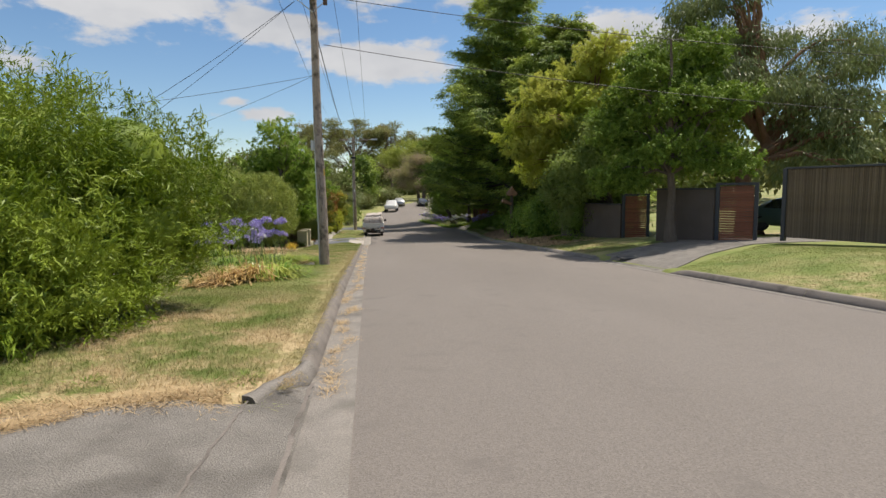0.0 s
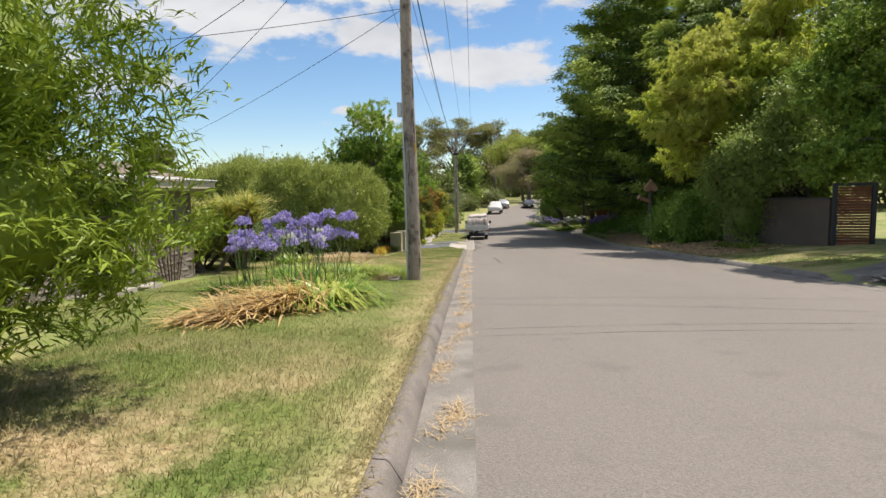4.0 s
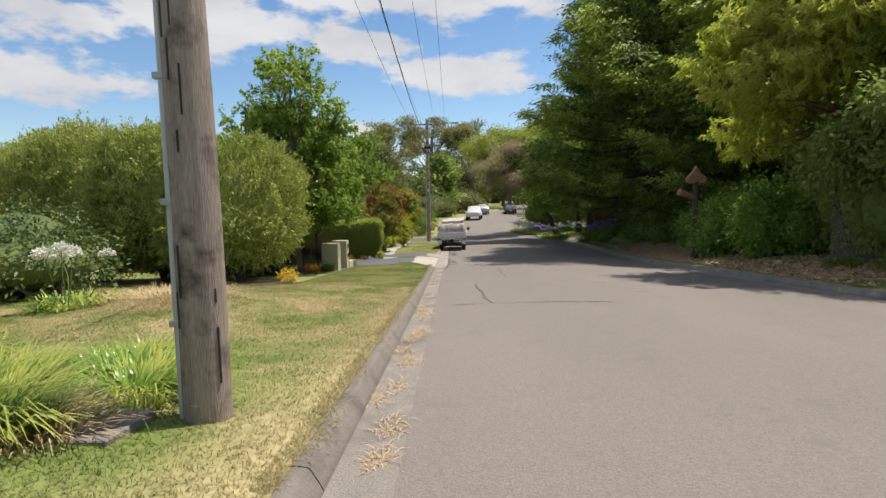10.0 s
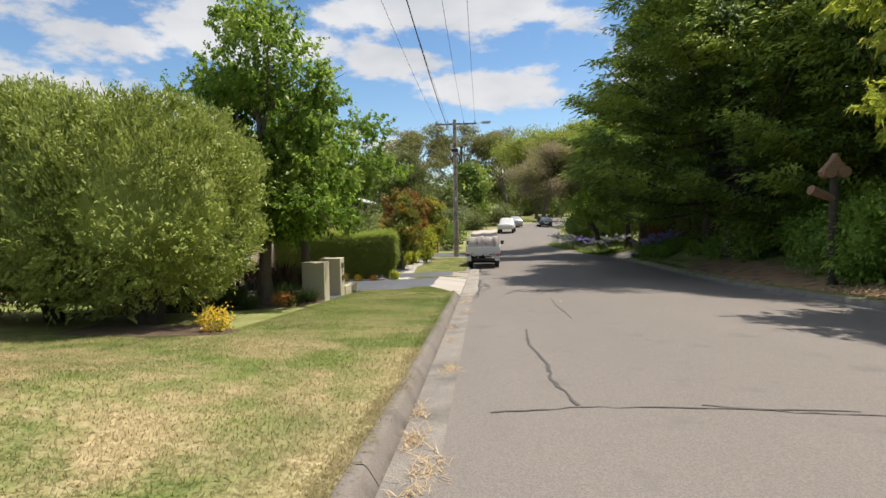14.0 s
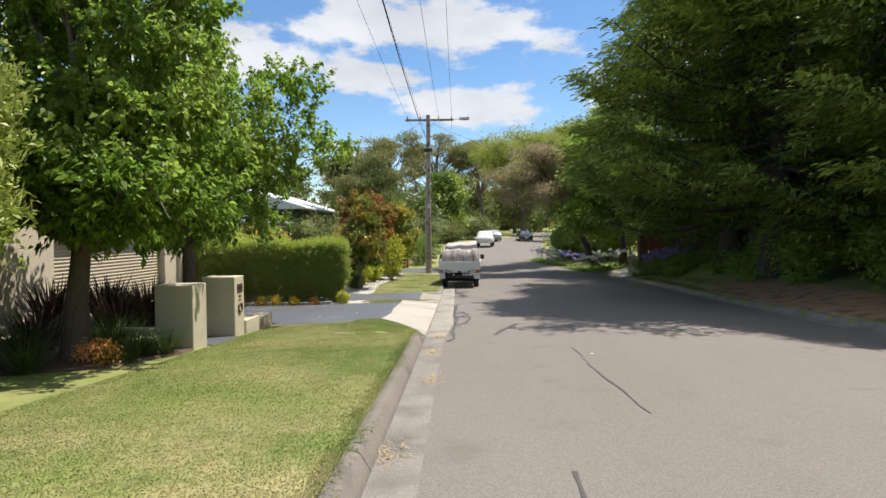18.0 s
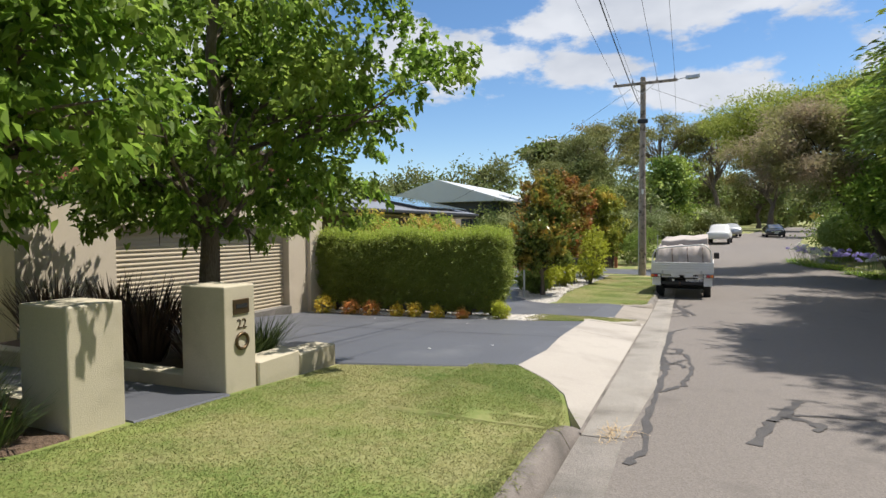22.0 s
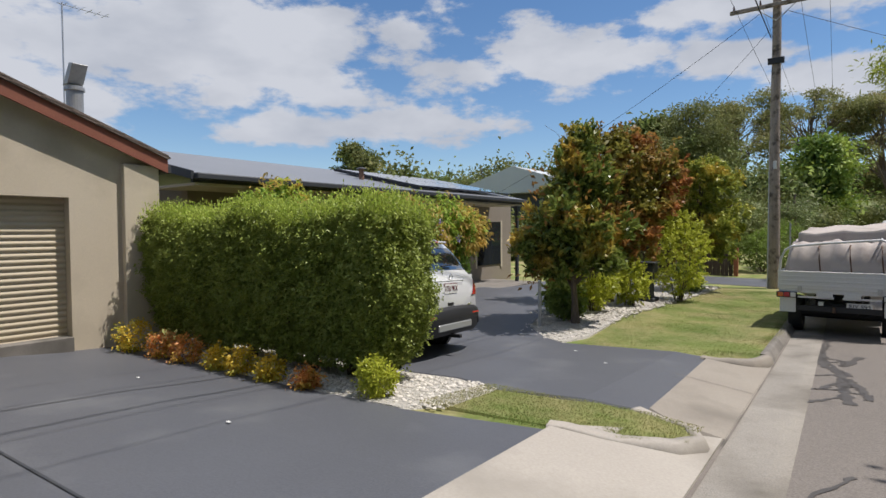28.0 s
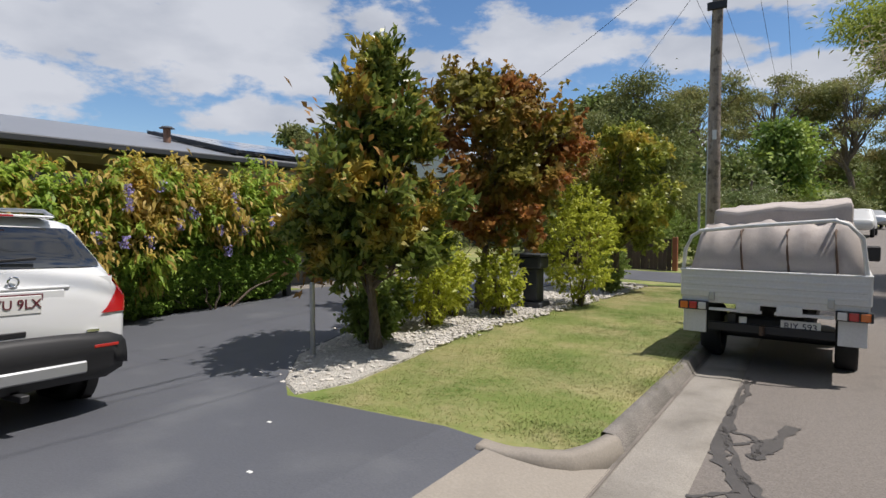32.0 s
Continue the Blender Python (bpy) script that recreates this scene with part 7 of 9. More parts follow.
def quad_panel(name, pts, material, parent, thick=0.006, label=""):
    """A thin panel through four or more corner points, outward normal by their order."""
    bm = bmesh.new()
    vs = [bm.verts.new(p) for p in pts]
    f = bm.faces.new(vs)
    f.normal_update()
    no = f.normal.copy()
    r = bmesh.ops.extrude_face_region(bm, geom=[f])
    for v in r["geom"]:
        if isinstance(v, bmesh.types.BMVert):
            v.co += no * thick
    bmesh.ops.recalc_face_normals(bm, faces=bm.faces[:])
    return part(name, bm, material, parent, label)


def number_plate(parent, centre, turn, body, material_ink="ink_blue", width=0.372, height=0.134, surround=False):
    pl = thing_part("number_plate", parent)
    pl.matrix_basis = Matrix.Translation(centre) @ turn
    part("plate", box(-width / 2, width / 2, -0.006, 0, -height / 2, height / 2, 0.003), "plate_white", pl)
    if surround:
        part("plate_surround", box(-width / 2 - 0.015, width / 2 + 0.015, 0.001, 0.008, -height / 2 - 0.03, height / 2 + 0.012, 0.004), "ink_maroon", pl)
    part("lettering", text_mesh("lettering", body, height * 0.72), material_ink, pl, at=pose(0, -0.009, 0.004, 90, 0, 0))


def wrap_patch(name, body, grid, material, parent, lift, label=""):
    """A panel pressed on to a body: grid holds rows of (start, way); each ray's meeting with the body, a little proud."""
    rows = []
    for line in grid:
        row = []
        for start, way in line:
            hit = body.ray_cast(Vector(start), Vector(way).normalized())
            row.append(hit[0] - Vector(way).normalized() * lift if hit[0] is not None else None)
        rows.append(row)
    n, m = len(rows), len(rows[0])
    V, F = [], []
    for row in rows:
        last = next(q for q in row if q is not None)
        for q in row:
            last = last if q is None else q
            V.append(tuple(last))
    F = [(i * m + j, i * m + j + 1, (i + 1) * m + j + 1, (i + 1) * m + j) for i in range(n - 1) for j in range(m - 1)]
    return part(name, raw_mesh(name, V, F, True), material, parent, label)


def suv():
    c = thing("suv", "white compact SUV with black lower bumper parked on the driveway", "car", pose(-5.315, 44.43, -2.475, 2.6, 0, 187.5))
    # x runs from the tail forwards, y to the car's left
    st = [(0.05, 0.40, 0.72, 0.90, 0.78, 0.80, 0.62), (0.0 + 0.10, 0.34, 0.90, 1.10, 0.84, 0.86, 0.66), (0.22, 0.32, 0.98, 1.18, 0.875, 0.875, 0.68), (0.34, 0.30, 1.00, 1.40, 0.885, 0.88, 0.64), (0.48, 0.30, 1.00, 1.57, 0.885, 0.88, 0.62), (0.75, 0.30, 1.00, 1.615, 0.885, 0.88, 0.625),
          (1.6, 0.28, 0.98, 1.635, 0.885, 0.88, 0.63), (2.3, 0.28, 0.96, 1.62, 0.885, 0.88, 0.62), (2.75, 0.28, 0.96, 1.50, 0.885, 0.87, 0.60), (3.25, 0.28, 0.95, 1.08, 0.885, 0.86, 0.66), (3.9, 0.28, 0.84, 0.98, 0.87, 0.82, 0.62), (4.22, 0.32, 0.62, 0.78, 0.76, 0.70, 0.55)]
    shell = loft_body(st)
    body = BVHTree.FromBMesh(shell)
    part("body", shell, "white_paint", c, smooth=True)
    part("bumper", loft_body([(-0.03, 0.42, 0.56, 0.70, 0.70, 0.72, 0.66), (0.02, 0.37, 0.55, 0.74, 0.83, 0.85, 0.80), (0.16, 0.34, 0.54, 0.74, 0.895, 0.90, 0.86), (0.36, 0.32, 0.50, 0.70, 0.90, 0.90, 0.86)]), "black", c, "black plastic lower bumper", smooth=True)
    part("skid_plate", box(-0.05, 0.0, -0.48, 0.48, 0.445, 0.54, 0.012), "silver", c, "grey skid plate")
    quad_panel("tailgate", [(0.045, 0.70, 0.64), (0.045, -0.70, 0.64), (0.105, -0.76, 1.06), (0.105, 0.76, 1.06)], "white_paint", c, -0.02)
    part("number_recess", box(0.055, 0.085, -0.36, 0.36, 0.83, 0.985, 0.01), "white_paint", c)
    part("trim_bar", box(0.055, 0.10, -0.40, 0.40, 0.985, 1.01, 0.010), "white_paint", c)
    grid = []
    for z in np.linspace(1.13, 1.49, 9):
        f = (z - 1.13) / 0.36
        half = (0.74 - 0.15 * f) * min(1.0, 0.97 + 0.3 * f, 0.95 + 0.5 * (1 - f))
        grid.append([((-1.0, g * half, z), (1.0, 0, 0)) for g in np.linspace(-1, 1, 21)])
    wrap_patch("rear_window", body, grid, "car_glass", c, 0.012, "dark glossy rear window")
    part("spoiler", box(0.38, 0.74, -0.46, 0.46, 1.59, 1.62, 0.014), "white_paint", c)
    part("brake_light", box(0.348, 0.362, -0.14, 0.14, 1.592, 1.612), "red_lens", c)
    part("wiper", rod((0.15, 0.12, 1.185), (0.165, -0.20, 1.21), 0.014, sides=6), "black", c)
    for s in (1, -1):
        grid = []
        for z in np.linspace(0.81, 1.06, 9):
            f = (z - 0.81) / 0.25
            a0, a1 = radians(25 + 20 * f ** 0.8), radians(50 + 15 * f)
            grid.append([((0.62 - 1.6 * math.cos(a), s * (0.36 + 1.6 * math.sin(a)), z), (math.cos(a), -s * math.sin(a), 0)) for a in np.linspace(a0, a1, 12)])
        wrap_patch("tail_light", body, grid, "red_lens", c, 0.014, "red wrap-round tail lamp")
        part("reflector", box(-0.034, -0.015, s * 0.64 - 0.1, s * 0.64 + 0.1, 0.625, 0.65, 0.004), "red_lens", c)
        quad_panel("side_window", [(0.62, s * 0.862, 1.05), (1.45, s * 0.866, 1.04), (1.50, s * 0.70, 1.50), (0.80, s * 0.69, 1.49)][::-s], "car_glass", c, 0.03)
        quad_panel("side_window", [(1.55, s * 0.866, 1.04), (2.75, s * 0.862, 1.03), (2.45, s * 0.70, 1.50), (1.55, s * 0.70, 1.51)][::-s], "car_glass", c, 0.03)
        part("roof_rail", tubes("roof_rail", [([(0.62, s * 0.56, 1.62), (0.75, s * 0.565, 1.675), (1.5, s * 0.57, 1.70), (2.3, s * 0.565, 1.68), (2.45, s * 0.56, 1.63)], 0.02)], 8), "silver", c)
        part("wheel_arch", rod((0.86, s * 0.80, 0.36), (0.86, s * 0.897, 0.36), 0.40, sides=28), "black", c)
        part("wheel_arch", rod((3.38, s * 0.80, 0.36), (3.38, s * 0.893, 0.36), 0.40, sides=28), "black", c)
        wheel(c, 0.86, s * 0.80, 0.345, 0.22, s)
        wheel(c, 3.38, s * 0.80, 0.345, 0.22, s)
    part("badge", tubes("badge", [([(0, 0.035 * math.cos(a), 0.035 * math.sin(a)) for a in np.linspace(0, 2 * math.pi, 17)], 0.008)], 6), "chrome", c, at=pose(0.055, 0, 1.045))
    part("badge_bar", box(0.040, 0.052, 0.42, 0.56, 0.725, 0.742), "chrome", c)
    part("badge_bar", box(0.040, 0.052, -0.62, -0.52, 0.70, 0.715), "chrome", c)
    part("gate_handle", box(0.045, 0.062, -0.09, 0.09, 0.71, 0.75, 0.008), "black", c)
    part("tow_bar", box(-0.12, 0.3, -0.03, 0.03, 0.33, 0.38, 0.006), "black", c)
    part("antenna", rod((0.72, 0.0, 1.62), (0.60, 0.0, 1.74), 0.008, sides=6), "black", c)
    number_plate(c, (0.05, 0, 0.895), Matrix.Rotation(radians(-90), 4, "Z"), "1TU 9LX", "ink_maroon", surround=True)
    # a high waist over the wheels and bumper
    for ob in c.children:
        if ob.name.split(".")[0] in ("wheel", "wheel_arch", "bumper", "skid_plate", "reflector", "tow_bar"):
            continue
        low, high = [0.0, 0.60, 0.90, 1.13, 1.50, 1.62, 1.75], [0.0, 0.62, 1.01, 1.27, 1.585, 1.675, 1.79]
        if ob.type == "EMPTY" or ob.matrix_basis.translation.length > 0.01:
            ob.matrix_basis.translation.z = float(np.interp(ob.matrix_basis.translation.z, low, high))
            continue
        for v in ob.data.vertices:
            v.co.z = float(np.interp(v.co.z, low, high))


def ute():
    y0 = 50.0
    x = -1.075
    zr = float(road_z(51.6))
    u = thing("utility_truck", "white tray-back utility truck with a tarp-covered load", "truck", pose(x, y0, zr + 0.0, 0, 0, 88.8))
    # x runs forwards from the tail, y to the left
    W = 0.90
    part("tray_floor", box(0.02, 2.55, -W, W, 0.83, 0.91, 0.01), "ute_white", u)
    part("tailgate", box(0.0, 0.035, -W - 0.01, W + 0.01, 0.90, 1.205, 0.008), "ute_white", u, "white drop tailgate")
    part("tailgate_groove", box(-0.006, 0.0, -W + 0.03, W - 0.03, 1.03, 1.045), "silver", u)
    part("tailgate_lip", box(-0.012, 0.045, -W - 0.02, W + 0.02, 1.195, 1.22, 0.006), "ute_white", u)
    for s in (1, -1):
        part("tray_side", box(0.04, 2.55, s * W - 0.018, s * W + 0.018, 0.90, 1.21, 0.006), "ute_white", u)
        part("latch", box(-0.02, 0.0, s * 0.57 - 0.03, s * 0.57 + 0.03, 0.86, 0.96, 0.006), "silver", u)
        part("lamp_housing", box(-0.02, 0.05, s * 0.77 - 0.16, s * 0.77 + 0.16, 0.74, 0.845, 0.006), "black", u)
        for k, m in enumerate(("clear_lens", "red_lens", "amber_lens")):
            yy = s * (0.67 + k * 0.098)
            part("lamp", box(-0.03, -0.018, yy - 0.042, yy + 0.042, 0.752, 0.833, 0.006), m, u)
        part("mudguard", box(0.05, 0.09, s * 0.76 - 0.125, s * 0.76 + 0.125, 0.47, 0.76, 0.004), "ute_white", u)
        part("under_rail", box(0.0, 0.06, s * 0.33 - 0.27, s * 0.33 + 0.27, 0.745, 0.775, 0.004), "ute_white", u)
        wheel(u, 1.10, s * 0.72, 0.345, 0.225, s, "galv", 8)
        wheel(u, 4.05, s * 0.72, 0.345, 0.22, s, "galv", 8)
        part("chassis_rail", box(0.15, 4.6, s * 0.38 - 0.04, s * 0.38 + 0.04, 0.55, 0.70), "black", u)
        part("mirror", box(2.95, 3.05, s * 1.0 - 0.09, s * 1.0 + 0.09, 1.20, 1.42, 0.02), "black", u)
        part("rear_stay", box(0.0, 0.05, s * 0.20 - 0.12, s * 0.20 + 0.12, 0.74, 0.85, 0.004), "ute_white", u)
    part("bumper_bar", box(0.10, 0.16, -0.62, 0.62, 0.50, 0.60, 0.01), "black", u)
    part("axle", rod((1.10, -0.65, 0.34), (1.10, 0.65, 0.34), 0.07), "black", u)
    part("fuel_tank", box(0.4, 1.9, -0.3, 0.5, 0.42, 0.66, 0.04), "black", u)
    part("tow_ball", rod((0.05, 0.06, 0.50), (0.05, 0.06, 0.60), 0.028), "rust", u)
    # rear hoop of pipe
    hoop = [(0.03, W - 0.01, 1.20), (0.02, W - 0.03, 1.45), (0.02, W - 0.10, 1.60), (0.02, W - 0.20, 1.665), (0.02, 0.2, 1.72), (0.02, -W + 0.32, 1.78), (0.02, -W + 0.2, 1.74), (0.02, -W + 0.08, 1.60), (0.03, -W + 0.03, 1.20)]
    part("rear_hoop", tubes("rear_hoop", [(hoop, 0.022)], 10), "ute_white", u, "white pipe hoop")
    part("hoop_upright", rod((0.02, W - 0.17, 1.66), (0.02, W - 0.17, 2.10), 0.014), "galv", u)
    part("rack_rail", tubes("rack_rail", [([(0.02, W - 0.2, 1.66), (1.2, W - 0.2, 1.72), (2.5, W - 0.2, 1.80)], 0.02)], 8), "ute_white", u)
    part("rack_rail", tubes("rack_rail", [([(0.02, -W + 0.32, 1.78), (1.2, -W + 0.3, 1.80), (2.5, -W + 0.28, 1.84)], 0.02)], 8), "ute_white", u)
    # tarp over the load: a lumpy shell
    rng = np.random.default_rng(88)
    n, m = 26, 34
    V = []
    for i in range(n):
        f = i / (n - 1)
        xx = 0.16 + 2.35 * f
        for j in range(m):
            g = j / (m - 1) * 2 - 1
            a = abs(g)
            h = 1.0 - max(0, a - 0.90) ** 1.4 * 18.0
            top = 0.52 + 0.05 * min(1, f * 3.0) + 0.03 * math.sin(6 * g + 3 * f) + 0.025 * math.sin(11 * f * 2 + 5 * g) + 0.018 * math.sin(17 * g + 1.3)
            front = min(1.0, f / 0.06)
            z = 1.20 + top * max(h, 0) * (0.30 + 0.70 * front ** 0.7)
            wob = 0.030 * math.sin(5 * g + 9 * f) + 0.022 * math.sin(13 * g + 2 * f) * math.cos(3 * g)
            V.append((xx - (1 - front) * 0.06 + wob, g * (0.83 + wob * 0.5), z + 0.014 * math.sin(13 * g) + 0.008 * math.sin(29 * g + 5 * f)))
    F = [(i * m + j, i * m + j + 1, (i + 1) * m + j + 1, (i + 1) * m + j) for i in range(n - 1) for j in range(m - 1)]
    base = len(V)
    for j in range(m):
        g = j / (m - 1) * 2 - 1
        V.append((0.13, g * 0.82, 1.0))
    F += [(base + j, base + j + 1, j + 1, j) for j in range(m - 1)]
    part("tarp", raw_mesh("tarp", V, F, True), "tarp", u, "pinkish grey canvas tarp")
    bundle = box(0.55, 2.4, -0.74, 0.66, 1.66, 1.93, 0.05, 2)
    bmesh.ops.subdivide_edges(bundle, edges=bundle.edges[:], cuts=5, use_grid_fill=True)
    for v in bundle.verts:
        v.co.z += 0.022 * math.sin(v.co.y * 9 + v.co.x * 3) + 0.06 * (v.co.x - 0.5) - 0.05 * v.co.y
        v.co.x += 0.025 * math.sin(v.co.y * 13 + v.co.z * 5)
    part("rolled_tarp", bundle, "tarp", u, "folded grey canvas bundle", smooth=True)
    for k, gy in enumerate((-0.62, -0.18, 0.27)):
        part("tie_strap", tubes("tie_strap", [([(0.08, gy, 1.2), (0.07, gy + 0.02, 1.45), (0.14, gy + 0.03, 1.66), (0.6, gy + 0.02, 1.72)], 0.012)], 6), "rust", u, "dark tie-down strap")
    for k in range(3):
        part("tailgate_rib", box(-0.010, 0.001, -W + 0.02, W - 0.02, 0.955 + k * 0.078, 0.985 + k * 0.078, 0.004), "ute_white", u)
    part("cab", loft_body([(2.62, 0.55, 1.05, 1.62, 0.80, 0.82, 0.66), (2.72, 0.50, 1.05, 1.72, 0.84, 0.84, 0.68), (3.2, 0.48, 1.05, 1.76, 0.85, 0.85, 0.69), (3.75, 0.48, 1.05, 1.68, 0.85, 0.85, 0.66), (4.15, 0.48, 1.03, 1.14, 0.85, 0.84, 0.70), (4.9, 0.50, 0.95, 1.05, 0.84, 0.80, 0.66), (5.15, 0.55, 0.75, 0.86, 0.74, 0.72, 0.60)]), "ute_white", u, smooth=True)
    number_plate(u, (0.12, -0.30, 0.615), Matrix.Rotation(radians(-90), 4, "Z"), "RJY 593")
    part("tow_plate", box(0.11, 0.14, 0.22, 0.30, 0.61, 0.68, 0.004), "plate_white", u)


def small_car(name, label, at, body, stations, glass, length, wheels, plate=None, facing=1, category="car"):
    c = thing(name, label, category, at)
    part("body", loft_body(stations), body, c, smooth=True)
    for pts in glass:
        quad_panel("window", pts, "car_glass", c, 0.012)
    for wx in wheels:
        for s in (1, -1):
            part("wheel_arch", rod((wx, s * 0.78, 0.34), (wx, s * 0.885, 0.34), 0.36, sides=22), "black", c)
            wheel(c, wx, s * 0.79, 0.32, 0.21, s)
    return c


SEDAN = [(0.0, 0.40, 0.62, 0.74, 0.70, 0.70, 0.52), (0.10, 0.26, 0.70, 0.84, 0.84, 0.82, 0.62), (0.55, 0.24, 0.78, 0.92, 0.88, 0.85, 0.66), (1.15, 0.22, 0.88, 1.00, 0.90, 0.87, 0.70), (1.75, 0.22, 0.92, 1.33, 0.90, 0.875, 0.60), (2.1, 0.22, 0.93, 1.42, 0.90, 0.875, 0.60), (3.0, 0.22, 0.94, 1.42, 0.90, 0.875, 0.60), (3.5, 0.22, 0.95, 1.30, 0.90, 0.87, 0.59), (4.1, 0.24, 0.95, 1.04, 0.89, 0.85, 0.68), (4.6, 0.26, 0.88, 0.99, 0.86, 0.80, 0.64), (4.8, 0.36, 0.62, 0.80, 0.76, 0.74, 0.56)]
GLASS = [[(1.18, -0.66, 1.01), (1.18, 0.66, 1.01), (1.88, 0.55, 1.385), (1.88, -0.55, 1.385)],
         [(1.45, 0.865, 0.96), (2.45, 0.872, 0.96), (2.45, 0.66, 1.36), (1.95, 0.66, 1.34)], [(2.52, 0.872, 0.96), (3.6, 0.866, 0.97), (3.3, 0.66, 1.33), (2.52, 0.66, 1.36)],
         [(1.45, -0.865, 0.96), (2.45, -0.872, 0.96), (2.45, -0.66, 1.36), (1.95, -0.66, 1.34)], [(2.52, -0.872, 0.96), (3.6, -0.866, 0.97), (3.3, -0.66, 1.33), (2.52, -0.66, 1.36)]]


def sedan(x, y, turn, paint, label):
    zr = float(road_z(y)) + 0.02
    c = small_car("sedan", label, pose(x, y, zr, 0, 0, turn), paint, SEDAN, GLASS, 4.8, (0.95, 3.7))
    for s in (1, -1):
        quad_panel("headlight", [(0.10, s * 0.46, 0.60), (0.10, s * 0.46, 0.70), (0.34, s * 0.80, 0.74), (0.30, s * 0.82, 0.62)][::s], "clear_lens", c, 0.02)
        part("mirror", box(1.55, 1.70, s * 0.98 - 0.09, s * 0.98 + 0.09, 0.96, 1.08, 0.03), paint, c)
    part("grille", box(-0.02, 0.08, -0.42, 0.42, 0.60, 0.69, 0.02), "chrome", c, "chrome grille bar")
    part("air_intake", box(-0.015, 0.10, -0.5, 0.5, 0.32, 0.42, 0.02), "black", c)
    number_plate(c, (-0.025, 0, 0.50), Matrix.Rotation(radians(-90), 4, "Z"), "", width=0.372, height=0.11)
    return c


suv()
ute()
sedan(6.6, 98.0, 91, "black_paint", "black sedan coming along the road")
# parked beyond the bend
c = sedan(2.3, 103.0, -86, "silver", "dark silver car parked beyond the bend")
small_car("pickup_truck", "white pickup parked by the kerb beyond the bend", pose(0.75, 83.6, float(road_z(85)) + 0.02, 0, 0, 84), "ute_white",
          [(0.0, 0.55, 0.80, 1.00, 0.80, 0.82, 0.78), (0.1, 0.45, 0.85, 1.05, 0.86, 0.86, 0.82), (1.7, 0.42, 0.90, 1.06, 0.88, 0.88, 0.82), (1.78, 0.42, 0.95, 1.66, 0.88, 0.88, 0.66), (3.1, 0.42, 0.98, 1.70, 0.88, 0.88, 0.66), (3.7, 0.42, 0.98, 1.12, 0.88, 0.86, 0.70), (4.8, 0.48, 0.90, 1.0, 0.84, 0.80, 0.62)],
          [[(1.76, -0.6, 1.12), (1.76, 0.6, 1.12), (1.78, 0.55, 1.58), (1.78, -0.55, 1.58)][::-1], [(1.9, 0.875, 1.0), (3.3, 0.87, 1.02), (3.05, 0.70, 1.58), (1.95, 0.70, 1.60)]], 4.8, (1.0, 3.9))
small_car("parked_car", "green car half hidden behind the gate posts", pose(17.5, 19.2, gz(17.5, 19.2) + 0.03, 0, 0, 100), "green_metal", SEDAN, GLASS, 4.8, (0.95, 3.7))

# ---- poles and cables ----
def power_pole(x, y, height, radius, label, arm_z, arm_half, arm_turn, conduit_side, lamp=False, lean=0.0, arm_shift=0.0):
    z = gz(x, y)
    p = thing("power_pole", label, "pole", pose(x, y, z - 0.1, 0, lean, 0))
    s = np.linspace(0, 1, 14)
    pts = np.stack([0.012 * np.sin(s * 9), 0.012 * np.cos(s * 7), s * (height + 0.1)], 1)
    part("shaft", tubes("shaft", [(pts, radius * (1.08 - 0.34 * s))], 18), "pole", p)
    part("top", rod((0, 0, height + 0.08), (0, 0, height + 0.14), radius * 0.74, radius * 0.6, 18), "pole", p)
    arm = part("crossarm", box(-arm_half + arm_shift, arm_half + arm_shift, -0.055, 0.055, arm_z - 0.06, arm_z + 0.06, 0.01), "pole", p, "weathered timber crossarm", at=pose(0, -radius - 0.02, 0, 0, 0, arm_turn))
    for k in (-1, 1):
        part("arm_brace", rod((k * 0.55, -radius, arm_z - 0.05), (0, -radius * 0.9, arm_z - 0.5), 0.014, sides=6), "galv", p)
    for o in (-0.92, -0.38, 0.38, 0.92):
        part("insulator", rod((o * arm_half + arm_shift, 0, arm_z + 0.06), (o * arm_half + arm_shift, 0, arm_z + 0.22), 0.035, 0.022, 10), "insulator", p, at=pose(0, -radius - 0.02, 0, 0, 0, arm_turn))
    part("conduit", tubes("conduit", [([(conduit_side * radius * 0.98, -0.03, 0), (conduit_side * radius * 0.92, -0.03, height * 0.3), (conduit_side * radius * 0.85, -0.03, height * 0.52)], 0.028)], 8), "conduit", p, "grey cable conduit")
    return p


P1, P2 = (-1.91, 17.78), (-3.12, 59.6)
A1, A2 = 8.15, 9.35
p1 = power_pole(*P1, 8.6, 0.138, "weathered grey timber power pole with dark splits", A1, 1.3, 3, -1, lean=-0.6)
for k in range(5):
    part("conduit_clip", box(-0.175, -0.09, -0.07, -0.02, 0.7 + k * 0.75, 0.74 + k * 0.75, 0.004), "galv", p1)
part("junction_box", box(-0.25, -0.16, -0.06, 0.05, 3.62, 3.92, 0.01), "conduit", p1, "small grey junction box")
part("pole_tag", box(0.10, 0.135, -0.10, -0.06, 2.85, 3.05, 0.002), "yellow", p1, "yellow marker tag")
part("fuse_box", box(0.32, 0.44, -0.20, -0.1, 7.85, 8.02, 0.01), "rust", p1)
for k in range(26):
    rngk = random.Random(k)
    a = rngk.uniform(3.6, 5.9)
    zk = rngk.uniform(0.3, 4.2)
    r = 0.138 * (1.08 - 0.34 * zk / 8.6) + 0.001
    part("split", box(-0.006, 0.006, -0.004, 0.003, 0, rngk.uniform(0.08, 0.45), 0.001), "black", p1, "dark crack", at=pose(r * math.cos(a), r * math.sin(a), zk, 0, 0, math.degrees(a) + 90))
p2 = power_pole(*P2, 9.55, 0.165, "tall timber power pole beside the parked truck", A2, 1.45, 0, -1, arm_shift=0.1)
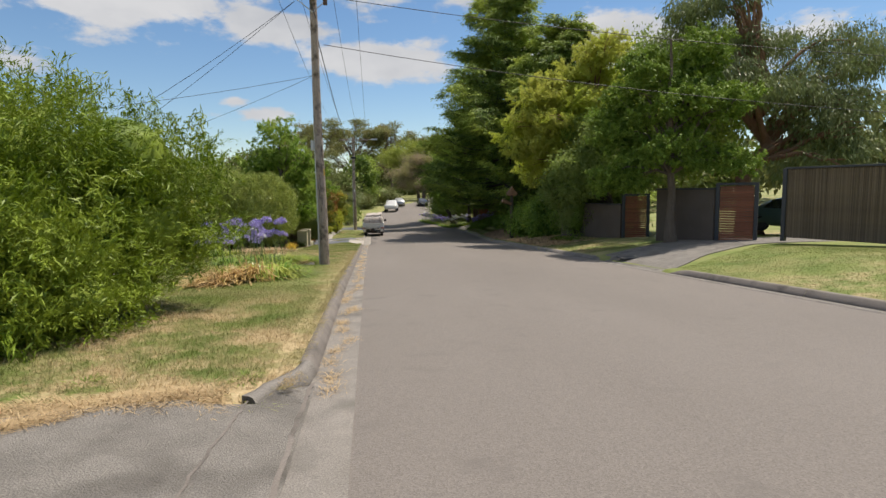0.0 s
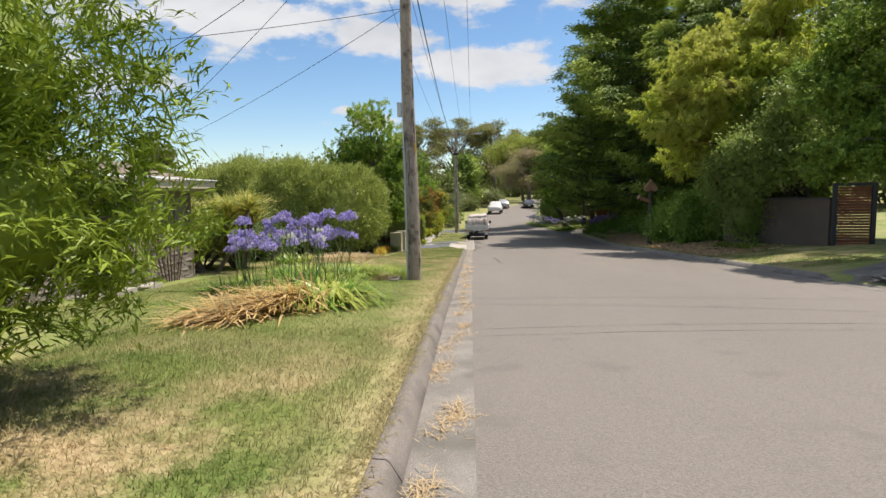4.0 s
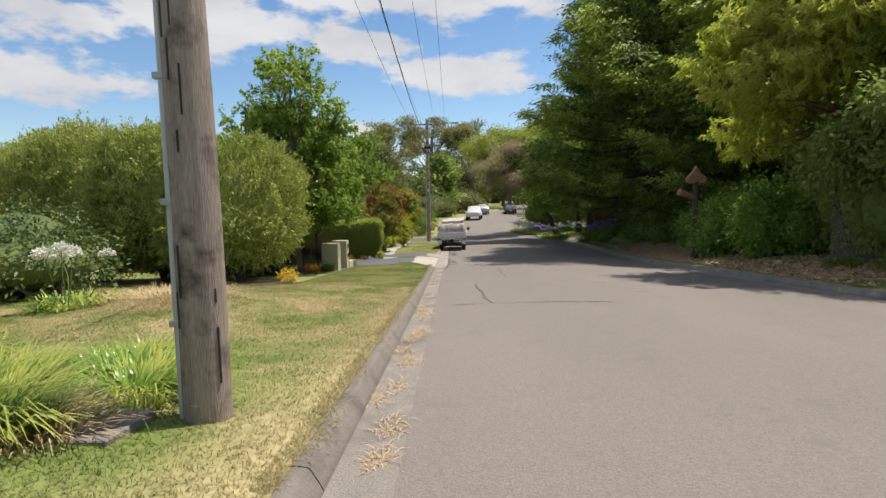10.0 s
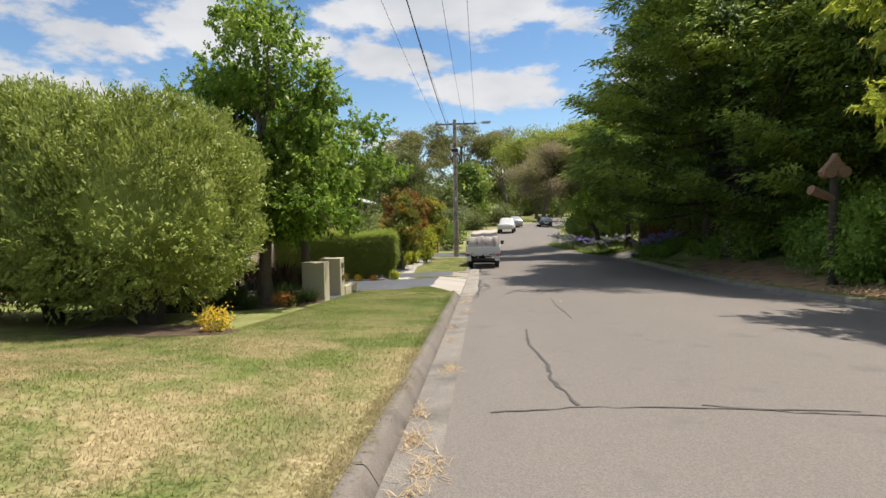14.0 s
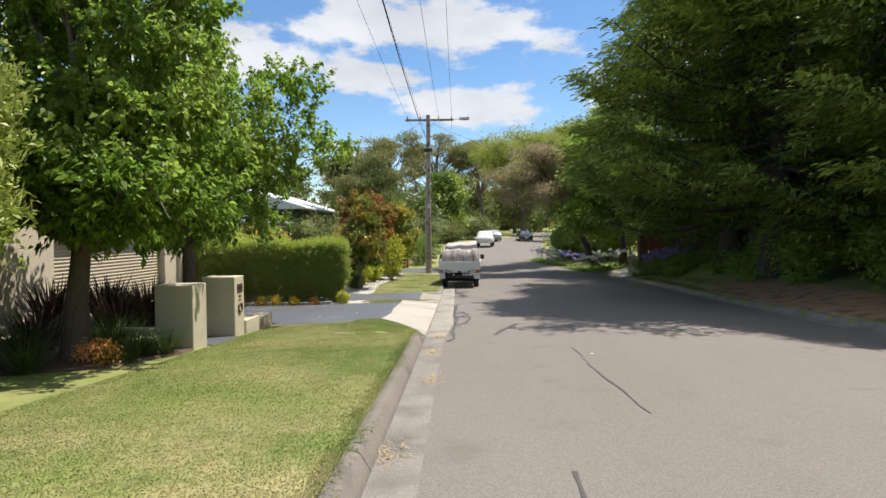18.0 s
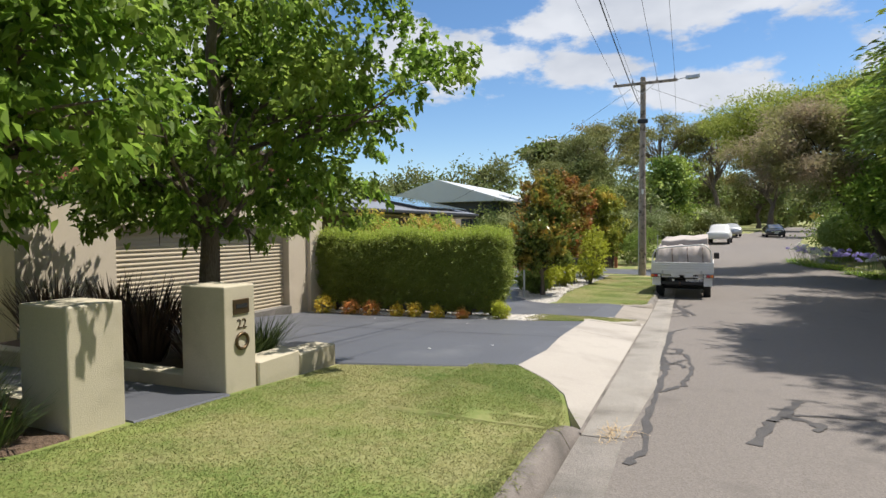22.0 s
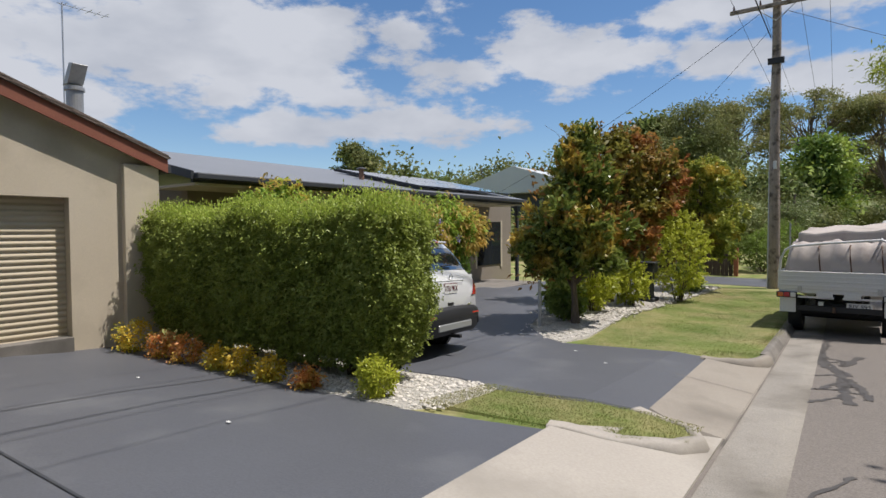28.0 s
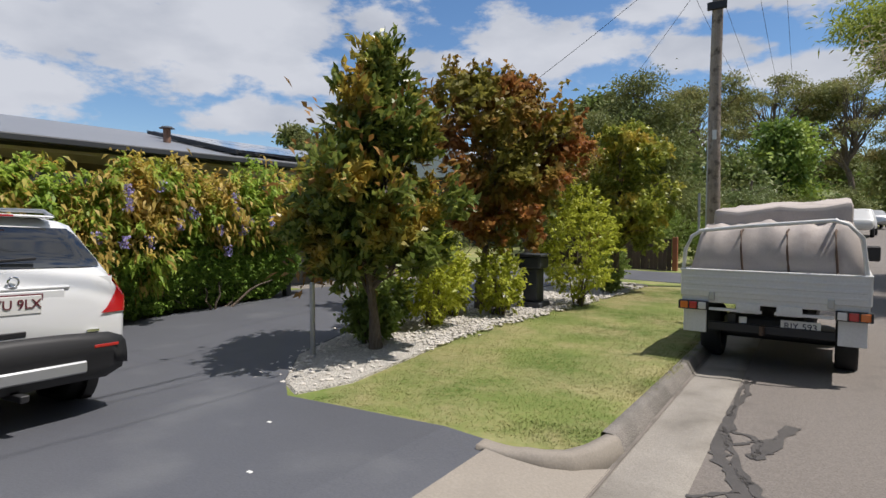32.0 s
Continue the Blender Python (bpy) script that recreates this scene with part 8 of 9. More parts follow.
part("meter_tag", box(-0.03, 0.07, -0.18, -0.15, 4.05, 4.3, 0.003), "plate_white", p2)
part("cable_clamp", box(-0.22, 0.25, -0.2, -0.1, 7.45, 7.65, 0.01), "black", p2)
part("lamp_arm", rod((1.5, -0.19, A2), (1.95, -0.19, A2 + 0.06), 0.018), "galv", p2)
part("street_lamp_head", loft_body([(1.9, A2 - 0.02, A2 + 0.02, A2 + 0.09, 0.03, 0.05, 0.04), (2.05, A2 - 0.04, A2 + 0.02, A2 + 0.12, 0.10, 0.12, 0.08), (2.4, A2 - 0.03, A2 + 0.02, A2 + 0.11, 0.10, 0.11, 0.07), (2.5, A2, A2 + 0.02, A2 + 0.06, 0.03, 0.04, 0.03)]), "galv", p2, "street lamp head", at=pose(0, -0.19, 0))
p3 = power_pole(-4.2, 104.0, 9.0, 0.16, "distant timber power pole", 8.7, 1.2, -10, -1)
p0 = power_pole(-0.9, -28.0, 9.0, 0.16, "timber power pole behind the walker", 8.6, 1.3, 0, -1)


def cable(a, b, sag=0.5, r=0.008, label="black overhead power cable", n=14, kind=""):
    s = np.linspace(0, 1, n)[:, None]
    pts = np.array(a) + (np.array(b) - np.array(a)) * s
    pts[:, 2] -= sag * 4 * s[:, 0] * (1 - s[:, 0])
    c = part("power_cable", tubes("power_cable", [(pts, r)], 5), "wire", None)
    return tagged(c, label, "cable", "overhead cables")


z1, z2, z3, z0 = gz(*P1) + A1, gz(*P2) + A2, gz(-4.2, 104) + 8.7, gz(-0.9, -28) + 8.6
for o in (-0.92, -0.38, 0.38, 0.92):
    cable((P1[0] + o * 1.3, P1[1], z1 + 0.12), (P2[0] + 0.1 + o * 1.45, P2[1] - 0.2, z2 + 0.12), 0.55, 0.007)
    cable((P2[0] + 0.1 + o * 1.45, P2[1] - 0.2, z2 + 0.12), (-4.2 + o * 1.2, 104, z3 + 0.12), 0.6, 0.007)
    cable((P1[0] + o * 1.3, P1[1], z1 + 0.12), (-0.9 + o * 1.3, -28, z0 + 0.12), 0.6, 0.007)
cable((P1[0] - 0.1, P1[1], z1 - 0.75), (P2[0] - 0.15, P2[1], z2 - 1.1), 0.75, 0.016, "thick bundled overhead cable")
cable((P1[0], P1[1], z1 - 0.75), (-0.9, -28, z0 - 1.0), 0.7, 0.016, "thick bundled overhead cable")
cable((P1[0] - 0.6, P1[1], z1 - 0.25), (-13.5, 24.5, 1.9), 0.25, 0.007, "black service cable to a house")
cable((P1[0] - 0.6, P1[1], z1 - 0.25), (-9.6, 15.0, 1.6), 0.25, 0.007, "black service cable to a house")
cable((P1[0] - 0.1, P1[1], z1 - 2.4), (-16, 29.0, 2.6), 0.3, 0.006, "black service cable to a house")
cable((P1[0] - 0.1, P1[1], z1 - 2.4), (-13.5, 10.0, 2.2), 0.3, 0.006, "black service cable to a house")
cable((P1[0] + 0.6, P1[1], z1 - 0.15), (20.0, 12.5, 4.2), 0.35, 0.010, "black service cable across the road")
cable((P1[0] + 0.2, P1[1], z1 - 1.5), (20.0, 15.0, 3.2), 0.35, 0.010, "black service cable across the road")
cable((P2[0] - 0.5, P2[1], z2 - 0.25), (-14.0, 60.0, 1.0), 0.25, 0.008, "black service cable to a house")
cable((P2[0] + 0.3, P2[1], z2 - 0.3), (10.5, 70.0, 3.0), 0.25, 0.008, "black service cable across the road")
cable((P2[0] + 0.3, P2[1], z2 - 0.3), (-13.0, 72.0, 1.6), 0.25, 0.007, "black service cable to a house")

# ---- garden plants ----
def tuft(name, label, x, y, n, length, width, material, seed, spread=0.12, lean=0.55, bend=0.5, category="plant", group="", dz=0.0):
    rng = np.random.default_rng(seed)
    t = thing(name, label, category, Matrix.Translation((x, y, gz(x, y) + dz - 0.02)), group)
    a = rng.uniform(0, 2 * np.pi, n)
    roots = np.stack([np.cos(a) * spread * rng.random(n), np.sin(a) * spread * rng.random(n), np.zeros(n)], 1)
    tilt = rng.uniform(0.08, lean, n)
    leans = np.stack([np.cos(a) * tilt, np.sin(a) * tilt, np.zeros(n)], 1)
    part("leaves", blade_mesh("leaves", roots, leans, length, width, rng, bend, 4), material, t)
    return t


def flower_head(parent, base, top, radius, material, seed):
    rng = np.random.default_rng(seed)
    st = part("stem", tubes("stem", [(limb_path(base, top, rng, 0.02, 5), 0.008)], 5), "stem", parent)
    n = 70
    d = random_dirs(n, rng)
    d[:, 2] = np.abs(d[:, 2]) * 0.9 - 0.25
    pts = np.array(top) + unit(d) * radius * rng.uniform(0.7, 1.05, (n, 1))
    petals = np.repeat(pts, 4, 0) + rng.normal(size=(n * 4, 3)) * radius * 0.10
    part("flower", leaf_mesh("flower", petals, np.repeat(unit(d), 4, 0) + rng.normal(size=(n * 4, 3)) * 0.7, radius * 0.42, radius * 0.20, rng, 0.0), material, st, kind="stuff")


def agapanthus(x, y, leaves, heads, white, seed, spread=0.45, height=1.15, length=0.62, label="", dry=0, group="agapanthus clumps", lean=1.0, width=0.046, fall=False, bend=0.62):
    rng = np.random.default_rng(seed)
    t = thing("agapanthus", label, "flowering plant", Matrix.Translation((x, y, gz(x, y) - 0.02)), group)
    a = rng.uniform(0, 2 * np.pi, leaves)
    r = spread * np.sqrt(rng.random(leaves))
    roots = np.stack([np.cos(a) * r, np.sin(a) * r, np.zeros(leaves)], 1)
    tilt = rng.uniform(0.12, 0.85, leaves) * lean
    b = a + rng.normal(size=leaves) * 0.7
    part("leaves", blade_mesh("leaves", roots, np.stack([np.cos(b) * tilt, np.sin(b) * tilt, np.zeros(leaves)], 1), length, width, rng, bend, 7), "strap", t)
    for k in range(heads):
        q = rng.uniform(0, 2 * np.pi)
        rr = spread * math.sqrt(rng.random()) * 0.9
        bx, by = math.cos(q) * rr, math.sin(q) * rr
        h = height * rng.uniform(0.72, 1.08)
        flower_head(t, (bx, by, 0.1), (bx + rng.normal() * 0.14, by + rng.normal() * 0.14, h), rng.uniform(0.10, 0.145), "white_flower" if k < white else "purple", seed * 100 + k)
    if dry:
        a = rng.normal(-2.4, 1.1, dry)
        roots = np.stack([rng.uniform(-0.75, 0.4, dry), rng.uniform(-1.15, 0.2, dry), rng.random(dry) * 0.12], 1)
        tilt = rng.uniform(0.12, 1.1, dry)
        if fall:
            # the old leaves lie over one another down the verge, a few stand
            s = rng.random(dry)
            a = rng.normal(-2.0, 0.55, dry)
            roots = np.stack([0.25 - 0.75 * s + rng.normal(size=dry) * 0.20, 0.15 - 1.5 * s + rng.normal(size=dry) * 0.16, 0.05 + rng.random(dry) * 0.22 * (1.1 - s)], 1)
            tilt = np.where(rng.random(dry) < 0.10, rng.uniform(0.05, 0.4, dry), rng.uniform(0.8, 1.5, dry))
        part("dry_leaves", blade_mesh("dry_leaves", roots, np.stack([np.cos(a) * tilt, np.sin(a) * tilt, np.zeros(dry)], 1), 0.62 if fall else 0.5, 0.035, rng, 0.45 if fall else 0.75, 4), "dead_leaf", t, "dry bronze and straw-coloured leaves")
    return t


agapanthus(-2.92, 14.10, 430, 0, 0, 401, 0.44, 1.2, 0.84, "clump of glossy green strap leaves with a straw-coloured fringe", dry=110, lean=0.95, width=0.062, bend=0.95)
agapanthus(-3.28, 13.75, 40, 0, 0, 411, 0.40, 1.2, 0.62, "fall of collapsed bronze and straw strap leaves", dry=620, lean=0.9, fall=True)
agapanthus(-3.3, 15.5, 320, 16, 1, 402, 0.62, 1.30, 0.60, "agapanthus clump with mauve flower heads on tall stems")
agapanthus(-4.05, 15.4, 280, 13, 0, 403, 0.60, 1.22, 0.55, "agapanthus clump with mauve flower heads on tall stems", dry=60)
agapanthus(-4.9, 15.6, 200, 7, 0, 412, 0.50, 1.05, 0.55, "agapanthus clump with mauve flower heads on tall stems")
agapanthus(-4.2, 17.3, 260, 8, 1, 404, 0.55, 1.0, 0.55, "agapanthus clump with white and mauve flower heads")
agapanthus(-4.9, 18.9, 220, 4, 4, 413, 0.5, 1.0, 0.55, "agapanthus clump with round white flower heads")
agapanthus(-6.3, 22.7, 160, 5, 5, 414, 0.5, 0.95, 0.5, "agapanthus clump with small round white flower heads")
GRASSY = "green grassy clump by the pole"
for k, (x, y, n, L) in enumerate(((-3.55, 16.5, 800, 0.62), (-3.1, 17.3, 900, 0.56), (-2.62, 18.15, 700, 0.52), (-3.7, 18.1, 800, 0.58), (-3.1, 18.9, 700, 0.50))):
    tuft("grass_clump", GRASSY, x, y, n, L, 0.017, "strap", 405 + k * 3, 0.5, 0.75, 0.65)
tuft("grass_clump", "dry brown grass clump by the pole", -2.75, 17.35, 420, 0.30, 0.012, "straw", 407, 0.45, 0.9, 0.6)
tuft("dry_grass_clump", "tall dry straw grass on a mound", -4.5, 22.6, 900, 0.20, 0.009, "straw", 409, 1.2, 1.0, 0.6)
tuft("dry_grass_clump", "tall dry straw grass on a mound", -5.4, 23.6, 900, 0.22, 0.009, "straw", 410, 1.2, 1.0, 0.6)
# agapanthus across the road
for k, (x, y, w) in enumerate(((8.75, 56.2, 0), (9.1, 55.3, 0), (9.6, 54.6, 0), (9.7, 56.1, 0), (10.2, 55.2, 0), (7.7, 61.9, 8), (8.4, 61.8, 9), (7.1, 62.3, 7), (7.9, 62.7, 6), (9.0, 62.4, 4), (6.9, 63.3, 0), (6.6, 64.2, 0), (5.5, 67.3, 8), (5.2, 68.2, 9), (5.9, 67.6, 3), (4.9, 69.2, 6), (4.9, 70.5, 4), (6.2, 66.4, 0))):
    agapanthus(x, y, 190, 9, w, 420 + k, 0.6, 1.05, 0.6, "agapanthus clump with " + ("white" if w > 4 else "mauve") + " flower heads under the trees")


def cordyline(x, y, heads, seed):
    rng = np.random.default_rng(seed)
    z = gz(x, y)
    t = thing("cordyline", "multi-headed cordyline with sword-shaped leaves", "plant", Matrix.Translation((x, y, z - 0.05)), "cordylines beside the shed")
    for k in range(heads):
        top = np.array([rng.normal() * 0.5, rng.normal() * 0.5, rng.uniform(0.35, 1.75)])
        part("stem", tubes("stem", [(limb_path((top[0] * 0.2, top[1] * 0.2, 0), top, rng, 0.02, 5), np.linspace(0.06, 0.04, 5))], 7), "bark", t)
        n = 170
        a = rng.uniform(0, 2 * np.pi, n)
        tilt = rng.uniform(0.05, 1.25, n)
        part("leaf_head", blade_mesh("leaf_head", np.repeat(top[None], n, 0), np.stack([np.cos(a) * tilt, np.sin(a) * tilt, np.zeros(n)], 1), 0.92, 0.042, rng, 0.50, 5), "cordyline", t)
    return t


for k, (x, y) in enumerate(((-7.6, 19.7), (-8.4, 20.6), (-7.2, 20.9), (-9.4, 21.5))):
    cordyline(x, y, 8, 440 + k)
shrub("garden_shrub", "dense dark green shrubs behind the verge", (-7.6, 24.0, gz(-7.6, 24)), [((-8.4, 24.6, gz(-8, 24) + 0.55), (1.4, 1.4, 0.65)), ((-9.4, 25.6, gz(-9, 25) + 0.9), (1.5, 1.4, 1.0))], "lomandra", 420, 20, 0.16, 0.11, 0.05, 445, 10, shell=0.6, core=0.75)
# flax, lomandra and small plants by the piers
for k, (x, y, n, L, m, dz) in enumerate(((-6.3, 34.95, 260, 1.05, "flax", 0.12), (-7.2, 35.2, 280, 1.1, "flax", 0.12), (-8.1, 35.0, 240, 1.1, "flax", 0.12), (-5.6, 35.1, 200, 0.85, "flax", 0.12), (-6.7, 34.7, 220, 0.9, "flax", 0.05), (-7.4, 32.2, 200, 0.9, "flax", 0), (-6.7, 32.9, 180, 0.8, "flax", 0), (-8.3, 31.6, 200, 0.9, "flax", 0))):
    tuft("flax", "dark purplish-brown flax with upright sword leaves", x, y, n, L, 0.035, m, 450 + k, 0.22, 0.5, 0.18, group="dark flax plants", dz=dz)
for k, (x, y, n, L, dz) in enumerate(((-4.72, 32.55, 260, 0.55, 0), (-5.2, 35.6, 330, 0.72, 0.12), (-5.05, 35.2, 260, 0.66, 0.12), (-6.3, 31.4, 380, 0.75, 0), (-5.6, 31.3, 300, 0.55, 0), (-7.1, 31.0, 380, 0.8, 0), (-4.9, 31.9, 200, 0.4, 0), (-6.1, 35.55, 260, 0.65, 0.12), (-5.35, 32.5, 330, 0.8, 0), (-5.7, 32.9, 300, 0.8, 0), (-4.95, 32.35, 300, 0.62, 0), (-6.2, 32.0, 330, 0.85, 0))):
    tuft("lomandra", "tuft of fine arching green blades in mulch", x, y, n, L, 0.009, "lomandra", 460 + k, 0.14, 0.6, 0.35, group="grassy tufts by the piers", dz=dz)
shrub("small_shrub", "small orange-leaved shrub in mulch", (-5.05, 31.75, gz(-5, 31.8)), [((-5.05, 31.75, gz(-5, 31.8) + 0.17), (0.22, 0.22, 0.16))], "orange_shrub", 50, 12, 0.045, 0.045, 0.024, 470, 5, radius=0.008, group="")
shrub("small_shrub", "small golden shrub in a mulched bed", (-4.55, 27.75, gz(-4.5, 27.7)), [((-4.55, 27.75, gz(-4.5, 27.7) + 0.19), (0.21, 0.21, 0.18))], "gold_shrub", 60, 12, 0.045, 0.05, 0.026, 471, 5, radius=0.008)
paving("mulch_bed", [(-6.9, 27.5), (-5.2, 27.2), (-4.35, 27.5), (-4.25, 27.9), (-4.9, 28.4), (-7.0, 28.6)], "soil", "dark mulch round the hedge's foot", lift=0.02, step=0.35, category="bed")
for k, x in enumerate((-8.85, -8.1, -7.55, -6.85, -6.4, -5.85, -5.25)):
    z = gz(x, 41.95)
    kind = ("golden", "gold_shrub") if k in (0, 3, 4, 5) else ("orange", "orange_shrub")
    r = (0.26, 0.2, 0.2, 0.15, 0.17, 0.15, 0.12)[k]
    shrub("small_shrub", "small %s shrub before the clipped hedge" % kind[0], (x, 41.80, z), [((x, 41.79, z + r * 0.85), (r * 0.95, r * 0.9, r * 0.95))], kind[1], 75, 12, 0.04, 0.045, 0.026, 480 + k, 5, radius=0.008, group="little shrubs before the hedge")
z = gz(-4.4, 41.95)
shrub("small_shrub", "round lime-green shrub at the hedge's end", (-4.40, 41.93, z), [((-4.40, 41.93, z + 0.20), (0.17, 0.17, 0.17))], "lime_shrub", 130, 14, 0.035, 0.045, 0.022, 490, 6, radius=0.01)


# ---- wisteria over its frame ----
def wisteria():
    z = gz(-9.4, 47) + 0.16
    t = thing("wisteria", "wisteria thick with bronze and green leaves over a frame", "climber", Matrix.Translation((-9.45, 44.0, z)))
    rng = np.random.default_rng(500)
    shapes = []
    for k in range(15):
        y = 0.1 + k * 0.48
        shapes.append(((rng.normal() * 0.12, y, 1.60 + rng.normal() * 0.18 - (0.25 if k > 12 else 0)), (0.55, 0.6, 0.60)))
        if k < 8:
            shapes.append(((rng.normal() * 0.1 + 0.1, y, 1.0), (0.45, 0.5, 0.6)))
    me, cen = crown_mesh("leaves", shapes, 1700, 24, 0.17, 0.13, 0.05, 501, 0.6, 0.3, 0.5, spray=0.3)
    part("leaves", me, "wisteria", t)
    c2, d2 = clump_points(shapes, 420, rng, 0.94)
    k = d2[:, 0] > -0.3
    c2, d2 = c2[k], d2[k]
    pts = np.repeat(c2, 22, 0) + rng.normal(size=(len(c2) * 22, 3)) * 0.11
    part("bronze_leaves", leaf_mesh("bronze_leaves", pts, np.repeat(d2, 22, 0) + rng.normal(size=pts.shape) * 0.5 - [0, 0, 0.7], 0.14, 0.05, rng, 0.3), "wisteria_bronze", t)
    for k in range(16):
        y, zz = rng.uniform(0.3, 6.0), rng.uniform(0.9, 2.0)
        p = np.stack([0.62 + rng.normal(size=60) * 0.03, y + rng.normal(size=60) * 0.03, zz + rng.uniform(-0.12, 0.06, 60)], 1)
        part("raceme", leaf_mesh("raceme", p, rng.normal(size=p.shape), 0.045, 0.03, rng), "purple", t, kind="stuff")
    for y in (0.2, 2.3, 4.4, 6.4):
        part("frame_post", box(-0.06, 0.06, y - 0.06, y + 0.06, -0.4, 2.1, 0.005), "charcoal", t)
    part("frame_beam", box(-0.05, 0.05, 0.0, 6.9, 1.95, 2.1), "charcoal", t)
    box_hedge("clipped_hedge", "low clipped dark green hedge under the wisteria", -9.75, -9.1, 46.6, 50.5, z - 0.28, z + 0.98, 30000, 510, "ivy", "pittos", 0.055, 1500)
    box_hedge("clipped_hedge", "clipped green hedge in front of the porch", -9.9, -9.2, 43.2, 46.5, z - 0.28, z + 0.8, 15000, 511, "ivy", "pittos", 0.055, 900)


wisteria()

# ---- posts, fence and bollard of the house garden ----
p = thing("marker_post", "short galvanised steel marker post in pebbles", "post", Matrix.Translation((-5.5, 47.43, gz(-5.5, 47.43))))
part("tube", rod((0, 0, -0.1), (0, 0, 0.86), 0.03, sides=14), "galv", p)
part("cap", rod((0, 0, 0.86), (0, 0, 0.885), 0.034, 0.02, 14), "galv", p)
b = thing("stone_bollard", "dark stone garden lantern bollard", "bollard", Matrix.Translation((-5.16, 52.7, gz(-5.16, 52.7))))
part("base", box(-0.24, 0.24, -0.24, 0.24, -0.05, 0.12, 0.015), "charcoal", b)
part("shaft", box(-0.15, 0.15, -0.15, 0.15, 0.12, 0.75, 0.02), "charcoal", b)
part("head", box(-0.22, 0.22, -0.22, 0.22, 0.75, 0.98, 0.03), "charcoal", b)
part("cap", prism([(-0.27, -0.27), (0.27, -0.27), (0.27, 0.27), (-0.27, 0.27)], 0.98, 1.03, 0.01), "charcoal", b)
f = paling_fence(-9.5, 63.6, -4.98, 63.4, 1.08, "brown_fence", "brown timber fence beyond the garden")
p = thing("timber_post", "orange-stained timber post at the fence end", "post", Matrix.Translation((-4.86, 63.4, gz(-4.86, 63.4))))
part("shaft", box(-0.08, 0.08, -0.08, 0.08, -0.1, 1.16, 0.008), "orange_gate", p)
s = thing("road_sign", "yellow warning sign on a post beyond the bend", "sign", pose(9.0, 92.0, float(land(9, 92)), 0, 0, 0))
part("post", rod((0, 0, -0.1), (0, 0, 2.3), 0.03), "galv", s)
part("sign_plate", box(-0.32, 0.32, -0.012, 0.0, -0.32, 0.32, 0.01), "yellow", s, at=pose(0, -0.04, 2.0, 0, 45, 0))


# ---- carved heart and verge details across the road ----
h = thing("wood_carving", "carved wooden arrowhead with two sawn round ends among the leaves", "sculpture", Matrix.Translation((7.85, 34.6, gz(7.85, 34.6))))
part("head", prism([(0, 3.28), (0.10, 3.10), (0.34, 2.82), (0.30, 2.70), (0.10, 2.66), (0, 2.72), (-0.10, 2.66), (-0.30, 2.70), (-0.34, 2.82), (-0.10, 3.10)], -0.10, 0.10, 0.02, axis="y"), "wood_carving", h)
for s in (1, -1):
    part("sawn_end", rod((s * 0.17, -0.16, 2.80), (s * 0.17, 0.1, 2.80), 0.145, 0.15, 18), "wood_carving", h, "pale sawn end")
part("stand", rod((0, 0, -0.1), (0, 0, 2.72), 0.12, 0.09, 12), "dark_bark", h)
part("side_limb", rod((-0.62, -0.15, 2.38), (0.0, 0.0, 2.15), 0.12, 0.09, 12), "wood_carving", h)
paving("leaf_litter", [(7.25, 27.2), (8.0, 25.5), (9.3, 25.8), (9.6, 29.5), (9.0, 35), (9.4, 40), (9.5, 46.5), (8.3, 47), (7.95, 45), (7.3, 38), (7.3, 31)], "leaf_litter", "brown leaf litter on the shaded verge", lift=0.03, step=0.8, category="verge")
rng = np.random.default_rng(520)
n = 1500
lx, ly = rng.uniform(7.2, 9.8, n), rng.uniform(25.0, 34.0, n)
lz = land(lx, ly) + 0.05
lit = part("fallen_leaf", leaf_mesh("fallen_leaf", np.stack([lx, ly, lz], 1), rng.normal(size=(n, 3)) * [1, 1, 0.25], 0.13, 0.06, rng), "straw", kind="stuff")
tagged(lit, "dry fallen leaves on the shaded verge", "leaves")
tuft("ground_cover", "low bright green ground cover by the wall", 9.3, 26.6, 500, 0.30, 0.03, "lime_tree", 521, 0.9, 0.9, 0.6)
tuft("ground_cover", "low bright green ground cover by the wall", 9.1, 28.2, 500, 0.30, 0.03, "lime_tree", 522, 0.8, 0.9, 0.6)
thicket("dark ground cover below the fence", 9.2, 10.9, 52.5, 57.5, 0.55, "ivy", 500, 16, 0.12, 0.12, 0.06, 523)
k = thing("drain_cover", "dark steel drain cover in the driveway crossing", "drain cover", Matrix.Translation((7.9, 17.3, gz(7.9, 17.3) + 0.03)))
part("plate", box(-0.45, 0.45, -0.3, 0.3, -0.02, 0.012, 0.004), "charcoal", k)
k = thing("service_pit", "pale concrete service pit lid in the grass", "pit lid", Matrix.Translation((-2.62, 17.45, gz(-2.6, 17.45))))
part("lid", box(-0.42, 0.42, -0.24, 0.24, -0.05, 0.02, 0.006), "concrete", k)

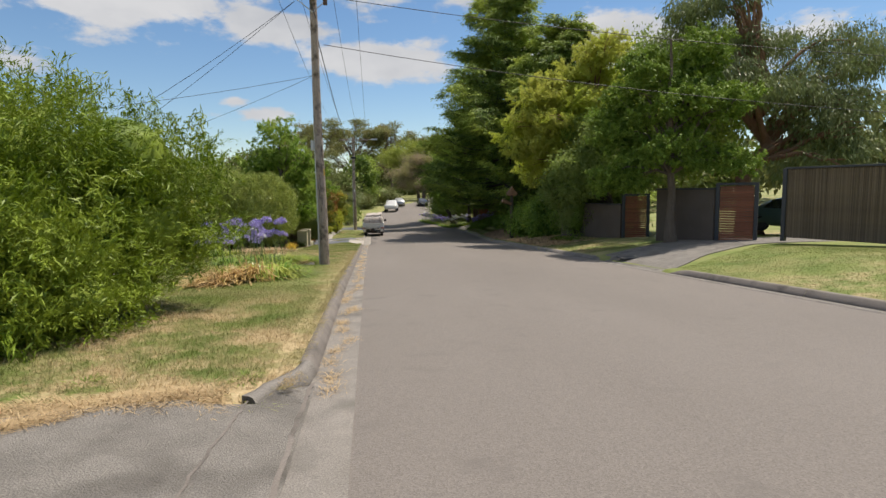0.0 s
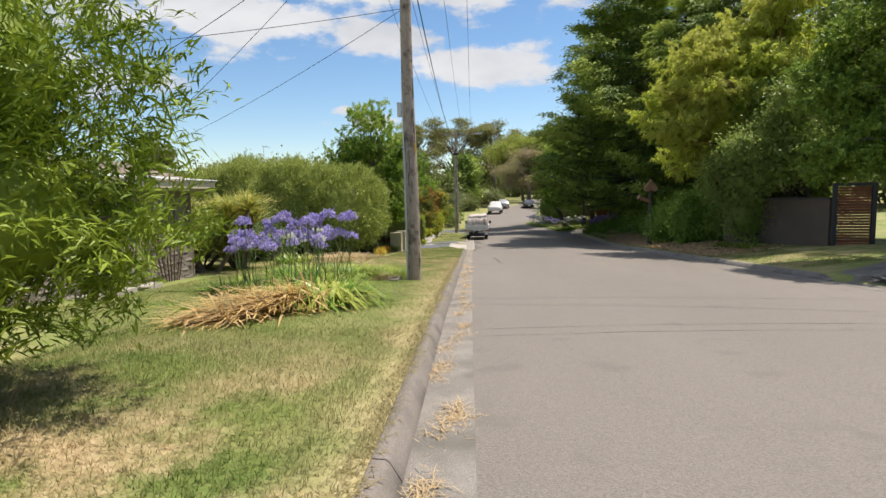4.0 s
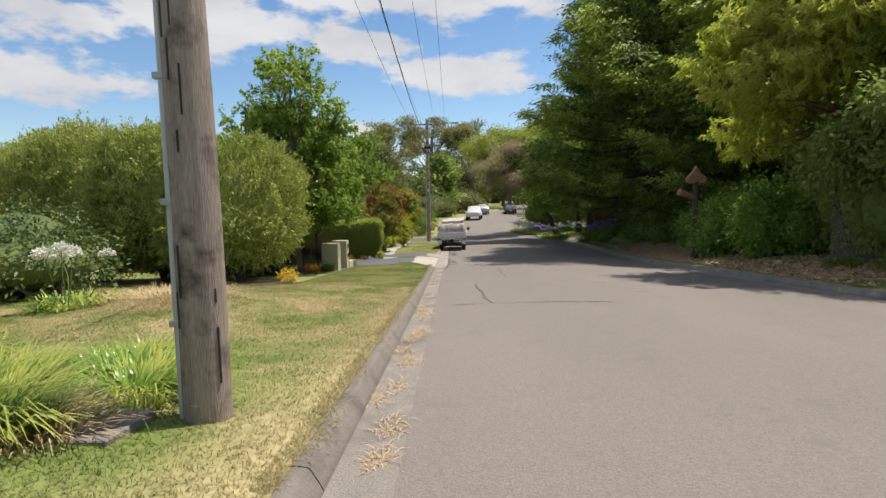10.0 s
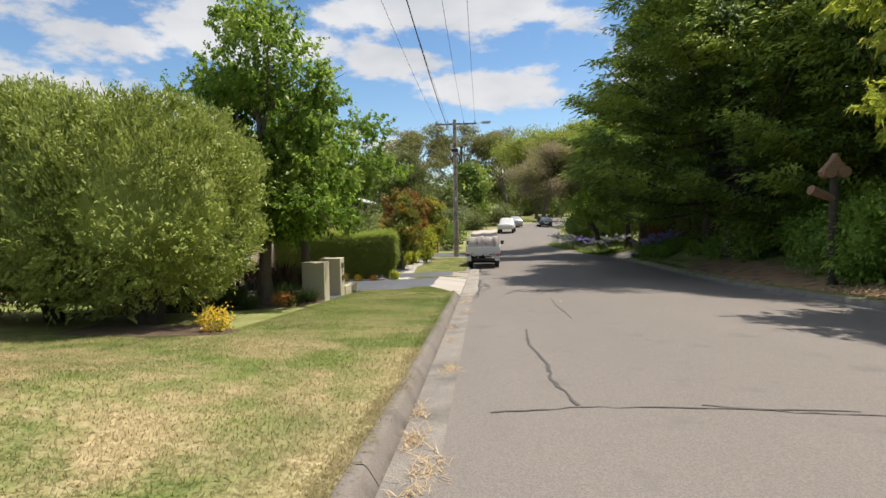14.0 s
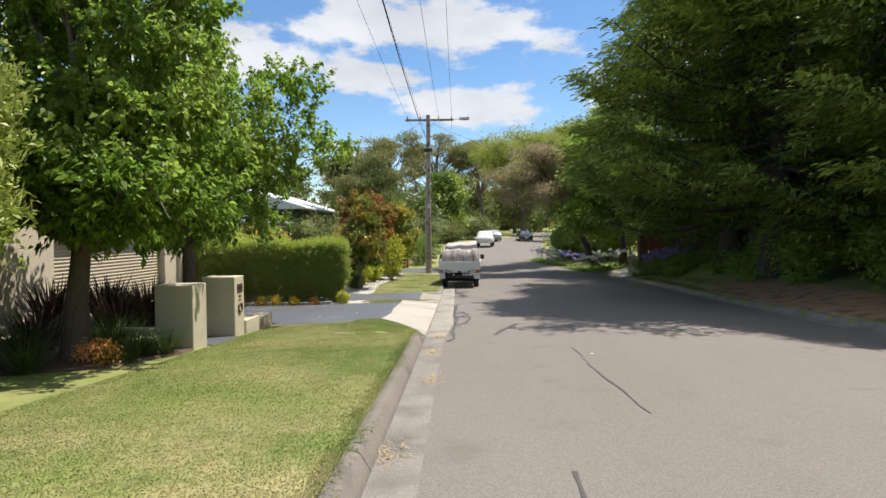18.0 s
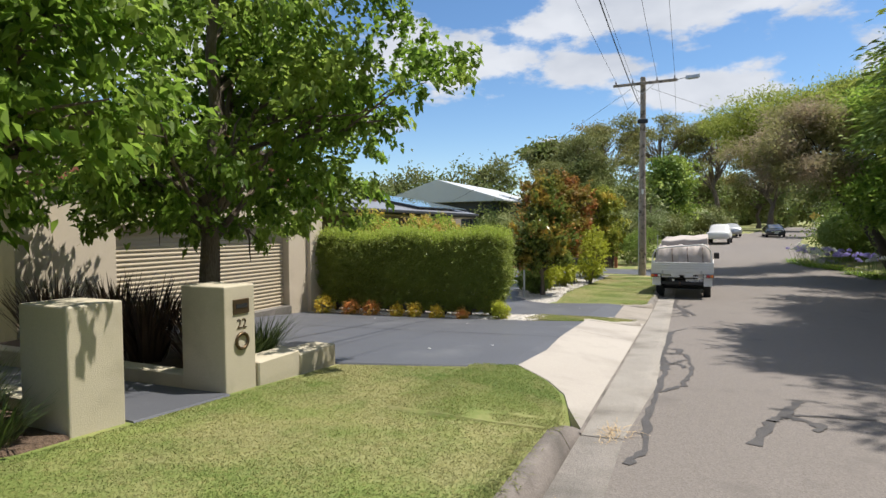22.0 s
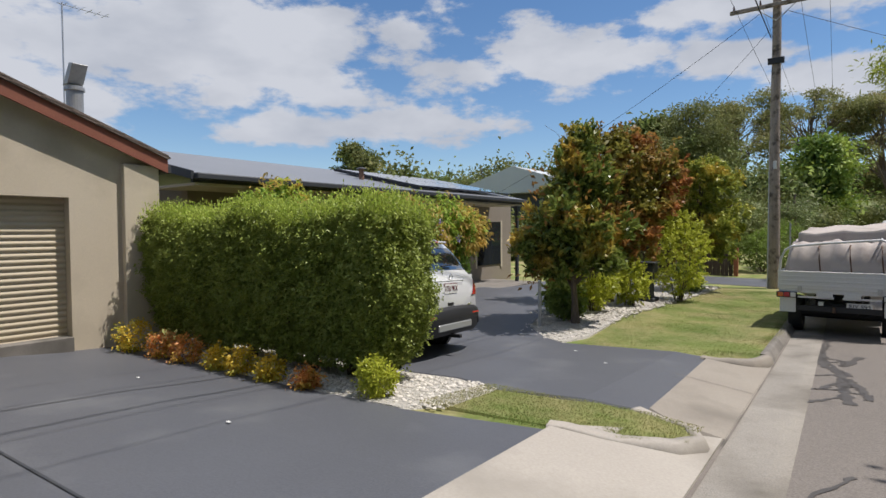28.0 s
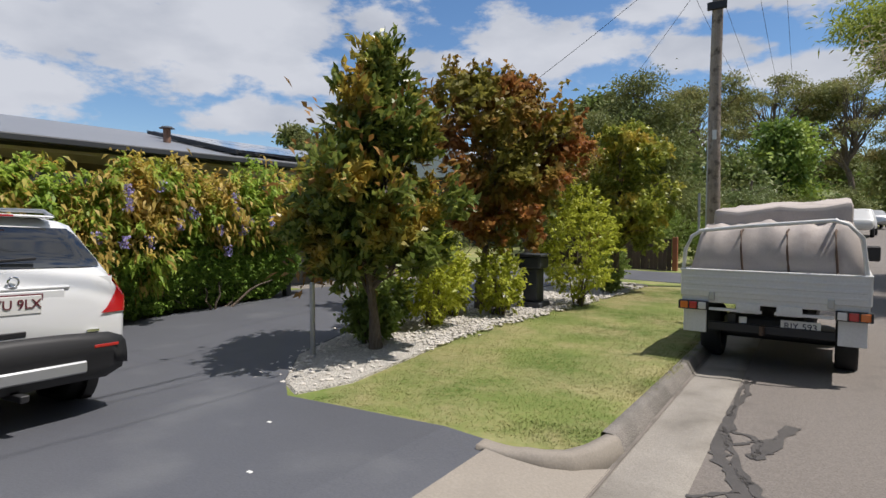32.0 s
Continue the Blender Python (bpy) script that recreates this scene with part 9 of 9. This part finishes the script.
# ---- cracks, weeds, pebbles and grass ----
def ribbon(name, points, width, material, label, category, seed, lift=0.006, wobble=0.011):
    """A thin ribbon lying on the road along a wandering line."""
    rng = np.random.default_rng(seed)
    pts = np.array(points, float)
    s = np.linspace(0, len(pts) - 1, max(6, int(len(pts) * 5)))
    P = np.stack([np.interp(s, np.arange(len(pts)), pts[:, c]) for c in range(2)], 1) + rng.normal(size=(len(s), 2)) * wobble
    t = unit(np.gradient(P, axis=0))
    nrm = np.stack([-t[:, 1], t[:, 0]], 1)
    w = width * rng.uniform(0.4, 1.25, (len(s), 1)) * 0.34
    a, b = P - nrm * w, P + nrm * w

    def z(p):
        u = (p[:, 0] - edge_x(p[:, 1])) / right_u(p[:, 1])
        return road_z(p[:, 1]) + np.interp(u, [0, 0.25, 0.5, 0.75, 1], [0, crown_z, crown_z * 1.4, crown_z, 0]) + lift

    V = np.stack([np.column_stack([a, z(a)]), np.column_stack([b, z(b)])], 1).reshape(-1, 3)
    i = np.arange(len(s) - 1) * 2
    F = np.stack([i, i + 1, i + 3, i + 2], 1)
    return tagged(part(name, raw_mesh(name, V, F), material, kind="structure"), label, category)


SEAL = "dark bitumen line sealing a crack in the road"
ribbon("crack_seal", [(0.02, 28.7), (-0.02, 27.4), (0.12, 26.2), (0.08, 25.4), (0.2, 24.5)], 0.055, "seal", SEAL, "crack seal", 601)
ribbon("crack_seal", [(-0.5, 24.3), (0.3, 24.45), (1.2, 24.4), (2.3, 24.35)], 0.04, "seal", SEAL, "crack seal", 602, wobble=0.012)
ribbon("crack_seal", [(1.2, 24.5), (1.8, 24.3), (2.6, 24.2)], 0.03, "seal", SEAL, "crack seal", 603, wobble=0.012)
ribbon("crack_seal", [(0.9, 33.6), (0.85, 32.0), (0.9, 30.0)], 0.03, "seal", SEAL, "crack seal", 604)
CRACKS = (
    (0.11, [(-1.22, 49.59), (-1.16, 49.12), (-1.21, 48.39), (-1.19, 47.93)]),
    (0.20, [(-1.19, 47.93), (-1.18, 47.23), (-1.08, 46.96), (-0.96, 46.69), (-0.92, 46.34), (-0.9, 45.98), (-0.89, 45.58), (-0.86, 45.31), (-0.81, 44.87)]),
    (0.08, [(-1.28, 47.54), (-1.2, 47.74), (-0.98, 47.69), (-0.94, 47.56), (-0.94, 47.18)]),
    (0.16, [(-0.94, 47.18), (-0.86, 47.46), (-0.74, 48.14)]),
    (0.07, [(-1.14, 47.32), (-0.98, 47.55), (-0.83, 47.71)]),
    (0.18, [(-1.29, 46.63), (-1.3, 46.26), (-1.27, 45.51), (-1.25, 45.26), (-1.25, 44.79), (-1.24, 44.5)]),
    (0.06, [(-1.26, 46.25), (-0.95, 46.54)]),
    (0.07, [(-1.25, 45.39), (-1.09, 45.5), (-0.89, 45.61)]),
    (0.10, [(-1.08, 45.51), (-1.01, 45.82), (-0.91, 46.05)]),
    (0.08, [(-1.22, 44.69), (-1.05, 44.92), (-0.88, 45.28)]),
    (0.16, [(-0.87, 46.3), (-0.83, 46.05), (-0.74, 45.77), (-0.68, 45.46), (-0.67, 45.19)]),
    (0.12, [(-0.89, 45.58), (-0.83, 46.05)]),
    (0.07, [(-0.83, 45.48), (-0.69, 45.51)]),
    (0.10, [(-1.24, 49.83), (-1.2, 47.71), (-0.96, 46.82), (-0.83, 46.51)]),
    (0.10, [(-1.31, 46.94), (-1.29, 44.99)]),
    (0.16, [(-1.01, 41.94), (-1.03, 41.39), (-1.01, 40.83), (-1.0, 40.15), (-1.03, 39.48), (-1.04, 38.94), (-0.98, 38.54), (-0.95, 38.28), (-0.93, 37.86)]),
    (0.07, [(-1.08, 39.82), (-0.9, 39.68), (-0.88, 39.78)]),
    (0.07, [(-0.99, 39.24), (-0.81, 39.35)]),
    (0.13, [(-0.81, 39.8), (-0.8, 39.36)]),
    (0.08, [(-0.99, 38.87), (-1.0, 38.58), (-0.88, 38.43), (-0.79, 38.54), (-0.72, 38.79)]),
    (0.07, [(-1.11, 38.24), (-0.99, 38.36)]),
    (0.13, [(-0.91, 38.38), (-0.79, 38.43), (-0.69, 38.17)]),
    (0.05, [(-1.01, 41.94), (-0.75, 42.62)]),
)
for k, (wide, line) in enumerate(CRACKS):
    ribbon("crack_seal", line, wide, "seal", SEAL, "crack seal", 610 + k, wobble=0.010)
for k, line in enumerate(([(-0.97, 34.38), (-0.89, 34.73), (-0.94, 35.5), (-0.92, 36.65), (-0.93, 37.86)], [(-0.98, 39.2), (-0.71, 39.28), (-0.62, 38.15), (-0.69, 37.06), (-0.92, 36.65)])):
    ribbon("crack_seal", line, 0.10, "seal", SEAL, "crack seal", 690 + k, wobble=0.012)
for k, line in enumerate(([(-0.17, 35.16), (0.01, 35.89), (0.12, 36.14), (0.34, 36.79)], [(0.12, 36.14), (0.35, 35.97), (0.33, 35.75)], [(0.12, 36.14), (0.28, 36.22), (0.82, 36.31)])):
    ribbon("crack_seal", line, 0.16 if k < 2 else 0.06, "seal", SEAL, "crack seal", 700 + k, wobble=0.012)
ribbon("crack_seal", [(0.3, 57.5), (1.8, 57.0), (3.2, 57.3)], 0.04, "seal", SEAL, "crack seal", 630)
for k, y in enumerate((12.3, 12.75)):
    ribbon("road_joint", [(-0.4, y), (2.0, y + 0.15), (5.0, y + 0.2), (7.0, y + 0.3)], 0.02, "asphalt", "faint joint across the asphalt", "joint", 640 + k, wobble=0.006)
# joints in the driveways
for k, (a, b) in enumerate((((-2.53, 39.28), (-6.4, 39.2)), ((-6.4, 39.2), (-9.5, 39.15)), ((-6.3, 41.7), (-6.35, 36.2)))):
    n = 30
    P = np.stack([np.linspace(a[0], b[0], n), np.linspace(a[1], b[1], n)], 1)
    t = unit(np.array(b) - np.array(a))
    w = np.array([-t[1], t[0]]) * 0.009
    zz = land(P[:, 0], P[:, 1]) + 0.028
    V = np.stack([np.column_stack([P - w, zz]), np.column_stack([P + w, zz])], 1).reshape(-1, 3)
    i = np.arange(n - 1) * 2
    tagged(part("driveway_joint", raw_mesh("driveway_joint", V, np.stack([i, i + 1, i + 3, i + 2], 1)), "charcoal", kind="structure"), "saw-cut joint in the painted driveway", "joint")
for y in (40.2, 44.7):
    n = 8
    xs = np.linspace(foot(y) - 0.02, -2.45, n)
    P = np.stack([xs, np.full(n, y)], 1)
    zz = np.array([apron_z(x, y) for x in xs]) + 0.004
    V = np.stack([np.column_stack([P - [0, 0.0045], zz]), np.column_stack([P + [0, 0.0045], zz])], 1).reshape(-1, 3)
    i = np.arange(n - 1) * 2
    tagged(part("driveway_joint", raw_mesh("driveway_joint", V, np.stack([i, i + 1, i + 3, i + 2], 1)), "kerb", kind="structure"), "saw-cut joint in the pale crossing", "joint")
# dirt-filled joints of the old crossing
for pts, w, m, lab in (([(-1.12, 4.6), (-1.12, 3.6), (-1.10, 2.4), (-1.08, 1.0)], 0.010, "kerb", "open joint along the old crossing"), ([(foot(5.1) - 0.01, 5.1), (foot(4.2) - 0.02, 4.2), (foot(3.2) - 0.015, 3.2), (foot(1.6) - 0.02, 1.6)], 0.018, "kerb", "dirt-filled joint between crossing and gutter")):
    s = np.linspace(0, len(pts) - 1, 40)
    P = np.stack([np.interp(s, np.arange(len(pts)), [p[c] for p in pts]) for c in range(2)], 1) + np.random.default_rng(645).normal(size=(40, 2)) * 0.006
    zz = np.array([max(apron_z(x, y) + 0.009, float(land(x, y)) + 0.030) for x, y in P])
    V = np.stack([np.column_stack([P - [w, 0], zz]), np.column_stack([P + [w, 0], zz])], 1).reshape(-1, 3)
    i = np.arange(39) * 2
    tagged(part("driveway_joint", raw_mesh("driveway_joint", V, np.stack([i, i + 1, i + 3, i + 2], 1)), m, kind="structure"), lab, "joint")
# dry weeds in the gutter
rng = np.random.default_rng(650)
spots = [(y, rng.uniform(0.15, 0.95)) for y in np.concatenate([np.arange(4.9, 24, 0.55), np.arange(24, 36, 1.8)])]
roots, leans = [], []
for y, f in spots:
    y += rng.normal() * 0.2
    k = rng.integers(40, 130)
    cx = float(edge_x(y) - gutter_w(y) * f)
    roots.append(np.stack([cx + rng.normal(size=k) * 0.05, y + rng.normal(size=k) * 0.13, np.full(k, float(road_z(y)) - 0.01)], 1))
    a = rng.uniform(0, 2 * np.pi, k)
    tl = rng.uniform(0.4, 1.2, k)
    leans.append(np.stack([np.cos(a) * tl, np.sin(a) * tl, np.zeros(k)], 1))
w = part("gutter_weeds", blade_mesh("gutter_weeds", np.concatenate(roots), np.concatenate(leans), 0.10, 0.007, rng, 0.7, 2), "straw", kind="stuff")
tagged(w, "dry straw weeds lying in the gutter", "weeds")


def blades(name, n, xr, yr, length, width, seed, label, keep=None, lean=0.6, top=land):
    rng = np.random.default_rng(seed)
    y = rng.uniform(*yr, n)
    x = xr[0](y) + (xr[1](y) - xr[0](y)) * rng.random(n)
    if keep is not None:
        k = keep(x, y)
        x, y = x[k], y[k]
    n = len(x)
    a = rng.uniform(0, 2 * np.pi, n)
    tl = rng.uniform(0.1, lean, n)
    patch = 0.75 + 0.35 * np.sin(x * 2.3 + y * 1.1) * np.sin(y * 1.7 - x)
    g = blade_mesh(name, np.stack([x, y, top(x, y) - 0.005], 1), np.stack([np.cos(a) * tl, np.sin(a) * tl, np.zeros(n)], 1) * patch[:, None], length, width, rng, 0.5, 2)
    return tagged(part(name, g, "grass_blade", kind="stuff"), label, "grass")


def kerb_back(y):
    return edge_x(y) - gutter_w(y) - KERB_W


blades("verge_grass", 190000, (lambda y: np.full_like(y, -6.8), lambda y: kerb_back(y) + 0.03), (4.4, 20.0), 0.062, 0.006, 660, "long patchy green and straw verge grass", lambda x, y: (x > -4.6 - np.clip(y - 11, 0, 2.2)), 1.9)
blades("verge_grass", 20000, (lambda y: np.full_like(y, -4.6), lambda y: kerb_back(y) - 0.25), (4.7, 12.0), 0.13, 0.006, 659, "long upright green and straw verge grass", None, 1.0)
blades("verge_grass", 190000, (lambda y: np.full_like(y, -9.0), lambda y: kerb_back(y) + 0.02), (20.0, 27.5), 0.06, 0.006, 661, "long patchy green and straw verge grass", None, 1.9)
blades("lawn_grass", 300000, (lambda y: np.full_like(y, -6.0), lambda y: kerb_back(y)), (27.5, 36.7), 0.017, 0.008, 662, "mown green lawn", lambda x, y: (x > -4.42) & ~((y > 35.0) & (x > np.interp(y, [35, 35.5, 35.9, 36.3, 36.72], [-1.6, -1.64, -1.77, -2.03, -2.48]))) & (y < 36.1 + 0.62 * np.clip((x + 4.4) / 2.0, 0, 1)), 1.5, lambda x, y: np.maximum(land(x, y) + 0.004, np.where((y > 34.5) & (x > -2.9), road_z(y) + 0.020 + np.clip((edge_x(y) - gutter_w(y) - x) / 0.95, 0, 1) * 0.125, -99.0)))
blades("lawn_grass", 160000, (lambda y: np.full_like(y, -5.4), lambda y: kerb_back(y)), (46.3, 58.5), 0.028, 0.007, 663, "mown green lawn between driveway and kerb", lambda x, y: (x > -4.3 - 0.2 * np.clip(y - 47, 0, 3)) & (y > 46.2 + 0.55 * np.clip(x + 2.3, 0, 1)), 1.5)
blades("lawn_grass", 16000, (lambda y: np.full_like(y, -4.0), lambda y: np.full_like(y, -1.72)), (41.9, 43.05), 0.022, 0.006, 664, "strip of lawn between two driveways", lambda x, y: (y > 41.85 + np.clip((x + 2.6) * 0.55, 0, 0.5)) & (y < 42.95 - np.clip((x + 2.2) * 0.3, 0, 1)) & (x > -3.8 + (42.9 - y) * -0.1), 0.9, lambda x, y: np.maximum(road_z(y) + 0.104, land(x, y) + 0.026))
blades("lawn_grass", 60000, (lambda y: edge_x(y) + right_u(y) + 0.5, lambda y: np.full_like(y, 12.5)), (4.0, 15.5), 0.05, 0.008, 665, "mown lawn before the bamboo fence", lambda x, y: y < 13.6 + np.clip(x - 7.2, 0, 4) * 0.5)
blades("verge_grass", 50000, (lambda y: edge_x(y) + right_u(y) + 0.5, lambda y: np.full_like(y, 9.3)), (20.0, 56.0), 0.07, 0.010, 666, "thin dry verge grass in the shade", lambda x, y: (y < 37) | (y > 46.5) | ((x > 8.6) & (y > 44)), 0.9)

# dry grass creeping over the edge of the old crossing
rng = np.random.default_rng(669)
n = 6500
x = -1.32 - 7.7 * rng.random(n) ** 1.3
y = np.interp(x, [-9, -3.0, -2.1, -1.5, -1.1], [3.5, 3.95, 4.25, 4.42, 4.45]) + 0.10 + 0.12 * np.sin(x * 4.1) * np.sin(x * 1.7) + rng.normal(size=n) * 0.13
a = -np.pi / 2 + rng.normal(size=n) * 1.2
tl = rng.uniform(0.4, 1.4, n)
f = blade_mesh("edge_straw", np.stack([x, y, land(x, y) + 0.012], 1), np.stack([np.cos(a) * tl, np.sin(a) * tl, np.zeros(n)], 1), 0.13, 0.007, rng, 0.6, 2)
tagged(part("edge_straw", f, "straw", kind="stuff"), "dry straw grass creeping over the driveway's edge", "grass")
rng = np.random.default_rng(668)
n = 3200
s = rng.random(n)
x, y = -2.3 - 1.7 * s + rng.normal(size=n) * 0.07, 4.05 - 1.25 * s + rng.normal(size=n) * 0.06
a = rng.uniform(0, 2 * np.pi, n)
tl = rng.uniform(0.5, 1.4, n)
f = blade_mesh("joint_straw", np.stack([x, y, land(x, y) + 0.022], 1), np.stack([np.cos(a) * tl, np.sin(a) * tl, np.zeros(n)], 1), 0.11, 0.007, rng, 0.6, 2)
tagged(part("joint_straw", f, "straw", kind="stuff"), "dry straw grass in a joint of the old crossing", "grass")
tuft("weed", "green and straw weed at the kerb's end", -1.10, 4.36, 130, 0.15, 0.008, "cordyline", 671, 0.10, 1.1, 0.7, "weed", "weeds at the kerb")
tuft("weed", "low green weed in the dry verge", -1.25, 4.95, 70, 0.12, 0.016, "lime_tree", 672, 0.12, 1.2, 0.7, "weed", "weeds at the kerb")
tuft("weed", "low green weed in the dry verge", -2.6, 5.0, 60, 0.12, 0.016, "lime_tree", 673, 0.14, 1.2, 0.7, "weed", "weeds at the kerb")
tuft("weed", "low green weed by the gutter", -1.05, 14.3, 50, 0.11, 0.016, "lime_tree", 674, 0.08, 1.2, 0.7, "weed", "weeds at the kerb")
# ragged dry grass that hangs over the kerb
rng = np.random.default_rng(670)
n = 12000
y = np.concatenate([rng.uniform(4.6, 35.0, 9500), rng.uniform(47.8, 58.0, 2500)])
drift = 0.05 + 0.05 * np.sin(y * 3.1) * np.sin(y * 1.3 + 1)
x = kerb_back(y) + rng.normal(size=n) * 0.05 + drift - 0.09
a = rng.normal(size=n) * 1.1
tl = rng.uniform(0.3, 1.2, n)
f = blade_mesh("kerb_fringe", np.stack([x, y, road_z(y) + 0.118], 1), np.stack([np.cos(a) * tl, np.sin(a) * tl, np.zeros(n)], 1), 0.07, 0.007, rng, 0.6, 2)
tagged(part("kerb_fringe", f, "grass_blade", kind="stuff"), "ragged dry grass hanging over the kerb", "grass")

# pebble beds
paving("pebble_bed", [(-9.4, 41.86), (-3.95, 41.74), (-3.55, 42.3), (-3.65, 42.86), (-4.3, 43.12), (-9.4, 43.06)], "pebble_bed", "white pebble strip round the clipped hedge", lift=0.026, step=0.4, category="bed")
paving("pebble_bed", [(-4.55, 46.35), (-5.0, 46.6), (-5.7, 47.4), (-6.4, 50.0), (-6.5, 54.5), (-6.5, 59.0), (-5.2, 59.0), (-4.75, 54.0), (-4.75, 50.5), (-4.45, 48.0), (-4.35, 46.9)], "pebble_bed", "white pebble bed under the garden trees", lift=0.024, step=0.5, category="bed")
rng = np.random.default_rng(680)
peb = []
for k in range(5):
    bm = bmesh.new()
    bmesh.ops.create_icosphere(bm, subdivisions=1, radius=1)
    for v in bm.verts:
        v.co *= rng.uniform(0.8, 1.15)
    peb.append(bm_mesh("pebble", bm, True))


def pebbles(parent_label, spots, seed):
    rng = np.random.default_rng(seed)
    holder = thing("pebbles", parent_label, "pebbles")
    for x, y in spots:
        s = rng.uniform(0.014, 0.030)
        m = Matrix.Translation((x, y, float(land(x, y)) + 0.03)) @ Euler((0, 0, rng.uniform(0, 6.3))).to_matrix().to_4x4() @ Matrix.Diagonal((s * rng.uniform(1, 1.6), s, s * 0.62, 1))
        part("pebble", peb[rng.integers(5)], "pebble", holder, at=m)


def scatter(n, inside, xr, yr, seed):
    rng = np.random.default_rng(seed)
    out = []
    while len(out) < n:
        x, y = rng.uniform(*xr), rng.uniform(*yr)
        if inside(x, y):
            out.append((x, y))
    return out


pebbles("rounded white pebbles at the hedge's end", scatter(290, lambda x, y: y < 43.05 - max(0, x + 4.0) * 0.5 and y > 41.86, (-4.75, -3.6), (41.8, 43.1), 681), 682)
pebbles("rounded white pebbles under the magnolia", scatter(290, lambda x, y: x > -5.62 + (46.9 - y) * 0.35 if y < 47.4 else x > -5.9, (-5.9, -4.4), (46.5, 49.4), 683), 684)


def loose_stones(n, xr, yr, seed, label, inside=None):
    rng = np.random.default_rng(seed)
    base = np.array([(1, 0, 0), (0, 1, 0), (-1, 0, 0), (0, -1, 0), (0, 0, 1.0), (0, 0, -1.0)])
    tri = np.array([(0, 1, 4), (1, 2, 4), (2, 3, 4), (3, 0, 4), (1, 0, 5), (2, 1, 5), (3, 2, 5), (0, 3, 5)])
    x, y = rng.uniform(*xr, n), rng.uniform(*yr, n)
    if inside is not None:
        k = inside(x, y)
        x, y = x[k], y[k]
    n = len(x)
    s = rng.uniform(0.02, 0.045, (n, 1, 1))
    V = np.stack([x, y, land(x, y) + 0.028], 1)[:, None] + base[None] * s * rng.uniform(0.6, 1.2, (n, 6, 1)) * np.array([1.2, 1.2, 0.6])
    F = (np.arange(n) * 6)[:, None, None] + tri[None]
    tagged(part("gravel", raw_mesh("gravel", V.reshape(-1, 3), F.reshape(-1, 3), True), "pebble", kind="stuff"), label, "gravel")


loose_stones(2600, (-9.3, -4.6), (41.86, 43.04), 685, "white pebble gravel along the clipped hedge")
loose_stones(3800, (-6.3, -4.5), (48.5, 58.8), 686, "white pebble gravel under the garden trees")
# small litter
for k, (x, y) in enumerate(((1.05, 33.0), (2.6, 38.0), (3.4, 42.5), (-3.2, 38.0), (-4.6, 40.5), (-6.9, 40.9), (-3.9, 37.4), (-3.3, 44.9), (-4.0, 45.6))):
    l = thing("paper_scrap", "small pale scrap lying on the paving", "litter", Matrix.Translation((x, y, (float(land(x, y)) + 0.03) if x < -2 else float(road_z(y)) + crown_z + 0.008)), "scraps of litter")
    part("scrap", box(-0.02, 0.02, -0.012, 0.014, 0, 0.006, 0.002), "plate_white", l)
